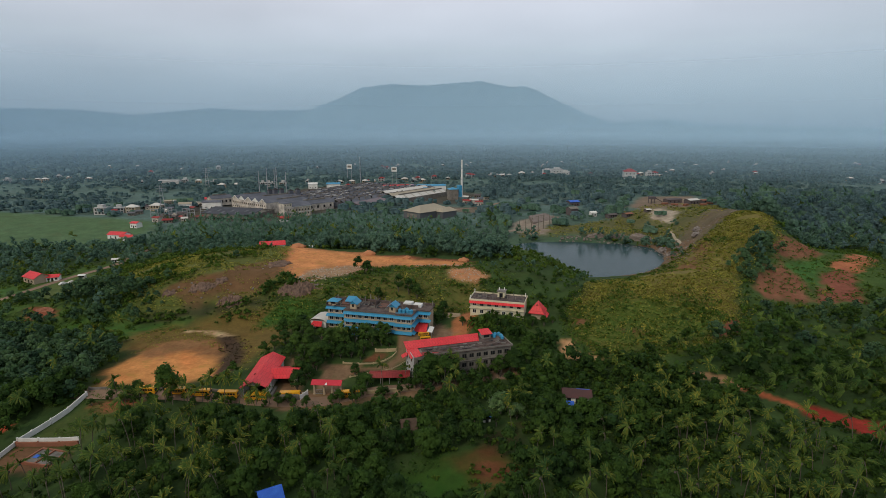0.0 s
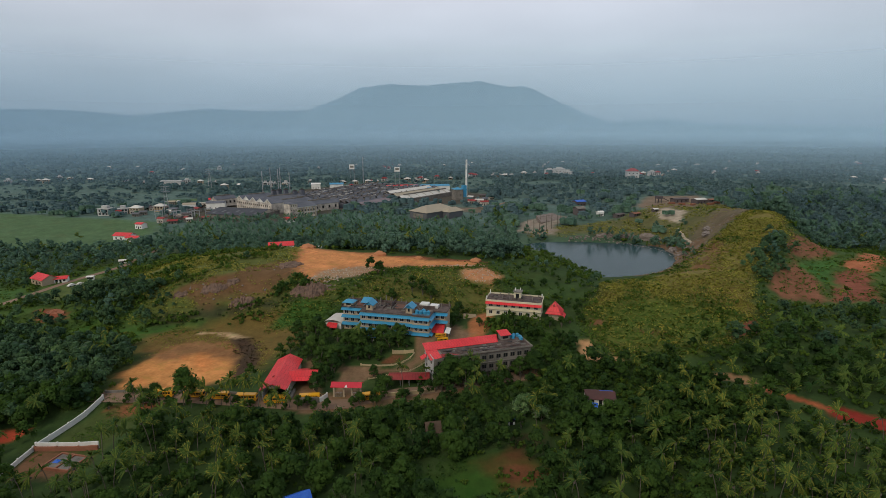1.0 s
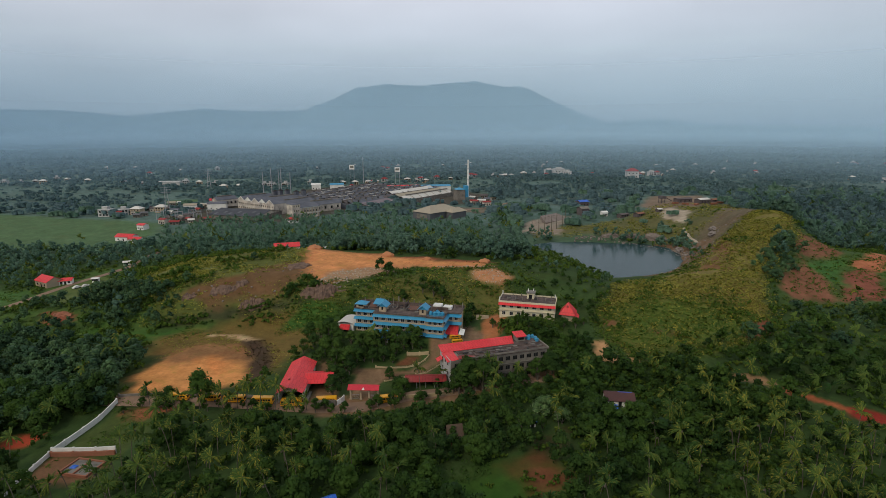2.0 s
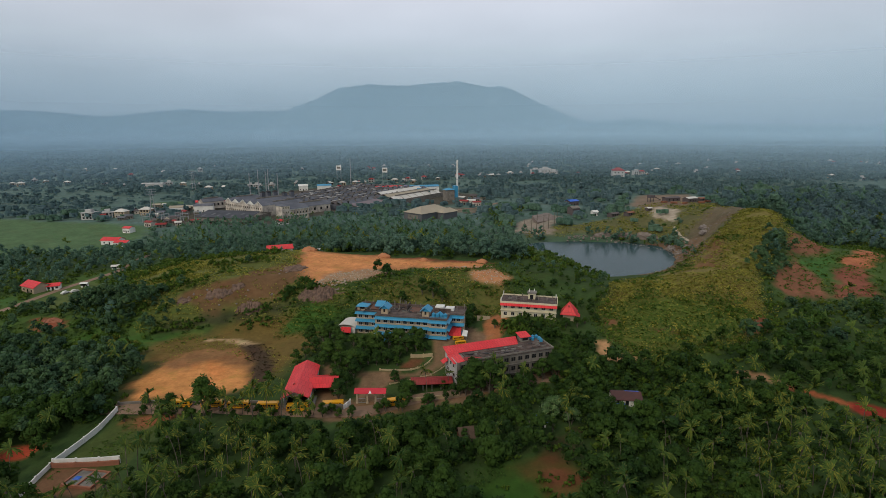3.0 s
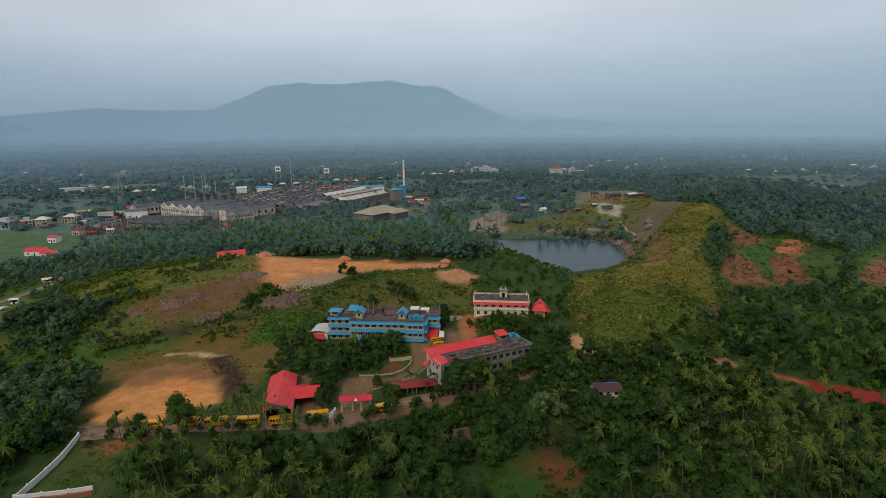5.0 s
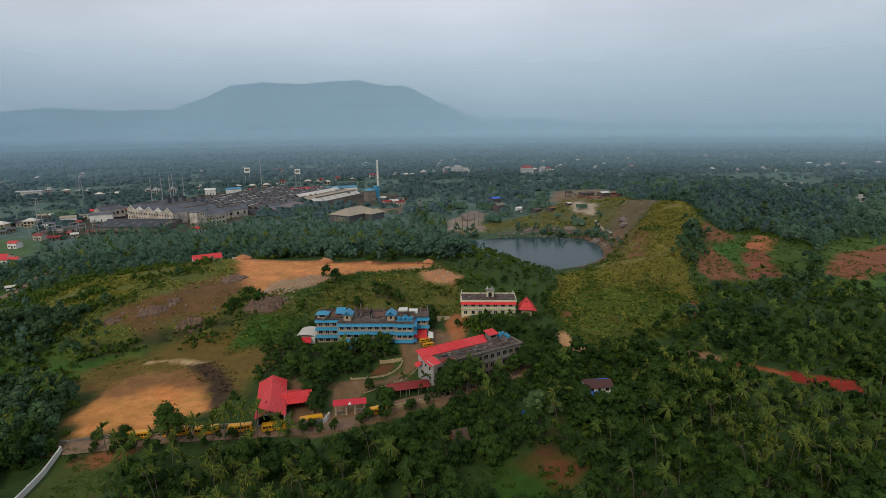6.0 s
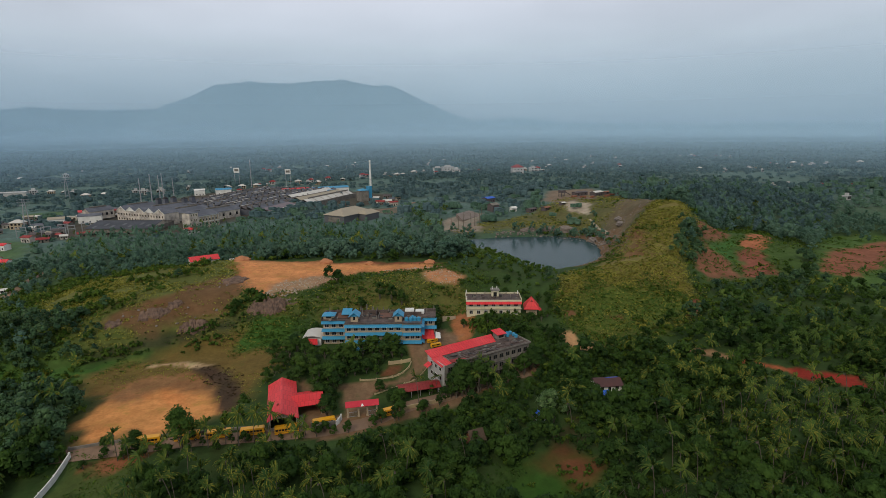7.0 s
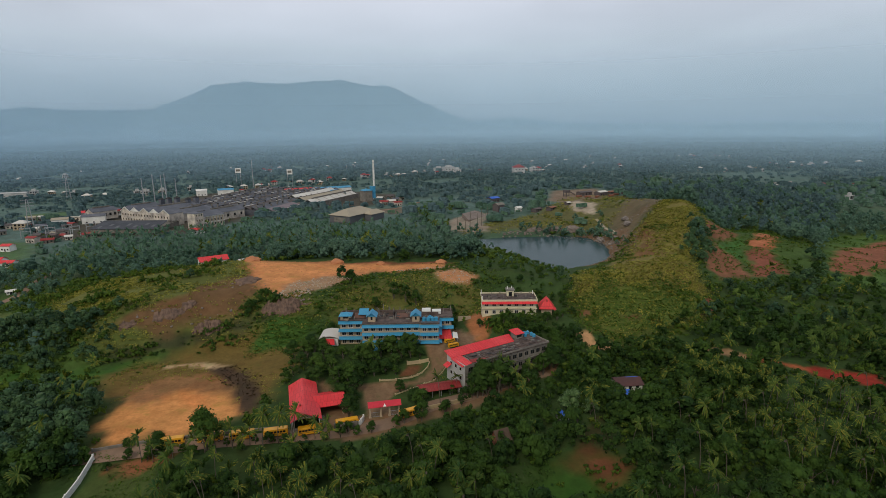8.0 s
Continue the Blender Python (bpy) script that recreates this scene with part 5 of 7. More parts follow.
def gable_ends(x0, x1, y0, y1, z, rise, along="x"):
    if along == "x":
        m = (y0 + y1) / 2
        e = [[(x, y0, z), (x, y1, z), (x, m, z + rise)] for x in (x0, x1)]
    else:
        m = (x0 + x1) / 2
        e = [[(x0, y, z), (x1, y, z), (m, y, z + rise)] for y in (y0, y1)]
    out = []
    for p in e:
        n_ = Vector((0.12, 0, 0)) if along == "x" else Vector((0, 0.12, 0))
        v = [Vector(q) - n_ for q in p] + [Vector(q) + n_ for q in p]
        out.append(([tuple(q) for q in v], [(0, 1, 2), (5, 4, 3), (0, 3, 4, 1), (1, 4, 5, 2), (2, 5, 3, 0)]))
    return merge(out)


def hip(x0, x1, y0, y1, z, rise, over=0.5):
    x0, x1, y0, y1 = x0 - over, x1 + over, y0 - over, y1 + over
    if x1 - x0 >= y1 - y0:
        h = (y1 - y0) / 2
        a, b = (x0 + h * 0.9, (y0 + y1) / 2, z + rise), (x1 - h * 0.9, (y0 + y1) / 2, z + rise)
    else:
        h = (x1 - x0) / 2
        a, b = ((x0 + x1) / 2, y0 + h * 0.9, z + rise), ((x0 + x1) / 2, y1 - h * 0.9, z + rise)
    v = [(x0, y0, z), (x1, y0, z), (x1, y1, z), (x0, y1, z), a, b] + [(x0, y0, z - 0.15), (x1, y0, z - 0.15), (x1, y1, z - 0.15), (x0, y1, z - 0.15)]
    if x1 - x0 >= y1 - y0:
        f = [(0, 1, 5, 4), (1, 2, 5), (2, 3, 4, 5), (3, 0, 4)]
    else:
        f = [(0, 1, 4), (1, 2, 5, 4), (2, 3, 5), (3, 0, 4, 5)]
    return v, f + [(0, 6, 7, 1), (1, 7, 8, 2), (2, 8, 9, 3), (3, 9, 6, 0), (9, 8, 7, 6)]


def cyl(x, y, z0, z1, r0, r1=None, sides=12):
    r1 = r0 if r1 is None else r1
    v, f = tube([(x, y, z0), (x, y, z1)], (r0, r1), sides)
    return v, f + [tuple(range(sides - 1, -1, -1)), tuple(range(sides, 2 * sides))]


def window(parent, x, z, w, h, y=0.0, frame_mat=None, facing=-1):
    """A window set in a wall that faces -y (facing -1) or +y."""
    fr = merge([box(x - w / 2 - 0.08, x + w / 2 + 0.08, y - 0.05, y + 0.06, z - 0.08, z), box(x - w / 2 - 0.08, x + w / 2 + 0.08, y - 0.05, y + 0.06, z + h, z + h + 0.08),
                box(x - w / 2 - 0.08, x - w / 2, y - 0.05, y + 0.06, z, z + h), box(x + w / 2, x + w / 2 + 0.08, y - 0.05, y + 0.06, z, z + h), box(x - 0.03, x + 0.03, y - 0.04, y + 0.04, z, z + h)])
    win = part("window", fr, frame_mat or WHITE, parent)
    part("pane", box(x - w / 2, x + w / 2, y - 0.02, y + 0.02, z, z + h), GLASS, win)
    return win


def side_window(parent, y, z, w, h, x):
    win = part("window", merge([box(x - 0.05, x + 0.06, y - w / 2 - 0.08, y + w / 2 + 0.08, z - 0.08, z), box(x - 0.05, x + 0.06, y - w / 2 - 0.08, y + w / 2 + 0.08, z + h, z + h + 0.08)]), WHITE, parent)
    part("pane", box(x - 0.03, x + 0.03, y - w / 2, y + w / 2, z, z + h), GLASS, win)
# ---- the blue school ----
def awning(u0, u1, v, z, out=1.5, drop=0.75):
    return solid([(u0, v - out, z - drop), (u1, v - out, z - drop), (u1, v, z), (u0, v, z)], 0.08)


def side_awning(x, v0, v1, z, out=1.3, drop=0.7):
    return solid([(x, v0, z), (x + out, v0, z - drop), (x + out, v1, z - drop), (x, v1, z)], 0.08)


def water_tank(x, y, z, r=0.75, h=1.5, mat=None, group="roof tanks"):
    t = thing("water_tank", x, y, z, 0, "blue plastic water tank standing on the roof", "water tank", group)
    part("body", merge([cyl(0, 0, 0, h * 0.8, r), cyl(0, 0, h * 0.35, h * 0.42, r * 1.05), cyl(0, 0, h * 0.8, h * 0.95, r, r * 0.45)]), mat or BLUE, t)
    part("lid", cyl(0, 0, h * 0.95, h * 1.05, r * 0.42), mat or BLUE, t)
    return t


school = thing("school_building", -45.9, 207.7, 0.3, -14, "three-storey tan school with sky-blue awnings and a mouldy flat roof", "school")
part("wall", merge([box(-2.5, 6.5, 4, 12, -2.5, 9.9), box(6.5, 28.5, 0, 12, -2.5, 9.9), box(28.5, 35, -0.7, 12, -2.5, 9.9), box(35, 40, 6.5, 13, -2.5, 9.9)]), TAN, school)
part("roof", merge([box(-3, 6.5, 3.5, 12.5, 9.9, 10.2), box(6.5, 28.5, -0.5, 12.5, 9.9, 10.2), box(28.5, 35.4, -1.2, 12.5, 9.9, 10.22), box(35.4, 40.5, 6, 13.5, 9.9, 10.2)]), SLAB, school, "dark mouldy concrete roof slab")
part("parapet", merge([box(-3, 35, 12.2, 12.5, 10.2, 11.0), box(35.4, 40.5, 13.2, 13.5, 10.2, 11.0), box(-3, -2.7, 3.6, 12.2, 10.2, 10.9), box(0, 7, 9.5, 9.75, 10.2, 12.0), box(13, 22, 9.8, 10.0, 10.2, 11.7), box(28.5, 35, 8, 8.25, 10.2, 11.4), box(17.5, 17.75, 6, 12, 10.2, 12.2), box(21, 28, 4.4, 4.6, 10.2, 10.8)]), SLAB, school, "stained low roof walls")
for z in (3.3, 6.4, 9.5):
    part("awning", merge([awning(-2.9, 6.4, 4, z + 0.2), awning(6.5, 28.0, 0, z), awning(28.2, 35.3, -0.7, z), awning(35.1, 40.8, 6.5, z)]), BLUE, school, "sky-blue sheet awning")
    part("awning", side_awning(35, -1.8, 6.0, z), BLUE, school)
    part("rib", merge([box(6.6 + k * 1.95, 6.7 + k * 1.95, -1.52, -1.42, z - 0.74, z - 0.62) for k in range(12)]), WHITE, school)
for z in (0.9, 4.0, 7.1):
    for k in range(8):
        window(school, 8.0 + k * 2.65, z, 1.5, 1.2, -0.04)
    for u in (-1.0, 1.6, 4.4):
        window(school, u, z, 1.5, 1.2, 3.96)
    for u in (29.8, 31.8, 33.8):
        window(school, u, z, 1.3, 1.2, -0.74)
    for u in (36.4, 38.5):
        window(school, u, z, 1.3, 1.2, 6.46)
    for v in (0.8, 3.0, 5.2):
        side_window(school, v, z, 1.2, 1.2, 35.04)
for u0, v0, w in ((8.3, 0.4, 3.5), (24.8, 0.2, 3.5)):
    tur = part("turret", box(u0 + 0.4, u0 + w - 0.4, v0 + 0.6, v0 + 4.2, 10.2, 12.4), TAN, school, "stair turret with a blue gabled roof")
    part("turret_roof", gable(u0, u0 + w, v0, v0 + 4.6, 12.4, 1.6, "y", 0.3), BLUE, tur)
    part("gable", gable_ends(u0 + 0.4, u0 + w - 0.4, v0 + 0.4, v0 + 4.2, 12.4, 1.3, "y"), BLUE, tur)
    part("pane", box(u0 + 1.4, u0 + w - 1.4, v0 + 0.54, v0 + 0.58, 11.0, 12.2), GLASS, tur)
cap = part("turret", box(-2.2, 1.8, 4.2, 7.5, 10.2, 11.7), TAN, school)
part("turret_roof", hip(-2.3, 1.9, 4, 7.7, 11.7, 1.0, 0.4), BLUE, cap)
part("pane", box(-1.2, 0.9, 4.14, 4.18, 10.6, 11.5), GLASS, cap)
part("roof_panel", merge([box(28.6, 32, 8.5, 12, 10.25, 11.8), box(32.6, 36, 9, 12, 10.25, 11.3)]), WHITE, school, "whitewashed roof room")
part("roof_panel", merge([solid([(2.8, 5, 10.5), (7.6, 5, 10.5), (7.6, 9, 11.2), (2.8, 9, 11.2)], 0.1), solid([(19, 5, 10.4), (23.5, 5, 10.4), (23.5, 9, 10.9), (19, 9, 10.9)], 0.1)]), surface("rusted roof sheet", (0.16, 0.075, 0.05), (0.09, 0.06, 0.05), 0.9, 0.5, 2.0), school, "rusted loose roof sheets")
part("roof_panel", solid([(4.5, 5.5, 11.6), (8.2, 5.5, 11.6), (8.2, 9.5, 12.8), (4.5, 9.5, 12.8)], 0.1), BLUE, school, "blue sheet roof over the stair")
for u, v, h in ((-1, 11, 2.2), (2, 11.5, 1.6), (5.5, 11.8, 2.4), (9, 11.5, 1.8), (12, 9, 2.6), (13.5, 11.5, 3.4), (16, 11.8, 2.0), (18, 4, 1.4), (20, 11.5, 2.2), (23, 8, 2.0), (26, 10.5, 1.8), (30, 4, 1.3), (37, 11, 1.8), (39.8, 12.8, 2.0), (14.5, 7, 1.8), (15.8, 10.5, 2.8), (11, 11.8, 2.2), (22, 11.9, 1.6)):
    part("column", box(u - 0.16, u + 0.16, v - 0.16, v + 0.16, 10.2, 10.2 + h), GREYWALL, school, "unfinished concrete column stub")
for k in range(9):
    part("beam", box(-1 + k * 3.9, -0.75 + k * 3.9, 4.2, 12.0, 10.2, 10.45 + 0.25 * (k % 3)), GREYWALL if k % 2 else SLAB, school)
for u, v, k in zip(rng.uniform(-2, 34, 46), rng.uniform(2, 11.5, 46), rng.random(46)):
    part("debris", box(u, u + 0.4 + 1.5 * k, v, v + 1.8 - 1.4 * k, 10.2, 10.35 + 0.5 * k * k), (SLAB, GREYWALL, RUSTY, BLACK)[int(k * 40) % 4], school)
part("rail", merge([box(28.6, 35.2, -1.1, -1.0, 11.0, 11.1), box(28.6, 35.2, -1.1, -1.0, 10.6, 10.68)]), BLUE, school)
part("porch", merge([box(13.5, 18, -5.0, 0, 2.2, 2.4), box(13.6, 13.9, -4.9, -4.6, -2, 2.2), box(17.6, 17.9, -4.9, -4.6, -2, 2.2)]), WHITE, school, "white flat porch roof on posts")
part("porch", solid([(11.0, -4.2, 1.0), (14.4, -4.2, 1.0), (14.4, -0.1, 2.6), (11.0, -0.1, 2.6)], 0.08), BLUE, school)
canopy = thing("entrance_canopy", -45.9, 207.7, 0.3, -14, "bright red sloping sheet canopy on posts beside the school", "canopy")
part("roof", solid([(35.2, 1.4, 3.0), (40.2, 1.4, 3.0), (39.6, 6.4, 4.9), (35.2, 6.4, 4.9)], 0.1), RED, canopy)
part("side_roof", solid([(40.4, 2, 3.1), (42.4, 2, 2.9), (42.2, 6.2, 3.6), (40.4, 6.2, 4.0)], 0.1), WHITE, canopy, "white sheet side roof")
for u, v in ((35.5, 1.6), (39.9, 1.6), (42.1, 2.2), (39.4, 6.1), (42.0, 6.0)):
    part("post", box(u - 0.08, u + 0.08, v - 0.08, v + 0.08, -2.5, 2.6), METAL, canopy)
for u, v in ((29.6, 1.5), (31.2, 1.4), (32.8, 1.6), (34.2, 1.5), (31.8, 3.2)):
    w = school.matrix_world @ Vector((u, v, 10.22))
    water_tank(w.x, w.y, w.z)

hall = thing("small_hall", -50.8, 215.6, 0.5, -14, "small hall with a white barrel roof and red front hood", "hall")
part("wall", box(-3.4, 3.4, -3.5, 4.5, -2.5, 2.6), WHITE, hall)
arc = [(math.cos(a) * 4.0, 2.5 + math.sin(a) * 1.5) for a in np.linspace(0.1, math.pi - 0.1, 11)]
vv = [(x, y, z + dz) for dz in (0, -0.1) for y in (-4, 5) for x, z in arc]
ff = [(i, i + 1, i + 12, i + 11) for i in range(10)] + [(i + 33, i + 34, i + 23, i + 22) for i in range(10)] + [(i + 22, i + 23, i + 1, i) for i in range(10)] + [(i + 11, i + 12, i + 34, i + 33) for i in range(10)]
part("roof", (vv, ff), PALE_SHEET, hall, "pale curved roof sheet")
part("hood", solid([(-2.6, -6, 1.4), (2.6, -6, 1.4), (2.0, -3.6, 2.8), (-2.0, -3.6, 2.8)], 0.1), RED, hall)
part("door", box(-0.9, 0.9, -3.56, -3.5, -1, 1.6), GLASS, hall)

# ---- the cream hostel ----
hostel = thing("hostel_building", 11.5, 217.4, 4.4, -15.5, "two-storey cream hostel with a red awning and roof parapet", "building")
part("wall", box(0, 22.4, 0, 9, -1.5, 6.7), CREAM, hostel)
part("roof", box(-0.1, 22.5, -0.1, 9.05, 6.7, 6.9), SLAB, hostel)
part("parapet", merge([box(-0.4, 22.8, -0.4, -0.15, 6.3, 7.05), box(-0.4, 22.8, 9.1, 9.35, 6.7, 7.4), box(-0.4, -0.15, -0.15, 9.1, 6.7, 7.4), box(22.55, 22.8, -0.15, 9.1, 6.7, 7.3)]), CREAM, hostel)
part("awning", awning(-0.3, 22.7, -0.42, 6.3, 1.1, 0.75), RED, hostel, "long red sheet awning")
part("ledge", box(-0.3, 22.7, -0.7, 0, 3.1, 3.3), CREAM, hostel)
for k in range(7):
    window(hostel, 1.8 + k * 3.1, 4.2, 1.5, 1.3, -0.04)
    window(hostel, 1.8 + k * 3.1, 1.0, 1.3, 1.4, -0.04)
for v in (2, 5, 7.5):
    side_window(hostel, v, 4.2, 1.2, 1.2, -0.04)
    side_window(hostel, v, 1.0, 1.2, 1.2, -0.04)
head = part("stair_head", box(10.6, 13.6, 5.0, 8.5, 6.9, 9.4), CREAM, hostel, "cream stair head on the roof")
part("slab", box(10.2, 14.0, 4.6, 8.9, 9.4, 9.6), GREYWALL, head)
part("pane", box(11.4, 12.8, 4.94, 4.98, 7.0, 8.8), GLASS, head)
for u, v, h in ((0.0, 0, 1.6), (0, 8.9, 1.8), (3, 3, 1.2), (4.5, 8, 1.0), (6, 4, 1.3), (8, 8.5, 1.2), (9, 3, 1.1), (11, 7, 3.9), (13, 8, 3.7), (15, 4, 1.2), (17, 8, 1.2), (18.5, 3.5, 1.3), (20.5, 8, 1.1), (22, 0.4, 1.4), (22, 8.5, 1.6)):
    part("column", box(u - 0.15, u + 0.15, v - 0.15, v + 0.15, 6.9, 6.9 + h), WHITE if h > 1.4 else GREYWALL, hostel)
for u, v, k in zip(rng.uniform(0.5, 21, 22), rng.uniform(0.5, 7.5, 22), rng.random(22)):
    part("debris", box(u, u + 0.4 + 1.2 * k, v, v + 1.5 - 1.1 * k, 6.9, 7.1 + 0.7 * k * k), (SLAB, GREYWALL, BLACK)[int(k * 30) % 3], hostel)
wall_h = thing("yard_wall", 4.5, 221, ground_z(4.5, 221) + 1.4, -12, "low tan yard wall beside the hostel", "wall")
part("wall", box(-2.5, 3, 0, 0.25, -3, 0.4), TAN, wall_h)

chapel = thing("red_roofed_shed", 39.6, 215.6, 5.0, -20, "small shed under a steep bright red hipped roof", "shed")
part("wall", box(-2.2, 2.2, -2.6, 2.6, -2, 1.6), TAN, chapel)
part("roof", hip(-2.9, 2.9, -3.4, 3.4, 1.5, 4.4, 0.4), RED, chapel)
part("lean_to", solid([(3.1, -3.0, 0.7), (4.4, -3.0, 0.0), (4.4, 2.6, 0.0), (3.1, 2.6, 1.2)], 0.1), RED, chapel)
part("vent", solid([(-0.5, -2.0, 4.6), (0.5, -2.0, 4.6), (0, -1.5, 5.3)], 0.4), DULL_RED, chapel)

# ---- the long grey block with the red roof ----
block = thing("classroom_block", -10.2, 171.2, -4.8, 21, "long weathered grey classroom block partly under a red roof", "building")
block.matrix_world = pose(-9.9, 172.0, -4.8, 0, 0, 17.2) @ Matrix.Diagonal((0.92, 0.80, 1, 1))
part("wall", box(0, 39, 0, 13.5, -1, 9.4), GREYWALL, block)
part("gable_wall", box(-0.25, -0.004, 0, 13.5, -1, 9.6), FARWALL, block, "streaked white end wall")
part("roof", box(4.5, 39.6, -0.6, 14, 9.4, 9.7), SLAB, block, "dark mouldy flat roof slab")
part("parapet", merge([box(5, 39.6, -0.6, -0.35, 9.7, 10.2), box(39.35, 39.6, -0.35, 14, 9.7, 10.2)]), GREYWALL, block)
part("red_roof", merge([solid([(-1.0, 8.6, 9.9), (28.5, 8.6, 9.9), (30.0, 14.6, 10.9), (-1.0, 14.6, 10.9)], 0.12), solid([(-1.2, 0.2, 9.2), (3.2, 0.2, 9.74), (3.2, 8.6, 9.96), (-1.2, 8.6, 9.7)], 0.12)]), RED, block, "bright red sheet roof")
part("red_roof", solid([(3.4, 0.2, 9.78), (11, 0.6, 9.78), (7, 2.4, 10.0), (3.4, 3.0, 10.0)], 0.06), DULL_RED, block, "loose red sheets lying on the slab")
part("hood", solid([(-2.4, 9.5, 6.4), (-0.2, 9.5, 7.4), (-0.2, 13, 7.4), (-2.4, 13, 6.4)], 0.1), RED, block)
part("ledge", merge([box(0, 39.4, -0.55, 0, z, z + 0.2) for z in (2.5, 5.8)]), GREYWALL, block)
for k in range(13):
    for z in (0.5, 3.7, 7.0):
        window(block, 2.4 + k * 2.9, z, 1.7, 1.4, -0.04, GREYWALL)
for k in range(14):
    part("pier", box(0.8 + k * 2.9, 1.15 + k * 2.9, -0.3, -0.004, -0.5, 9.4), GREYWALL, block)
for v in (3, 6.5, 10):
    for z in (3.7, 7.0):
        side_window(block, v, z, 1.2, 1.2, -0.3)
for u, v, k in zip(rng.uniform(6, 37, 56), rng.uniform(0.2, 7, 56), rng.random(56)):
    part("debris", box(u, u + 0.5 + 1.4 * k, v, v + 1.9 - 1.4 * k, 9.7, 9.8 + 0.4 * k), (SLAB, BLACK, SLAB, GREYWALL, RUSTY)[int(k * 50) % 5], block)
for k in range(11):
    part("beam", box(6.5 + k * 2.9 + (k * 7 % 5) * 0.3, 6.75 + k * 2.9 + (k * 7 % 5) * 0.3, -0.3 + (k * 3 % 4), 5.3 + (k * 5 % 4), 9.7, 9.9), SLAB, block)
part("beam", merge([box(5, 39, v_, v_ + 0.25, 9.7, 10.0) for v_ in (2.6, 5.6)]), SLAB, block, "stained low roof beam")
stair = part("stair_head", box(30.6, 34.2, 10.4, 14.2, 9.4, 11.5), GREYWALL, block, "grey stair head")
part("stair_roof", solid([(30.1, 9.7, 11.6), (34.7, 9.7, 11.6), (34.7, 15.0, 12.3), (30.1, 15.0, 12.3)], 0.12), RED, stair, "red sheet roof")
part("pane", box(31.2, 33.6, 10.34, 10.38, 10.2, 11.1), GLASS, stair)
for u, v in ((35.5, 12.9), (37.0, 13.0), (38.5, 12.8), (36.0, 11.0), (38.7, 10.4), (38.4, 8.2)):
    w = block.matrix_world @ Vector((u, v, 9.7))
    water_tank(w.x, w.y, w.z, 0.62, 1.2)

# ---- bus shed, gate, low red roofs ----
shed = thing("bus_shed", -61.2, 173, -4.7, 2, "open-fronted hall under a bright red gabled sheet roof", "shed")
part("wall", merge([box(-4.2, -4.0, -11, 11, -0.5, 3.8), box(3.4, 3.6, -11, 11, -0.5, 3.8), box(-4.0, 3.4, 10.8, 11, -0.5, 3.8)]), WHITE, shed)
part("roof", gable(-4.4, 3.7, -12, 11.6, 3.9, 2.2, "y", 0.4), RED, shed, "bright red pitched roof sheets")
part("gable", gable_ends(-4.0, 3.4, -10.9, 10.7, 3.9, 1.9, "y"), METAL, shed, "grey gable boarding")
part("front_wall", box(-4, 3.4, -11, -10.8, -0.5, 1.2), METAL, shed)
part("wing_roof", gable(2.6, 11.6, -4.8, 4.2, 3.6, 1.5, "x", 0.3), RED, shed)
part("wing_wall", merge([box(4.3, 11, 3.2, 3.4, -0.5, 3.6), box(10.8, 11, -4.6, 3.2, -0.5, 3.6)]), TAN, shed)
part("plinth", box(4.3, 5.2, -11, -4.6, -0.5, 0.7), GREYWALL, shed)
part("vent", solid([(-2.0, -6, 5.6), (-1.4, -6, 5.9), (-1.4, -5.2, 5.9), (-2.0, -5.2, 5.6)], 0.2), DULL_RED, shed)
for y in (-11.6, -6, 0, 6):
    for x in (-4.5, 3.9):
        part("post", box(x - 0.1, x + 0.1, y - 0.1, y + 0.1, -0.5, 3.8), METAL, shed)

gate = thing("school_gate", -38.0, 164.2, -4.9, -3, "school gateway under a crimson sheet canopy on white columns", "gate")
gate.matrix_world = gate.matrix_world @ Matrix.Diagonal((0.95, 1, 0.84, 1))
part("canopy", gable(-5.0, 5.0, -1.5, 1.5, 5.0, 1.3, "x", 0.3), CRIMSON, gate, "crimson gabled canopy")
part("emblem", solid([(-0.5, -1.75, 5.05), (0.5, -1.75, 5.05), (0, -1.1, 5.85)], 0.06), WHITE, gate, "small white triangular emblem")
for x in (-4.6, -1.2, 1.6, 4.6):
    part("column", merge([box(x - 0.28, x + 0.28, -0.28, 0.28, -0.5, 5.1), box(x - 0.4, x + 0.4, -0.4, 0.4, -0.5, 0.5), box(x - 0.36, x + 0.36, -0.36, 0.36, 4.7, 5.0)]), TAN, gate)
for x0 in (-4.2, 1.9):
    leaf = part("gate_leaf", merge([box(x0, x0 + 2.5, -0.05, 0.05, 0.2, 0.32), box(x0, x0 + 2.5, -0.05, 0.05, 1.9, 2.0)]), METAL, gate)
    for i in range(9):
        part("bar", box(x0 + i * 0.3, x0 + i * 0.3 + 0.05, -0.03, 0.03, 0.25, 1.95), METAL, leaf)

lowroof = thing("canteen_shed", -18.4, 173.4, -4.6, 2, "low open shed under a faded red sheet roof", "shed")
part("roof", gable(-6.6, 6.6, -2.4, 2.6, 2.6, 0.9, "x", 0.4), DULL_RED, lowroof)
part("wall", merge([box(-6.4, 6.4, 2.3, 2.5, -0.5, 2.6), box(6.2, 6.4, -2.2, 2.3, -0.5, 2.6)]), FACADE, lowroof)
for x in (-6.2, -3, 0, 3, 6.0):
    part("post", box(x - 0.1, x + 0.1, -2.3, -2.1, -0.5, 2.6), METAL, lowroof)


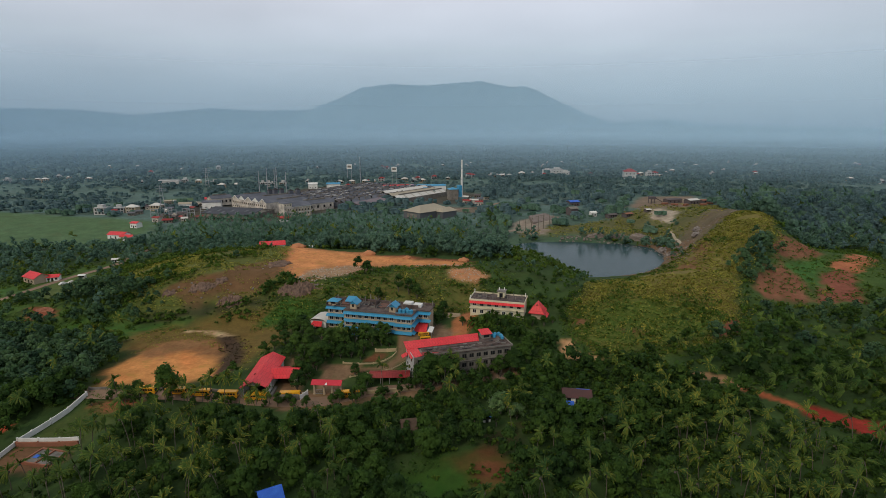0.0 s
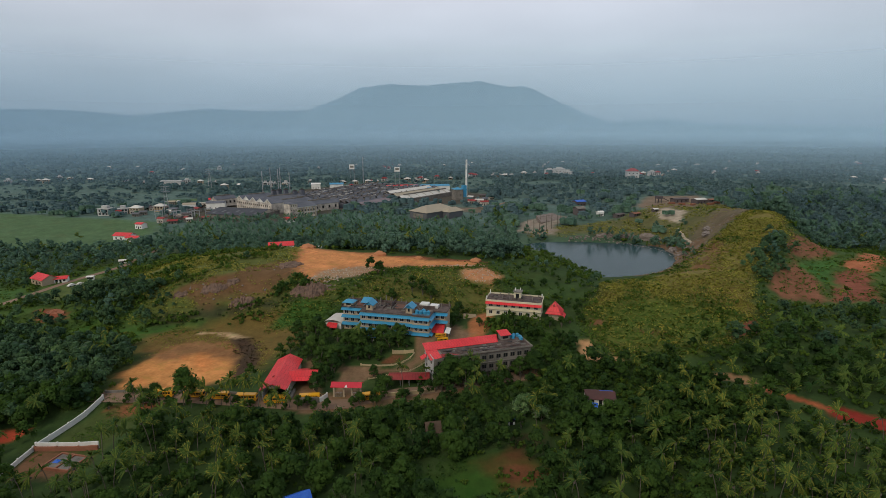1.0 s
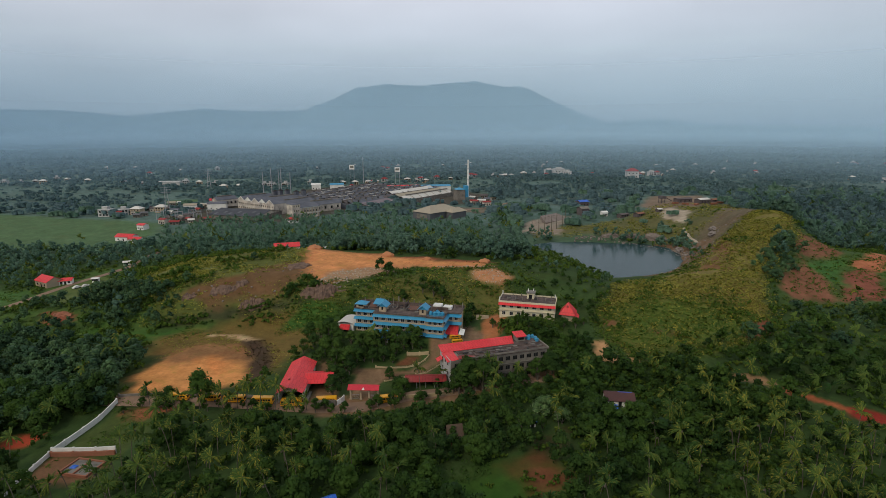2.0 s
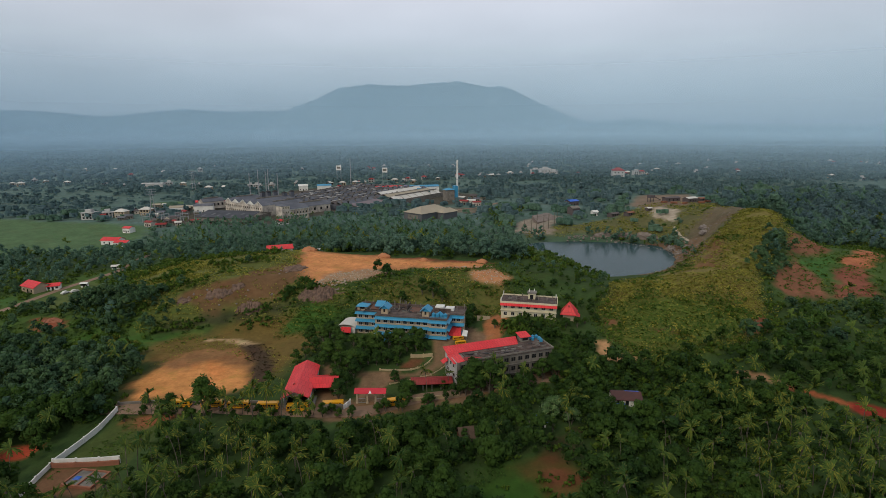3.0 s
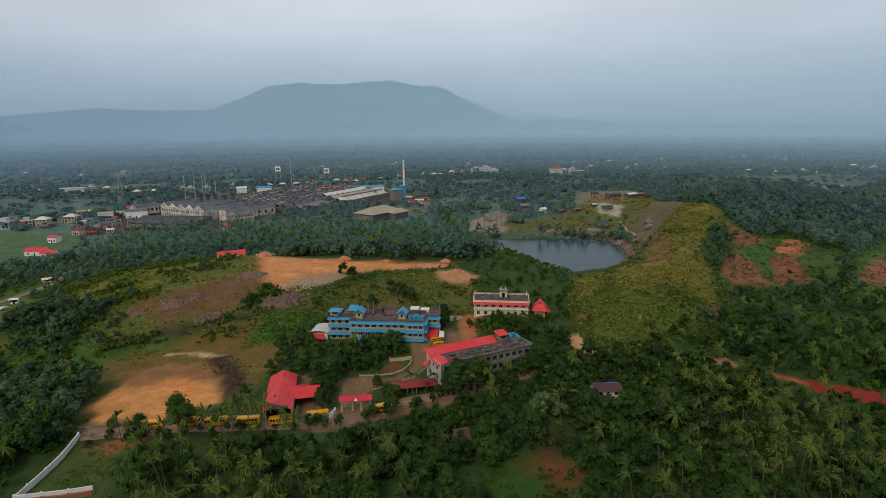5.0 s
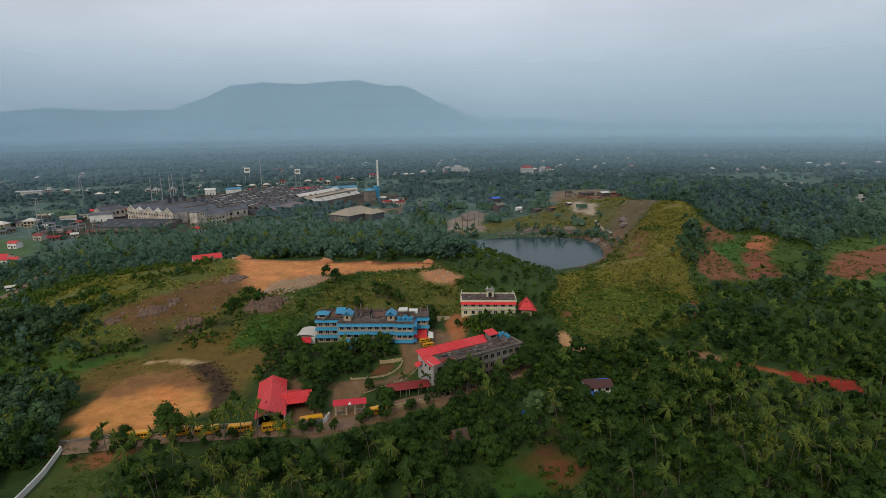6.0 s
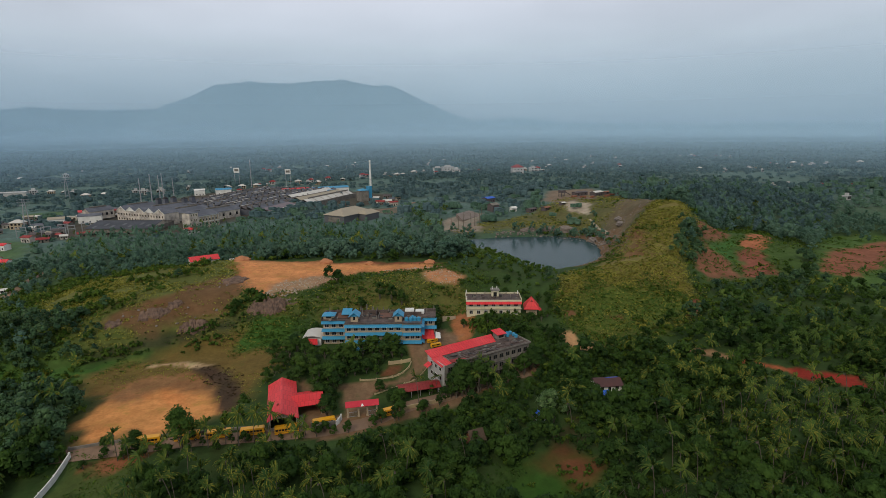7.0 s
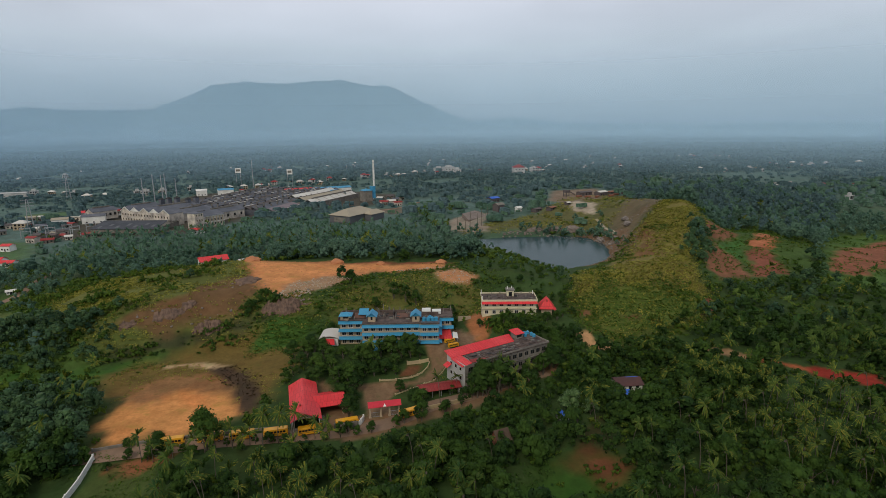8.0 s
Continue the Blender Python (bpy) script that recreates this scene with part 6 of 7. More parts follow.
def low_wall(name, line, h, t, mat, label, cap=None):
    """A boundary wall of straight panels that follows the ground."""
    w = thing(name, 0, 0, 0, 0, label, "wall")
    for (ax, ay), (bx, by) in zip(line, line[1:]):
        d = Vector((bx - ax, by - ay, 0)).normalized()
        s = Vector((-d.y, d.x, 0)) * t / 2
        za, zb = ground_z(ax, ay), ground_z(bx, by)
        lo = min(za, zb) - 0.8
        pa, pb = Vector((ax, ay, 0)), Vector((bx, by, 0)) + d * 0.02
        v = [(*(p + k).to_2d(), z) for p, top in ((pa, za + h), (pb, zb + h)) for k in (s, -s) for z in (lo, top)]
        part("panel", (v, [(0, 1, 5, 4), (2, 6, 7, 3), (1, 3, 7, 5), (0, 2, 3, 1), (4, 5, 7, 6), (0, 4, 6, 2)]), mat, w)
        part("post", box(ax - 0.22, ax + 0.22, ay - 0.22, ay + 0.22, za - 0.8, za + h + 0.2), cap or mat, w)
    return w


low_wall("ramp_wall", [(-36.5, 184.7), (-31, 184.1), (-25.5, 184.4), (-23.2, 185.2), (-21.2, 186.3), (-18.8, 188.6), (-17.4, 191)], 0.5, 0.25, OCHRE, "low cream parapet curving along the ramp")
low_wall("ramp_wall", [(-32.6, 176.0), (-26.8, 178.2), (-22, 180.0), (-18.4, 181.2), (-14.6, 184.8), (-12, 188), (-10.4, 192)], 0.35, 0.22, OCHRE, "low cream parapet curving along the ramp")
low_wall("ramp_wall", [(-25.5, 191.4), (-21, 191.2), (-17.6, 191.5)], 1.2, 0.3, OCHRE, "cream retaining wall above the ramp")
low_wall("boundary_wall", [(-25, 164.0), (-19.5, 164.6), (-14, 165.3), (-9.5, 166.6)], 1.3, 0.3, OCHRE, "cream boundary wall beside the lane")
low_wall("boundary_wall", [(-53.2, 160.3), (-49.8, 160.0), (-46.4, 160.3)], 2.0, 0.3, GREYWALL, "weathered brown boundary wall beside the lane")
low_wall("boundary_wall", [(-44.5, 163.6), (-45.4, 161.6), (-46.2, 160.5)], 1.7, 0.3, WHITE, "curved white boundary wall beside the gate")
low_wall("boundary_wall", [(-118, 166.6), (-110, 167.0), (-100, 166.8), (-90, 166.2), (-80, 165.6), (-70, 164.8)], 0.9, 0.3, GREYWALL, "low grey wall along the playground edge")
low_wall("plot_wall", [(-116.6, 162.8), (-117.4, 155), (-118.2, 148.5), (-119.2, 142), (-120, 137.5)], 1.7, 0.3, WHITE, "whitewashed plot wall along a cut bank")
low_wall("plot_wall", [(-119.6, 137.2), (-113.5, 137.0), (-107.5, 136.9), (-102, 136.8)], 2.2, 0.3, WHITE, "whitewashed plot wall over a laterite bank")
low_wall("laterite_wall", [(-119.6, 136.7), (-113.5, 136.5), (-107.5, 136.4), (-102, 136.3)], 1.25, 0.5, EARTH_WALL, "bare laterite retaining wall under a white wall")
low_wall("plot_wall", [(-120.2, 136.8), (-120.0, 131), (-119.6, 125), (-119.4, 119), (-119.8, 113)], 1.3, 0.3, WHITE, "low whitewashed plot wall")
found = thing("foundation", -107.3, 130.6, ground_z(-107.3, 130.6), -12, "unfinished laterite foundation with a rough grey slab", "foundation")
part("plinth", merge([box(-4.3, 4.3, -3.4, -3.0, -1, 0.7), box(-4.3, 4.3, 3.0, 3.4, -1, 0.7), box(-4.3, -3.9, -3.0, 3.0, -1, 0.7), box(3.9, 4.3, -3.0, 3.0, -1, 0.7), box(-0.2, 0.2, -3.0, 3.0, -1, 0.7)]), EARTH_WALL, found)
part("slab", box(-3.9, 3.9, -3.0, 3.0, -1, 0.35), GREYWALL, found, "rough grey slab")
v_, f_ = [], []
for i in range(7):
    for j in range(6):
        v_.append((-3.3 + i * 0.3, -0.9 + j * 0.3, 0.38 + 0.55 * max(0, math.sin(i * 0.5) * math.sin(j * 0.6)) + 0.12 * noise.noise((i * 0.9, j * 0.9, 3.0))))
part("tarp", (v_, [(i * 6 + j, i * 6 + 6 + j, i * 6 + 7 + j, i * 6 + j + 1) for i in range(6) for j in range(5)]), TARP, found, "crumpled blue tarpaulin")


# ---- buses ----
def bus(x, y, turn, label, group="yellow school buses", size=0.82):
    z = ground_z(x, y) + 0.12
    b = thing("school_bus", x, y, z, turn, label, "bus", group)
    b.matrix_world = pose(x, y, z, 0, 0, turn) @ Matrix.Scale(size, 4)
    L, W = 4.1, 1.15
    prof = [(-L, 0.5), (-L, 2.55), (-L + 0.25, 2.9), (L - 0.35, 2.9), (L - 0.05, 2.5), (L, 1.4), (L, 0.5)]
    v = [(px, s * (W - (0.12 if pz > 2.7 else 0)), pz) for s in (-1, 1) for px, pz in prof]
    k = len(prof)
    f = [tuple(range(k)), tuple(range(2 * k - 1, k - 1, -1))] + [((i + 1) % k, i, i + k, (i + 1) % k + k) for i in range(k)]
    body = part("body", (v, f), YELLOW, b, "yellow painted body")
    for s in (-1, 1):
        part("stripe", box(-L + 0.05, L - 0.05, s * (W + 0.012) - 0.008, s * (W + 0.012) + 0.008, 1.15, 1.28), BLACK, body)
        for i in range(7):
            part("window", box(-L + 0.35 + i * 1.02, -L + 1.2 + i * 1.02, s * (W + 0.012) - 0.01, s * (W + 0.012) + 0.01, 1.6, 2.35), GLASS, body)
        for wx in (-L + 1.6, L - 1.3):
            v, f = cyl(0, 0, -0.14, 0.14, 0.48, sides=14)
            wheel = part("wheel", ([(wx + p[0], s * (W - 0.12) + p[2], 0.48 + p[1]) for p in v], f), BLACK, b)
            v, f = cyl(0, 0, -0.155, 0.155, 0.24, sides=10)
            part("rim", ([(wx + p[0], s * (W - 0.12) + p[2], 0.48 + p[1]) for p in v], f), METAL, wheel)
    part("windscreen", box(L - 0.06, L + 0.03, -W + 0.15, W - 0.15, 1.5, 2.45), GLASS, body)
    for s in (-0.8, 0.8):
        part("headlight", box(L - 0.02, L + 0.04, s - 0.14, s + 0.14, 0.8, 1.0), METAL, body)
    part("bumper", box(L, L + 0.12, -W, W, 0.45, 0.65), BLACK, b)
    return b


for x, y, turn in ((-97.5, 163.8, -2), (-87.2, 162.9, -3), (-78.8, 161.9, -3), (-69.6, 161.1, -2), (-60.2, 160.0, 2), (-49.6, 161.4, 4)):
    bus(x, y, turn, "yellow school bus parked along the lane")
bus(-30.4, 162.0, 13, "yellow school bus standing beside the gate")
bus(-7.6, 199.6, 12, "small yellow school van parked in the school yard", "yellow school vans", 0.5)
bus(-6.8, 197.2, 12, "small yellow school van parked in the school yard", "yellow school vans", 0.5)


# ---- huts and houses ----
def hut(x, y, w, d, h, rise, turn, wall, roof, label, name="house", category="house", group="", along="x"):
    z = ground_z(x, y)
    b = thing(name, x, y, z, turn, label, category, group)
    part("wall", merge([box(-w / 2, w / 2, -d / 2, d / 2, -1.2, h), gable_ends(-w / 2 + 0.15, w / 2 - 0.15, -d / 2 + 0.15, d / 2 - 0.15, h, rise * 0.92, along)]), wall, b)
    part("roof", gable(-w / 2, w / 2, -d / 2, d / 2, h, rise, along), roof, b)
    part("door", box(-0.5, 0.5, -d / 2 - 0.05, -d / 2 + 0.02, 0, 2.0), GLASS, b)
    for u in (-w * 0.3, w * 0.3):
        part("window", box(u - 0.6, u + 0.6, -d / 2 - 0.04, -d / 2 + 0.02, 0.9, 2.0), GLASS, b)
    return b


hut(43.0, 160.5, 8.5, 6, 2.2, 1.4, -8, WHITE, surface("maroon-brown sheet", (0.085, 0.032, 0.028), (0.05, 0.026, 0.024), 0.8, 0.3, 1.5), "low hut with a dark sheet roof and blue tarpaulin")
tp = thing("tarpaulin", 45.2, 160.6, ground_z(45.2, 160.6) + 3.62, -8, "blue tarpaulin spread over a hut roof", "tarpaulin")
part("sheet", merge([solid([(-2.3, -1.5, -0.68), (1.9, -1.5, -0.68), (1.9, 0, 0.02), (-2.3, 0, 0.02)], 0.05), solid([(-2.3, 0, 0.02), (1.9, 0, 0.02), (1.9, 1.2, -0.54), (-2.3, 1.2, -0.54)], 0.05)]), TARP, tp)
lean = thing("lean_to", 39.6, 154.6, ground_z(39.6, 154.6), -8, "low shelter under a blue tarpaulin beside the hut", "shelter")
part("sheet", solid([(-1.3, -1.1, 1.3), (1.3, -1.1, 1.3), (1.3, 1.1, 2.0), (-1.3, 1.1, 2.0)], 0.05), TARP, lean)
for u_, v_, h_ in ((-1.2, -1, 1.33), (1.2, -1, 1.33), (-1.2, 1, 1.96), (1.2, 1, 1.96)):
    part("post", box(u_ - 0.06, u_ + 0.06, v_ - 0.06, v_ + 0.06, -0.5, h_), BARK, lean)
hut(-9.8, 139.4, 3.6, 5.0, 2.0, 2.9, 10, EARTH_WALL, surface("old brown thatch", (0.075, 0.048, 0.032), (0.13, 0.09, 0.06), 0.95), "old brown steep-roofed hut among the trees")
hut(12.6, 146.5, 2.2, 3.0, 1.5, 1.1, 15, WHITE, TARP, "small hut under a blue tarpaulin roof", along="y")
hut(-39.8, 109.5, 4.6, 4.6, 2.6, 1.8, 30, WHITE, TARP, "small hut under a blue tarpaulin roof")
hut(-227, 292, 12, 8, 3.2, 2.4, -30, TAN, RED, "village house with a bright red sheet roof")
hut(-219, 294, 6, 5, 2.4, 1.2, 20, WHITE, RED, "small outhouse with a red roof", "outhouse", "outhouse")
hut(-110, 342, 15, 9, 4.2, 2.0, 18, WHITE, RED, "white house with a bright red sheet roof")
hut(-92, 352, 10, 8, 2.6, 0.5, 10, GREYWALL, PALE_SHEET, "half-built grey house frame")
hut(-204, 296, 3, 2.5, 2.2, 0.4, 10, WHITE, WHITE, "small white shed beside the village lane", "shed", "shed")
hut(-210, 338, 4, 3, 1.8, 0.8, 20, WHITE, PALE_SHEET, "low white shed among the village trees", "shed", "shed")
hut(-243, 410, 10, 6, 3.0, 1.4, -10, WHITE, RED, "white house wing with a red roof by the paddy field")
hut(-254, 417, 14, 8, 3.2, 2.0, -10, WHITE, RED, "white house with a bright red hipped roof by the paddy field")
hut(-262, 456, 7, 6, 4.0, 1.2, -18, WHITE, RED, "small white house with red roof by the paddy field")


def car(x, y, turn, mat, label):
    c_ = thing("car", x, y, ground_z(x, y) + 0.1, turn, label, "car")
    prof = [(-2, 0.3), (-2.05, 0.85), (-1.3, 1.0), (-0.8, 1.45), (0.7, 1.45), (1.2, 0.95), (2, 0.8), (2.05, 0.3)]
    v = [(px, s * 0.8, pz) for s in (-1, 1) for px, pz in prof]
    part("body", (v, [tuple(range(8)), tuple(range(15, 7, -1))] + [((i + 1) % 8, i, i + 8, (i + 1) % 8 + 8) for i in range(8)]), mat, c_)
    for wx in (-1.3, 1.3):
        for s in (-0.75, 0.75):
            v, f = cyl(0, 0, -0.1, 0.1, 0.32, sides=10)
            part("wheel", ([(wx + p[0], s + p[2], 0.32 + p[1]) for p in v], f), BLACK, c_)
    return c_


bank = thing("cut_bank", -183.5, 237.5, ground_z(-183.5, 237.5), -4, "raw red earth bank cut into the wooded slope", "bank")
v_, f_ = [], []
for i in range(25):
    for j in range(7):
        a, b = i / 24 * 2 - 1, j / 6
        v_.append((a * 4.2, b * 1.6 + 0.5 * noise.noise((a * 4, b * 3, 2.0)) - a * a * 1.2, -0.6 + b * 2.7 * (1 - 0.35 * a * a) + 0.3 * noise.noise((a * 6, b, 5.0))))
part("face", (v_, [(i * 7 + j, i * 7 + 7 + j, i * 7 + 8 + j, i * 7 + j + 1) for i in range(24) for j in range(6)]), EARTH_WALL, bank)
car(-206, 282.5, 70, WHITE, "white car parked beside the village lane")
car(-202.5, 284.5, 60, PALE_SHEET, "small grey car parked beside the village lane")

# ---- the factory on the plain ----
for x0, x1, y0, y1, k in ((-330, -250, 500, 600, 26), (-258, -190, 575, 660, 18), (-262, -222, 474, 510, 10), (20, 60, 560, 640, 8)):
    for i in range(k):
        w = rng.uniform(4, 9)
        roof_ = (RUSTY, ASBESTOS, PALE_SHEET, TAN_SHEET, DULL_RED, SLATE)[int(rng.integers(0, 6))]
        hut(rng.uniform(x0, x1), rng.uniform(y0, y1), w, w * 0.7, rng.uniform(2.4, 4), 1.2, rng.uniform(-40, 40), FACADE if i % 2 else GREYWALL, roof_, "small works building with a weathered roof", "works_hut", "house", "works huts")
FB = 4.0
works = thing("factory_front_block", -140, 484, FB, 44, "cream factory block with a tower and dark roof", "factory")
part("wall", box(4, 24, 0, 20, -1, 9), FACADE, works)
part("tower", box(-4, 4, -1, 9, -1, 12.5), FACADE, works, "square cream tower")
part("tower_roof", hip(-4, 4, -1, 9, 12.5, 1.2, 0.5), ASBESTOS, works)
part("roof", gable(4, 24, 0, 20, 9, 3, "x", 0.6), ASBESTOS, works, "sooty dark sheet roof")
part("gable", gable_ends(4.2, 23.8, 0.2, 19.8, 9, 2.7), FACADE, works)
part("cornice", merge([box(3.9, 24.1, -0.4, -0.004, 8.4, 8.9), box(3.9, 24.1, -0.35, -0.004, 3.6, 3.9)]), WHITE, works)
for k in range(6):
    window(works, 6 + k * 3, 4.6, 1.1, 1.7, -0.06, FACADE)
    window(works, 6 + k * 3, 1.2, 1.1, 1.7, -0.06, FACADE)
    part("pier", box(7.2 + k * 3, 7.8 + k * 3, -0.3, -0.004, -1, 9), TAN, works)
for z in (2, 6, 10):
    for x in (-2.2, 0, 2.2):
        window(works, x, z, 0.9, 1.4, -1.06, CREAM)
annex = thing("factory_office", -163, 486, FB, -34, "two-storey cream factory office with dark gabled roofs", "factory")
annex.matrix_world = pose(-214, 547, FB, 0, 0, -40)
part("wall", box(0, 62, 0, 14, -1, 9.5), FACADE, annex)
for k in range(5):
    part("roof", gable(k * 12.4, k * 12.4 + 12.4, 0, 14, 9.5, 3.6, "y", 0.3), ASBESTOS, annex)
    part("gable", gable_ends(k * 12.4 + 0.2, k * 12.4 + 12.2, 0.1, 13.9, 9.5, 3.4, "y"), WHITE if k % 2 else FACADE, annex)
    part("bargeboard", merge([solid([(k * 12.4, -0.4, 9.5), (k * 12.4 + 6.2, -0.4, 13.2), (k * 12.4 + 6.2, -0.15, 13.2), (k * 12.4, -0.15, 9.5)], 0.5), solid([(k * 12.4 + 6.2, -0.4, 13.2), (k * 12.4 + 12.4, -0.4, 9.5), (k * 12.4 + 12.4, -0.15, 9.5), (k * 12.4 + 6.2, -0.15, 13.2)], 0.5)]), WHITE, annex)
for k in range(17):
    for z in (1.5, 5.6):
        window(annex, 2.6 + k * 3.55, z, 1.2, 1.7, -0.06, TAN)
low = thing("factory_shed", -191, 503, FB, -16, "long low factory shed under a sooty black roof", "factory")
part("wall", box(-26, 26, -19, 18, -1, 2.6), GREYWALL, low)
part("roof", gable(-26, 26, -19, 18, 2.6, 3.4, "x", 0.8), surface("black tarred roof sheet", (0.035, 0.04, 0.05), (0.075, 0.08, 0.095), 0.85, 0.1, 0.7), low)
part("gable", gable_ends(-25.8, 25.8, -18.8, 17.8, 2.6, 3.1), FACADE, low)
part("ridge", box(-26, 26, -0.9, -0.1, 6.0, 6.35), SLATE, low)
for k in range(7):
    part("patch", solid([(-22 + k * 7, -18 + (k * 5) % 9, 2.75 + 0.184 * (1 + (k * 5) % 9)), (-19.5 + k * 7, -18 + (k * 5) % 9, 2.75 + 0.184 * (1 + (k * 5) % 9)), (-19.5 + k * 7, -13 + (k * 5) % 9, 3.67 + 0.184 * (1 + (k * 5) % 9)), (-22 + k * 7, -13 + (k * 5) % 9, 3.67 + 0.184 * (1 + (k * 5) % 9))], 0.05), SLATE, low)
hut(-140, 470, 10, 7, 3, 1.6, 40, WHITE, RED, "white gatehouse with a red roof beside the factory", "gatehouse", "house")

mill = thing("factory_weaving_hall", -100, 645, FB, 62, "vast factory hall of sooty sawtooth roofs", "factory")
part("wall", box(-88, 88, -55, 50, -1, 4.4), ASBESTOS, mill)
for k in range(15):
    y0 = -55 + k * 7
    tooth = part("roof", solid([(-88, y0, 4.6), (88, y0, 4.6), (88, y0 + 6.2, 7.6), (-88, y0 + 6.2, 7.6)], 0.2), (ASBESTOS, SLATE, RUSTY, ASBESTOS)[k % 4], mill)
    part("skylight", box(-88, 88, y0 + 6.2, y0 + 6.35, 4.6, 7.5), GREYWALL, tooth, "dusty skylight band")
    at = -88.0
    while at < 84:
        wide_ = min(rng.uniform(5, 22), 88 - at)
        kind_ = rng.random()
        if kind_ < 0.55:
            part("ridge", box(at, at + wide_ - 0.6, y0 + 5.6, y0 + 6.5, 7.6, 7.95), PALE_SHEET if kind_ < 0.16 else GREYWALL if kind_ < 0.36 else SLATE, tooth)
        if kind_ > 0.7:
            lo_, hi_ = rng.uniform(0.1, 0.3), rng.uniform(0.6, 0.95)
            part("patch", solid([(at, y0 + 6.2 * lo_, 4.65 + 3 * lo_), (at + wide_ * 0.6, y0 + 6.2 * lo_, 4.65 + 3 * lo_), (at + wide_ * 0.6, y0 + 6.2 * hi_, 4.65 + 3 * hi_), (at, y0 + 6.2 * hi_, 4.65 + 3 * hi_)], 0.06), (RUSTY, SLATE, ASBESTOS)[int(kind_ * 100) % 3], tooth)
        at += wide_
    for j in range(14):
        u_ = -84 + j * 12.4 + rng.uniform(-2, 2)
        part("cowl", merge([box(u_, u_ + 1.2, y0 + 3, y0 + 4.0, 6.0, 7.9), box(u_ - 0.2, u_ + 1.4, y0 + 2.8, y0 + 4.2, 7.9, 8.1)]), GREYWALL if (j + k) % 3 else BLACK, tooth)
lean = thing("factory_shed", -72, 560, FB, 62, "long lean-to with a faded mauve sheet roof", "factory")
part("wall", box(-24, 26, 0, 9, -1, 3.6), GREYWALL, lean)
part("roof", solid([(-24.4, -0.5, 3.7), (26.4, -0.5, 3.7), (26.4, 9.4, 5.6), (-24.4, 9.4, 5.6)], 0.15), surface("faded mauve sheet", (0.20, 0.165, 0.18), (0.13, 0.11, 0.12), 0.85, 0.1, 0.8), lean)
part("gutter", box(-24.4, 26.4, -1.0, -0.5, 3.4, 3.8), PALE_SHEET, lean)
for x, y, w, d, t_ in ((-158, 545, 40, 18, 50), (-178, 575, 46, 16, 50), (-128, 535, 36, 14, 44), (-208, 590, 30, 14, 50), (-238, 575, 22, 12, 45), (-190, 535, 24, 10, -40)):
    s_ = thing("factory_shed", x, y, FB, t_, "factory shed under a sooty gabled roof", "factory", "sooty factory sheds")
    part("wall", box(-w / 2, w / 2, -d / 2, d / 2, -1, 6.5), FACADE, s_)
    part("roof", gable(-w / 2, w / 2, -d / 2, d / 2, 6.5, 3.2, "x", 0.4), ASBESTOS, s_)
    part("gable", gable_ends(-w / 2 + 0.2, w / 2 - 0.2, -d / 2 + 0.2, d / 2 - 0.2, 6.5, 2.9), FACADE, s_)
    part("ridge_vent", box(-w / 3, w / 3, -0.8, 0.8, 9.4, 10.5), GREYWALL, s_)
    for k in range(5):
        part("window", box(-w / 2 + w * (k + 0.5) / 5 - 1, -w / 2 + w * (k + 0.5) / 5 + 1, -d / 2 - 0.06, -d / 2 + 0.02, 2, 4.5), GLASS, s_)
pale = thing("factory_warehouse", -38, 628, FB - 3.2, 55, "factory warehouse under three pale ribbed roofs", "factory")
part("wall", box(-48, 44, -24, 24, -1, 8), GREYWALL, pale)
for k in range(3):
    y0 = -24 + 16 * k
    rf = part("roof", gable(-48 + 9 * k, 40 + 5 * k, y0 + 1.6, y0 + 14.4, 8.0 + 0.8 * k, 3.4, "x", 0.2), PALE_SHEET if k % 2 == 0 else TAN_SHEET, pale, "pale ribbed roof sheets")
    part("gutter", box(-48, 44, y0 + 14.6, y0 + 17.4, 8.0, 8.2), ASBESTOS, rf)
    part("ridge_vent", box(-40 + 6 * k, 40, y0 + 7.4, y0 + 8.6, 11.4, 12.4), GREYWALL, rf)
    for j in range(6):
        part("rib", solid([(-34 + 13 * j, y0, 8.2), (-33.2 + 13 * j, y0, 8.2), (-33.2 + 13 * j, y0 + 8, 11.8), (-34 + 13 * j, y0 + 8, 11.8)], 0.1), TAN_SHEET, rf)
tan = thing("tan_warehouse", -18, 489, FB, 45, "warehouse with a sand-coloured hipped roof and grey-blue end", "warehouse")
part("wall", merge([box(-14, 24, -11, 11, -1, 5.5)]), SLATE, tan)
part("roof", hip(-14, 24, -11, 11, 5.6, 5.0, 0.8), TAN_SHEET, tan)
part("end_door", box(-14.1, -14.004, -6.5, 6.5, 0, 4.0), GREYWALL, tan, "grey-blue sheeted end")
part("wing", box(6, 24, -19, -11.2, -1, 5.0), SLATE, tan)
part("wing_roof", hip(6, 24, -19, -9, 5.1, 3.2, 0.8), TAN_SHEET, tan, "sand-coloured wing roof")
part("tank_room", box(8, 11, 12, 15, -1, 7), WHITE, tan)
for x, y, h in ((-184, 593, 9), (-176, 590, 10), (-166, 589, 8), (-160, 596, 9), (-192, 600, 7)):
    d_ = thing("dust_tower", x, y, FB, 50, "soot-stained dark dust tower among the factory roofs", "tower", "dust towers")
    part("casing", box(-2.2, 2.2, -1.8, 1.8, -1, 7 + h * 0.7), ASBESTOS, d_)
    part("hood", hip(-2.2, 2.2, -1.8, 1.8, 7 + h * 0.7, 1.6, 0.3), BLACK, d_)
    part("pipe", cyl(2.9, 0, 4, 7 + h * 0.6, 0.5), METAL, d_)
chim = thing("factory_chimney", 21.6, 624, 2, 0, "tall slim white factory chimney", "chimney")
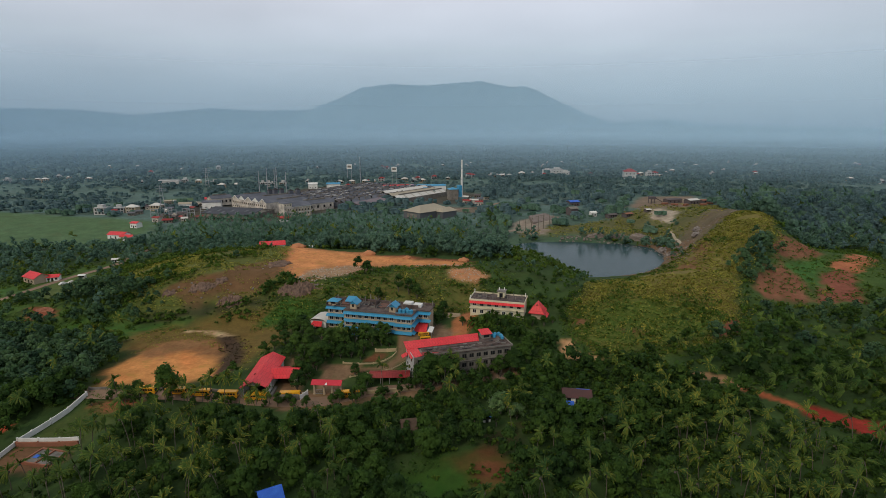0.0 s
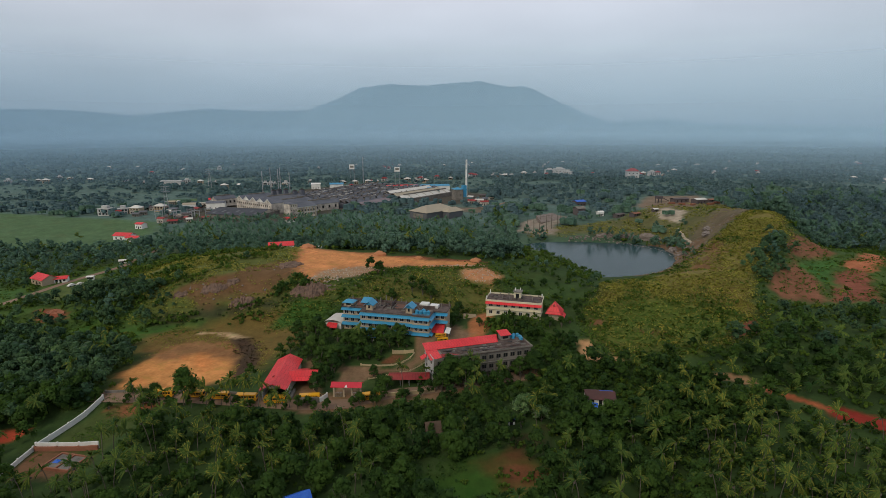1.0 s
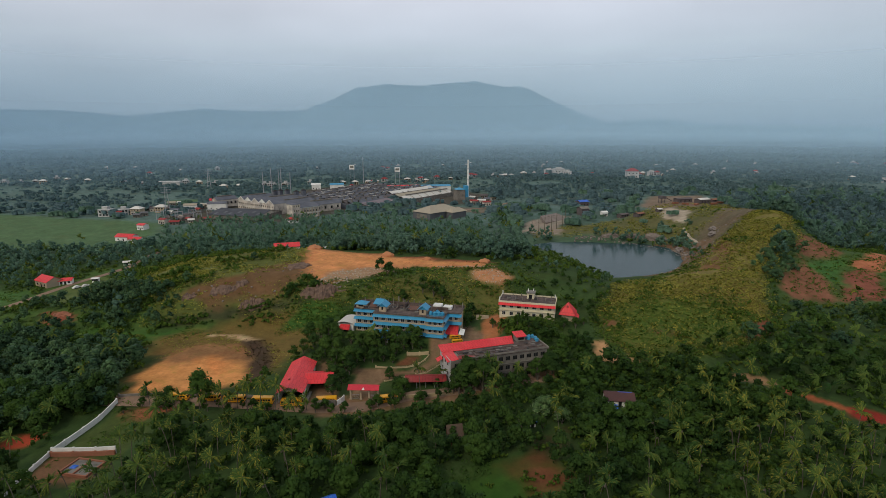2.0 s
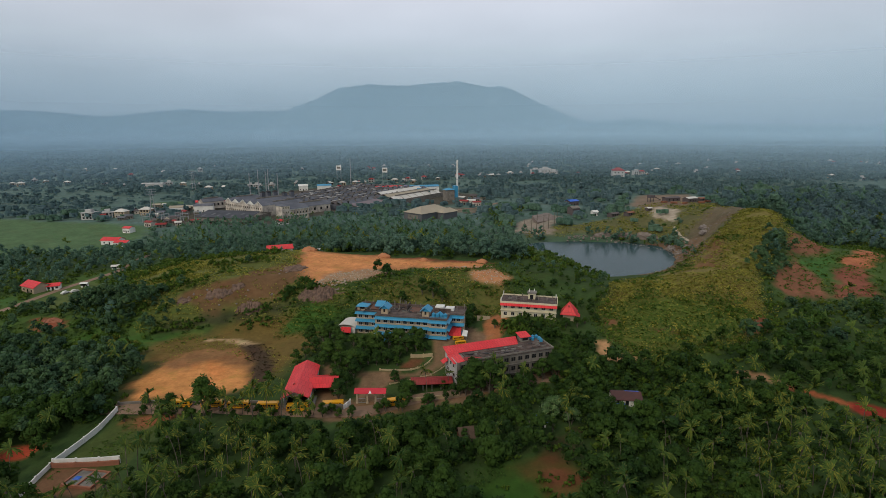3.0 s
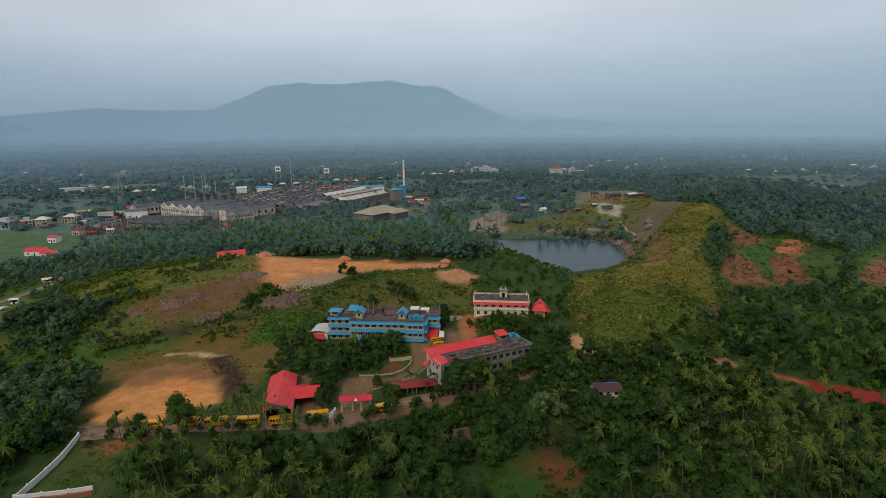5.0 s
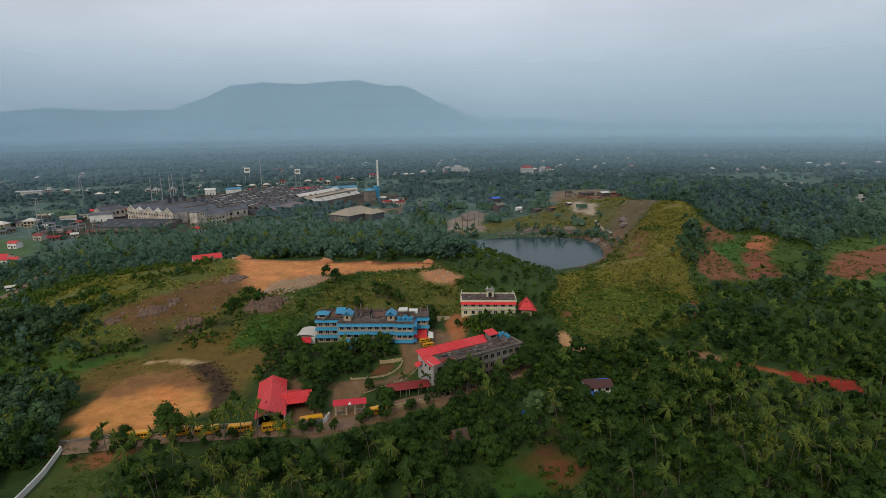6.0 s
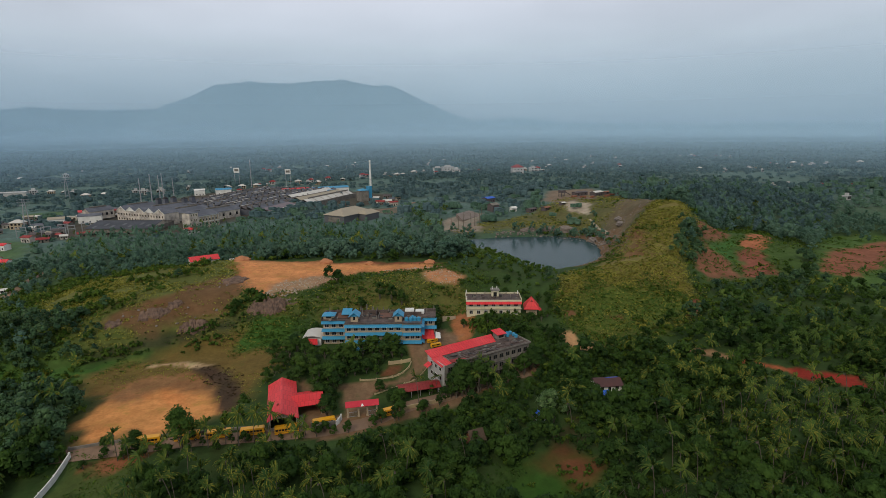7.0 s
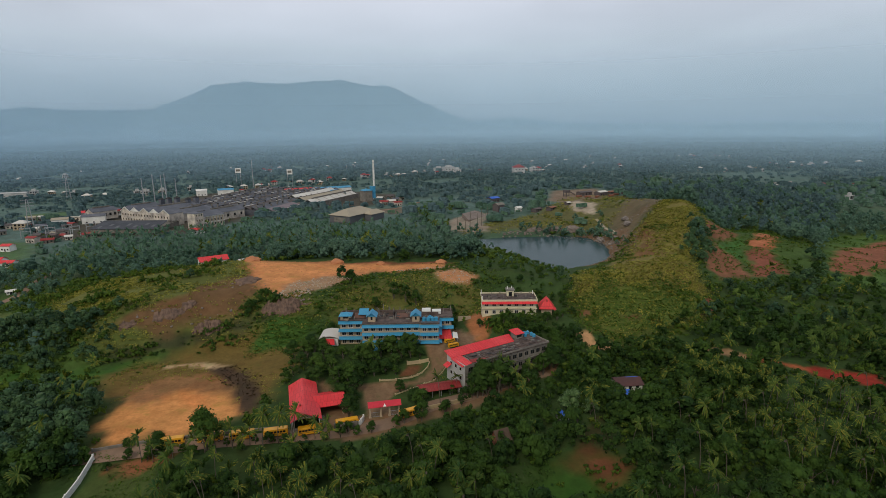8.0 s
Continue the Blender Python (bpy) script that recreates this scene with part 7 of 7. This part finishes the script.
part("shaft", merge([cyl(0, 0, 0, 46, 1.3, 0.95, 16)]), WHITE, chim)
for z in (12, 24, 36, 43.6):
    part("collar", cyl(0, 0, z, z + 0.5, 1.5, 1.5, 16), METAL, chim)
boiler = thing("boiler_house", 12, 612, FB, 20, "blue sheeted boiler house with ducts", "boiler house")
part("body", box(-6, 4, -5, 5, -1, 12), GREYWALL, boiler)
part("roof", hip(-6, 4, -5, 5, 12, 2, 0.5), BLUE, boiler)
part("hopper", box(5, 9, -3, 3, 3, 16), BLUE, boiler)
part("duct", merge([cyl(9, 0, 10, 11.2, 0.8), box(4, 9, -0.5, 0.5, 8, 9)]), METAL, boiler)
for x, y, w, d, roof_ in ((-20, 712, 46, 14, BLUE), (-58, 706, 40, 9, RED), (-150, 742, 18, 12, BLUE), (-30, 668, 30, 10, BLUE), (-240, 560, 18, 9, ASBESTOS), (-262, 548, 12, 8, TAN_SHEET), (-190, 575, 26, 10, ASBESTOS), (-255, 590, 14, 9, RED), (-178, 742, 12, 9, WHITE)):
    hut(x, y, w, d, 6.5, 1.6, 12, WHITE, roof_, "long factory outbuilding with a sheet roof", "factory_outbuilding", "factory", "factory outbuildings")
for x, y, h in ((-222, 655, 32), (-208, 642, 36), (-203, 655, 34), (-196, 640, 36), (-188, 650, 30), (-120, 790, 40)):
    mast = thing("mast", x, y, ground_z(x, y), 0, "slim grey steel flue mast", "mast", "factory masts")
    part("pole", cyl(0, 0, -1, h, 0.65, 0.4, 8), METAL, mast)
    part("platform", cyl(0, 0, h * 0.55, h * 0.56, 1.1, 1.1, 8), METAL, mast)


for i in range(6):
    x, y = -268 + i * 8.5, 498 + (i % 2) * 9
    gantry = thing("gantry", x, y, ground_z(x, y), 12, "pale steel gantry of the factory substation", "gantry", "substation gantries")
    for u in (-3.2, 3.2):
        part("post", box(u - 0.25, u + 0.25, -0.25, 0.25, -1, 8.5), METAL, gantry)
    part("beam", merge([box(-3.5, 3.5, -0.2, 0.2, 7.8, 8.3), box(-3.5, 3.5, -0.15, 0.15, 5.4, 5.7)]), METAL, gantry)


def pylon(x, y, h):
    p = thing("pylon", x, y, ground_z(x, y), 30, "lattice steel power pylon", "pylon", "power pylons")
    legs = []
    for sx_, sy_ in ((-1, -1), (1, -1), (1, 1), (-1, 1)):
        legs.append(tube([(sx_ * 2.4, sy_ * 2.4, -0.5), (sx_ * 0.5, sy_ * 0.5, h)], (0.22, 0.16), 4))
    part("frame", merge(legs + [box(-2.4 + u * 1.9, 2.4 - u * 1.9, -0.12, 0.12, h * u, h * u + 0.3) for u in (0.2, 0.4, 0.6, 0.8)]), METAL, p)
    for z in (0.78, 0.88, 0.97):
        part("cross_arm", box(-4.5, 4.5, -0.15, 0.15, h * z, h * z + 0.35), METAL, p)


pylon(-281, 539, 26)
pylon(-330, 760, 28)
for x, y, z in ((-142, 827, 27), (-72, 803, 25)):
    s_ = thing("billboard", x, y, ground_z(x, y), 0, "white roadside hoarding on tall posts", "billboard", "hoardings")
    part("panel", box(-3.8, 3.8, -0.2, 0.2, z - 7, z), WHITE, s_)
    part("print", box(-2.6, 2.6, -0.23, -0.204, z - 4.8, z - 1.8), GREYWALL, s_)
    for u in (-3, 3):
        part("post", box(u - 0.25, u + 0.25, 0.2, 0.6, -1, z), METAL, s_)

# ---- quarry works behind the pond ----
for x, y, w, d, h, roof_ in ((206, 484, 15, 6, 4.4, RUSTY), (221, 479, 11, 7, 5, PALE_SHEET), (238, 486, 16, 6, 3.4, OXIDE), (252, 482, 12, 5, 3, RUSTY), (113, 470, 8, 7, 8, GREYWALL), (129, 462, 5, 4, 5, WHITE), (142, 452, 9, 5, 3.5, RUSTY), (154, 448, 8, 5, 3.4, OXIDE), (124, 515, 10, 8, 6, TARP), (172, 452, 4, 4, 3, PALE_SHEET)):
    hut(x, y, w, d, h * 0.7, h * 0.22, 14 + (x * 7) % 20, RUSTY if roof_ is not WHITE else WHITE, roof_, "quarry shed with a rusty sheet roof", "quarry_shed", "shed", "quarry sheds")
for x, y, turn in ((196, 476, 20), (203, 472, -15), (212, 470, 40), (228, 472, 10), (236, 477, -25), (245, 474, 30)):
    st = thing("timber_stack", x, y, ground_z(x, y), turn, "low stack of orange-brown sawn timber in the quarry yard", "timber stack", "timber stacks")
    for j in range(3):
        part("bearer", box(-2.6 + j * 2.4, -2.3 + j * 2.4, -1.3, 1.3, 0, 0.2), RUSTY, st)
    for j in range(4):
        part("layer", merge([box(-3 + 0.2 * j, 3 - 0.1 * j, -1.2 + 0.5 * q, -0.78 + 0.5 * q, 0.2 + 0.36 * j, 0.54 + 0.36 * j) for q in range(5)]), OXIDE, st)
crusher = thing("stone_crusher", 188, 486, ground_z(188, 486), 20, "rust-brown stone crusher with a conveyor", "crusher")
part("hopper", solid([(-2.6, -2.6, 6), (2.6, -2.6, 6), (2, 2.6, 6), (-2, 2.6, 6)], 2.4), RUSTY, crusher)
part("conveyor", solid([(2.6, -0.6, 5.2), (12, -0.6, 1.0), (12, 0.6, 1.0), (2.6, 0.6, 5.2)], 0.4), RUSTY, crusher)
for x in (-1.8, 1.8):
    for y in (-1.8, 1.8):
        part("leg", box(x - 0.2, x + 0.2, y - 0.2, y + 0.2, -1, 3.7), RUSTY, crusher)
QUARRY_STONE = surface("weathered quarry stone", (0.21, 0.17, 0.145), (0.11, 0.09, 0.08), 0.9, 0.25, 1.0)
wall_q = thing("quarry_terrace", 82, 446, ground_z(82, 446), 40, "pale stepped stone face of the old quarry", "quarry face")
part("face", solid([(-14, -4, 0.2), (13, -4, 0.2), (13, 3, 3.4), (-11, 3, 3.0)], 3.0), QUARRY_STONE, wall_q)
part("ledge", solid([(-10, 3, 3.2), (13, 3, 3.6), (12, 7, 4.2), (-8, 7, 3.8)], 3.0), QUARRY_STONE, wall_q)
for x, y, h in ((64, 412, 11), (69, 416, 13), (73, 409, 12), (78, 415, 14), (84, 421, 11), (88, 428, 12), (60, 420, 9)):
    tr_ = thing("bare_trunk", x, y, ground_z(x, y), x * 31, "slim bare dark tree trunk standing in the quarry", "tree trunk", "bare trunks")
    part("stem", tube([(0, 0, -0.5), (0.1, 0, h * 0.5), (0.35, 0.1, h)], (0.32, 0.22, 0.1)), BARK, tr_)
    part("branch", tube([(0.1, 0, h * 0.55), (0.9, 0.4, h * 0.8)], (0.12, 0.05), 5), BARK, tr_)

# boulders round the pond and on the cut slopes
def boulder(seed):
    r = np.random.default_rng(seed)
    bm = bmesh.new()
    bmesh.ops.create_icosphere(bm, subdivisions=1, radius=1)
    for v in bm.verts:
        v.co *= r.uniform(0.65, 1.15)
        v.co.z *= 0.7
    me = bpy.data.meshes.new("boulder")
    bm.to_mesh(me)
    bm.free()
    me.materials.append(SHORE_ROCK)
    return me


STONES = [boulder(i) for i in range(4)]
spots = []
for i in range(190):
    a = rng.uniform(-0.35, 1.75)
    k = rng.uniform(1.0, 1.13)
    spots.append((POND[0] + POND[2] * k * math.cos(a), POND[1] + POND[3] * k * math.sin(a), rng.uniform(0.35, 1.1)))
for cx, cy, k, r in ((-63, 250, 14, 6), (-98, 244, 10, 6), (-118, 250, 8, 6), (-86, 268, 10, 7), (178, 352, 22, 8)):
    for i in range(k):
        spots.append((cx + rng.normal() * r, cy + rng.normal() * r * 0.5, rng.uniform(0.3, 0.9)))
for x, y, s in spots:
    b = new("boulder", STONES[rng.integers(0, 4)])
    b.matrix_world = pose(x, y, max(ground_z(x, y), WATER - 0.5) + 0.1 * s, rng.uniform(0, 30), rng.uniform(0, 30), rng.uniform(0, 360)) @ Matrix.Scale(s, 4)
    tagged(b, "rough grey granite boulder on the quarry slope", "boulder", "granite boulders")

def rubble(poly, count, lo, hi, mat, label):
    """Loose broken stone strewn over an outline, joined in one mesh."""
    p = np.array(poly)
    x, y = rng.uniform(p[:, 0].min(), p[:, 0].max(), count * 3), rng.uniform(p[:, 1].min(), p[:, 1].max(), count * 3)
    keep = (edge(poly, x, y) > 0) & (pond_v(x, y) > 1.0)
    vs, fs = [], []
    for a, b in zip(x[keep][:count], y[keep][:count]):
        me = STONES[rng.integers(0, 4)]
        m_ = pose(a, b, ground_z(a, b), rng.uniform(0, 40), rng.uniform(0, 40), rng.uniform(0, 360)) @ Matrix.Scale(rng.uniform(lo, hi), 4)
        o_ = len(vs)
        vs += [tuple(m_ @ v.co) for v in me.vertices]
        fs += [tuple(i + o_ for i in q.vertices) for q in me.polygons]
    return tagged(link_mesh("rubble", vs, fs, mat), label, "rubble", kind="stuff")


rubble(STRAND, 260, 0.2, 0.8, SHORE_ROCK, "broken grey-brown stone along the pond shore")
rubble(RISE, 240, 0.2, 0.7, SHORE_ROCK, "loose stone on the bare quarry slope")
rubble(RUBBLE, 160, 0.15, 0.5, CUT_STONE, "pale broken stone at the edge of the terrace")
rubble(CUT, 260, 0.12, 0.4, MOUND, "clods of orange earth over the bare terrace")
rubble(CUT_B, 110, 0.15, 0.5, CUT_STONE, "pale broken stone on the small bare patch")

# craggy rock faces in the cut slopes
OUTCROPS = [(146, 351, 2.5, 7, 1.4, -20), (150, 338, 2.5, 5, 1.2, -30), (168, 352, 3, 6, 1.0, -30), (126, 387.5, 8, 2, 1.8, 0), (142, 384, 8, 2.5, 3, -18), (112, 388.5, 7, 2, 1.8, 5), (174, 364, 3, 6, 1.0, -25)]


def rock_face(x, y, w, d, h, turn, seed):
    """A ragged stepped face of bare rock that breaks out of the slope."""
    nu, nv = 64, 34
    ca, sa = math.cos(radians(turn)), math.sin(radians(turn))
    v, f = [], []
    for j in range(nv + 1):
        for i in range(nu + 1):
            a, b = i / nu * 2 - 1, j / nv * 2 - 1
            wx, wy = x + ca * a * w - sa * b * d, y + sa * a * w + ca * b * d
            rag = 0.35 * noise.noise((a * 2.6 + seed, b * 2.2, seed)) + 0.2 * noise.noise((a * 7, b * 6 + seed, 2.0))
            mask = sm(0.0, 0.35, 1 - math.hypot(a, b) + rag)
            crag = abs(noise.noise((a * w * 0.5 + seed, b * d * 0.22, 1.0))) + 0.6 * abs(noise.noise((a * w * 1.3, b * d * 0.5 + seed, 5.0)))
            rise = 0.5 + 0.5 * b
            rise = 0.6 * math.floor(rise * 4 + 0.6 * noise.noise((a * 4 + seed, b * 3, 7.0))) / 4 + 0.4 * rise
            off = h * (0.25 + 0.55 * rise + 0.9 * crag) * mask - 0.9 * (1 - mask)
            v.append((wx, wy, ground_z(wx, wy) + off))
    for j in range(nv):
        for i in range(nu):
            k = j * (nu + 1) + i
            f.append((k, k + 1, k + nu + 2, k + nu + 1))
    ob = link_mesh("rock_outcrop", v, f, ROCK)
    return tagged(ob, "streaked dark granite face breaking out of the hillside", "rock", "granite faces")


for i, row in enumerate(((-68, 246, 11, 5, 1.6, 8), (-85, 274, 8, 6, 0.9, 50), (-98, 238.8, 6.5, 3.4, 1.4, 8), (-114.5, 247.5, 7.5, 3.6, 1.0, 14), (-129, 244.5, 4, 2.5, 0.8, 10), (-107, 252, 4, 2.5, 0.8, 30))):
    rock_face(*row, 3.7 + i * 5.1)


def outcrop(x, y, w, d, h, turn, seed):
    bm = bmesh.new()
    bmesh.ops.create_icosphere(bm, subdivisions=4, radius=1)
    for v in bm.verts:
        p = v.co.copy()
        k = 1 + 0.35 * noise.noise(p * 2.2 + Vector((seed, 0, 0))) + 0.22 * noise.noise(p * 5.5 + Vector((0, seed, 0)))
        step = 0.12 * math.floor(p.z * 6) / 6
        v.co = Vector((p.x * k * w, p.y * k * d, (p.z * k + step) * h))
    me = bpy.data.meshes.new("rock_face")
    bm.to_mesh(me)
    bm.free()
    me.materials.append(SHORE_ROCK)
    ob = new("rock_outcrop", me)
    ob.matrix_world = pose(x, y, ground_z(x, y) - h * 0.2, 0, 0, turn) @ Matrix.Diagonal((1, 1, 1.5, 1))
    return tagged(ob, "craggy dark granite outcrop in the cut hillside", "rock", "granite outcrops")


for i, (x, y, w, d, h, turn) in enumerate(OUTCROPS):
    outcrop(x, y, w, d, h, turn, i * 7.3)

for x, y, s in ((-42, 301, 3.6), (11, 284, 3.0), (-86, 314, 4.2), (-20, 292, 2.4)):
    bm = bmesh.new()
    bmesh.ops.create_icosphere(bm, subdivisions=3, radius=1)
    for v in bm.verts:
        v.co *= 1 + 0.3 * noise.noise(v.co * 2 + Vector((x, 0, 0)))
        v.co.z *= 0.55
    me = bpy.data.meshes.new("mound")
    bm.to_mesh(me)
    bm.free()
    me.materials.append(MOUND)
    ob = new("earth_mound", me)
    ob.matrix_world = pose(x, y, ground_z(x, y), 0, 0, x * 9) @ Matrix.Scale(s, 4)
    tagged(ob, "heap of bare orange earth on the terrace", "earth mound", "earth mounds")
PALE_STONE = [m_.copy() for m_ in STONES]
for m_ in PALE_STONE:
    m_.materials.clear()
    m_.materials.append(CUT_STONE)
line = [(-66 + rng.normal() * 6, 254.5 + rng.normal() * 1.6) for i in range(46)] + [(-14 + i * 1.15, 275 - i * 0.1 + rng.normal() * 0.3) for i in range(26)]
for x, y in line:
    b = new("boulder", PALE_STONE[rng.integers(0, 4)])
    b.matrix_world = pose(x, y, ground_z(x, y) + 0.1, rng.uniform(0, 30), rng.uniform(0, 30), rng.uniform(0, 360)) @ Matrix.Scale(rng.uniform(0.35, 0.75), 4)
    tagged(b, "pale cut stone lying at the terrace edge", "boulder", "pale cut stones")

# ---- distant houses ----
def villa(kind, x, y, s, turn):
    z = ground_z(x, y)
    b = thing("village_house", x, y, z, turn, ("distant white house with a flat roof among trees", "distant white house with a red tiled roof among trees", "distant pale house with a grey roof among trees")[kind], "house", "distant village houses")
    w, d, h = 11 * s, 9 * s, 6.5 * s
    part("wall", box(-w / 2, w / 2, -d / 2, d / 2, -1, h), FARWALL if kind < 2 else TAN, b)
    if kind == 0:
        part("roof", merge([box(-w / 2 - 0.4, w / 2 + 0.4, -d / 2 - 0.4, d / 2 + 0.4, h, h + 0.4), box(-w / 4, w / 4, -d / 4, d / 4, h + 0.4, h + 3)]), FARWALL, b)
    else:
        part("roof", hip(-w / 2, w / 2, -d / 2, d / 2, h, 2.6 * s, 0.6), DULL_RED if kind == 1 else PALE_SHEET, b)
    for u in (-0.3, 0, 0.3):
        for z_ in (0.15, 0.6):
            part("window", box(w * u - 0.8, w * u + 0.8, -d / 2 - 0.06, -d / 2 + 0.02, h * z_, h * z_ + 1.6), GLASS, b)
    return b


big = villa(1, 297, 868, 1.7, -8)
hut(-416, 828, 30, 11, 5.5, 1.0, 4, FARWALL, FARWALL, "long low white hall far off on the plain", "hall", "hall")
for x, y, k, s in ((352, 930, 0, 1.0), (361, 930, 1, 0.9), (198, 950, 0, 1.7), (186, 975, 0, 1.3), (210, 935, 0, 1.2), (-330, 520, 0, 1.0), (-318, 528, 0, 0.8), (-306, 530, 2, 0.9), (-290, 545, 2, 0.9)):
    villa(k, x, y, s, rng.uniform(-25, 25))
for cx, cy, r, k in ((-470, 830, 50, 5), (-330, 800, 45, 4), (-230, 790, 40, 7), (-120, 800, 45, 9), (-20, 840, 40, 8), (90, 900, 45, 8), (190, 960, 40, 6), (360, 940, 30, 4), (-640, 900, 80, 7), (-560, 1180, 110, 8), (-200, 1150, 120, 8), (150, 1250, 130, 7), (480, 1000, 70, 6), (640, 760, 45, 6), (760, 800, 50, 6), (900, 860, 60, 6), (620, 1200, 120, 7), (960, 1250, 140, 7), (430, 440, 40, 3), (520, 520, 40, 4)):
    for i in range(k):
        villa(int(rng.choice((0, 0, 1, 2, 2))), cx + rng.normal() * r * 0.8, cy + rng.normal() * r * 0.5, rng.uniform(0.4, 0.85), rng.uniform(-30, 30))
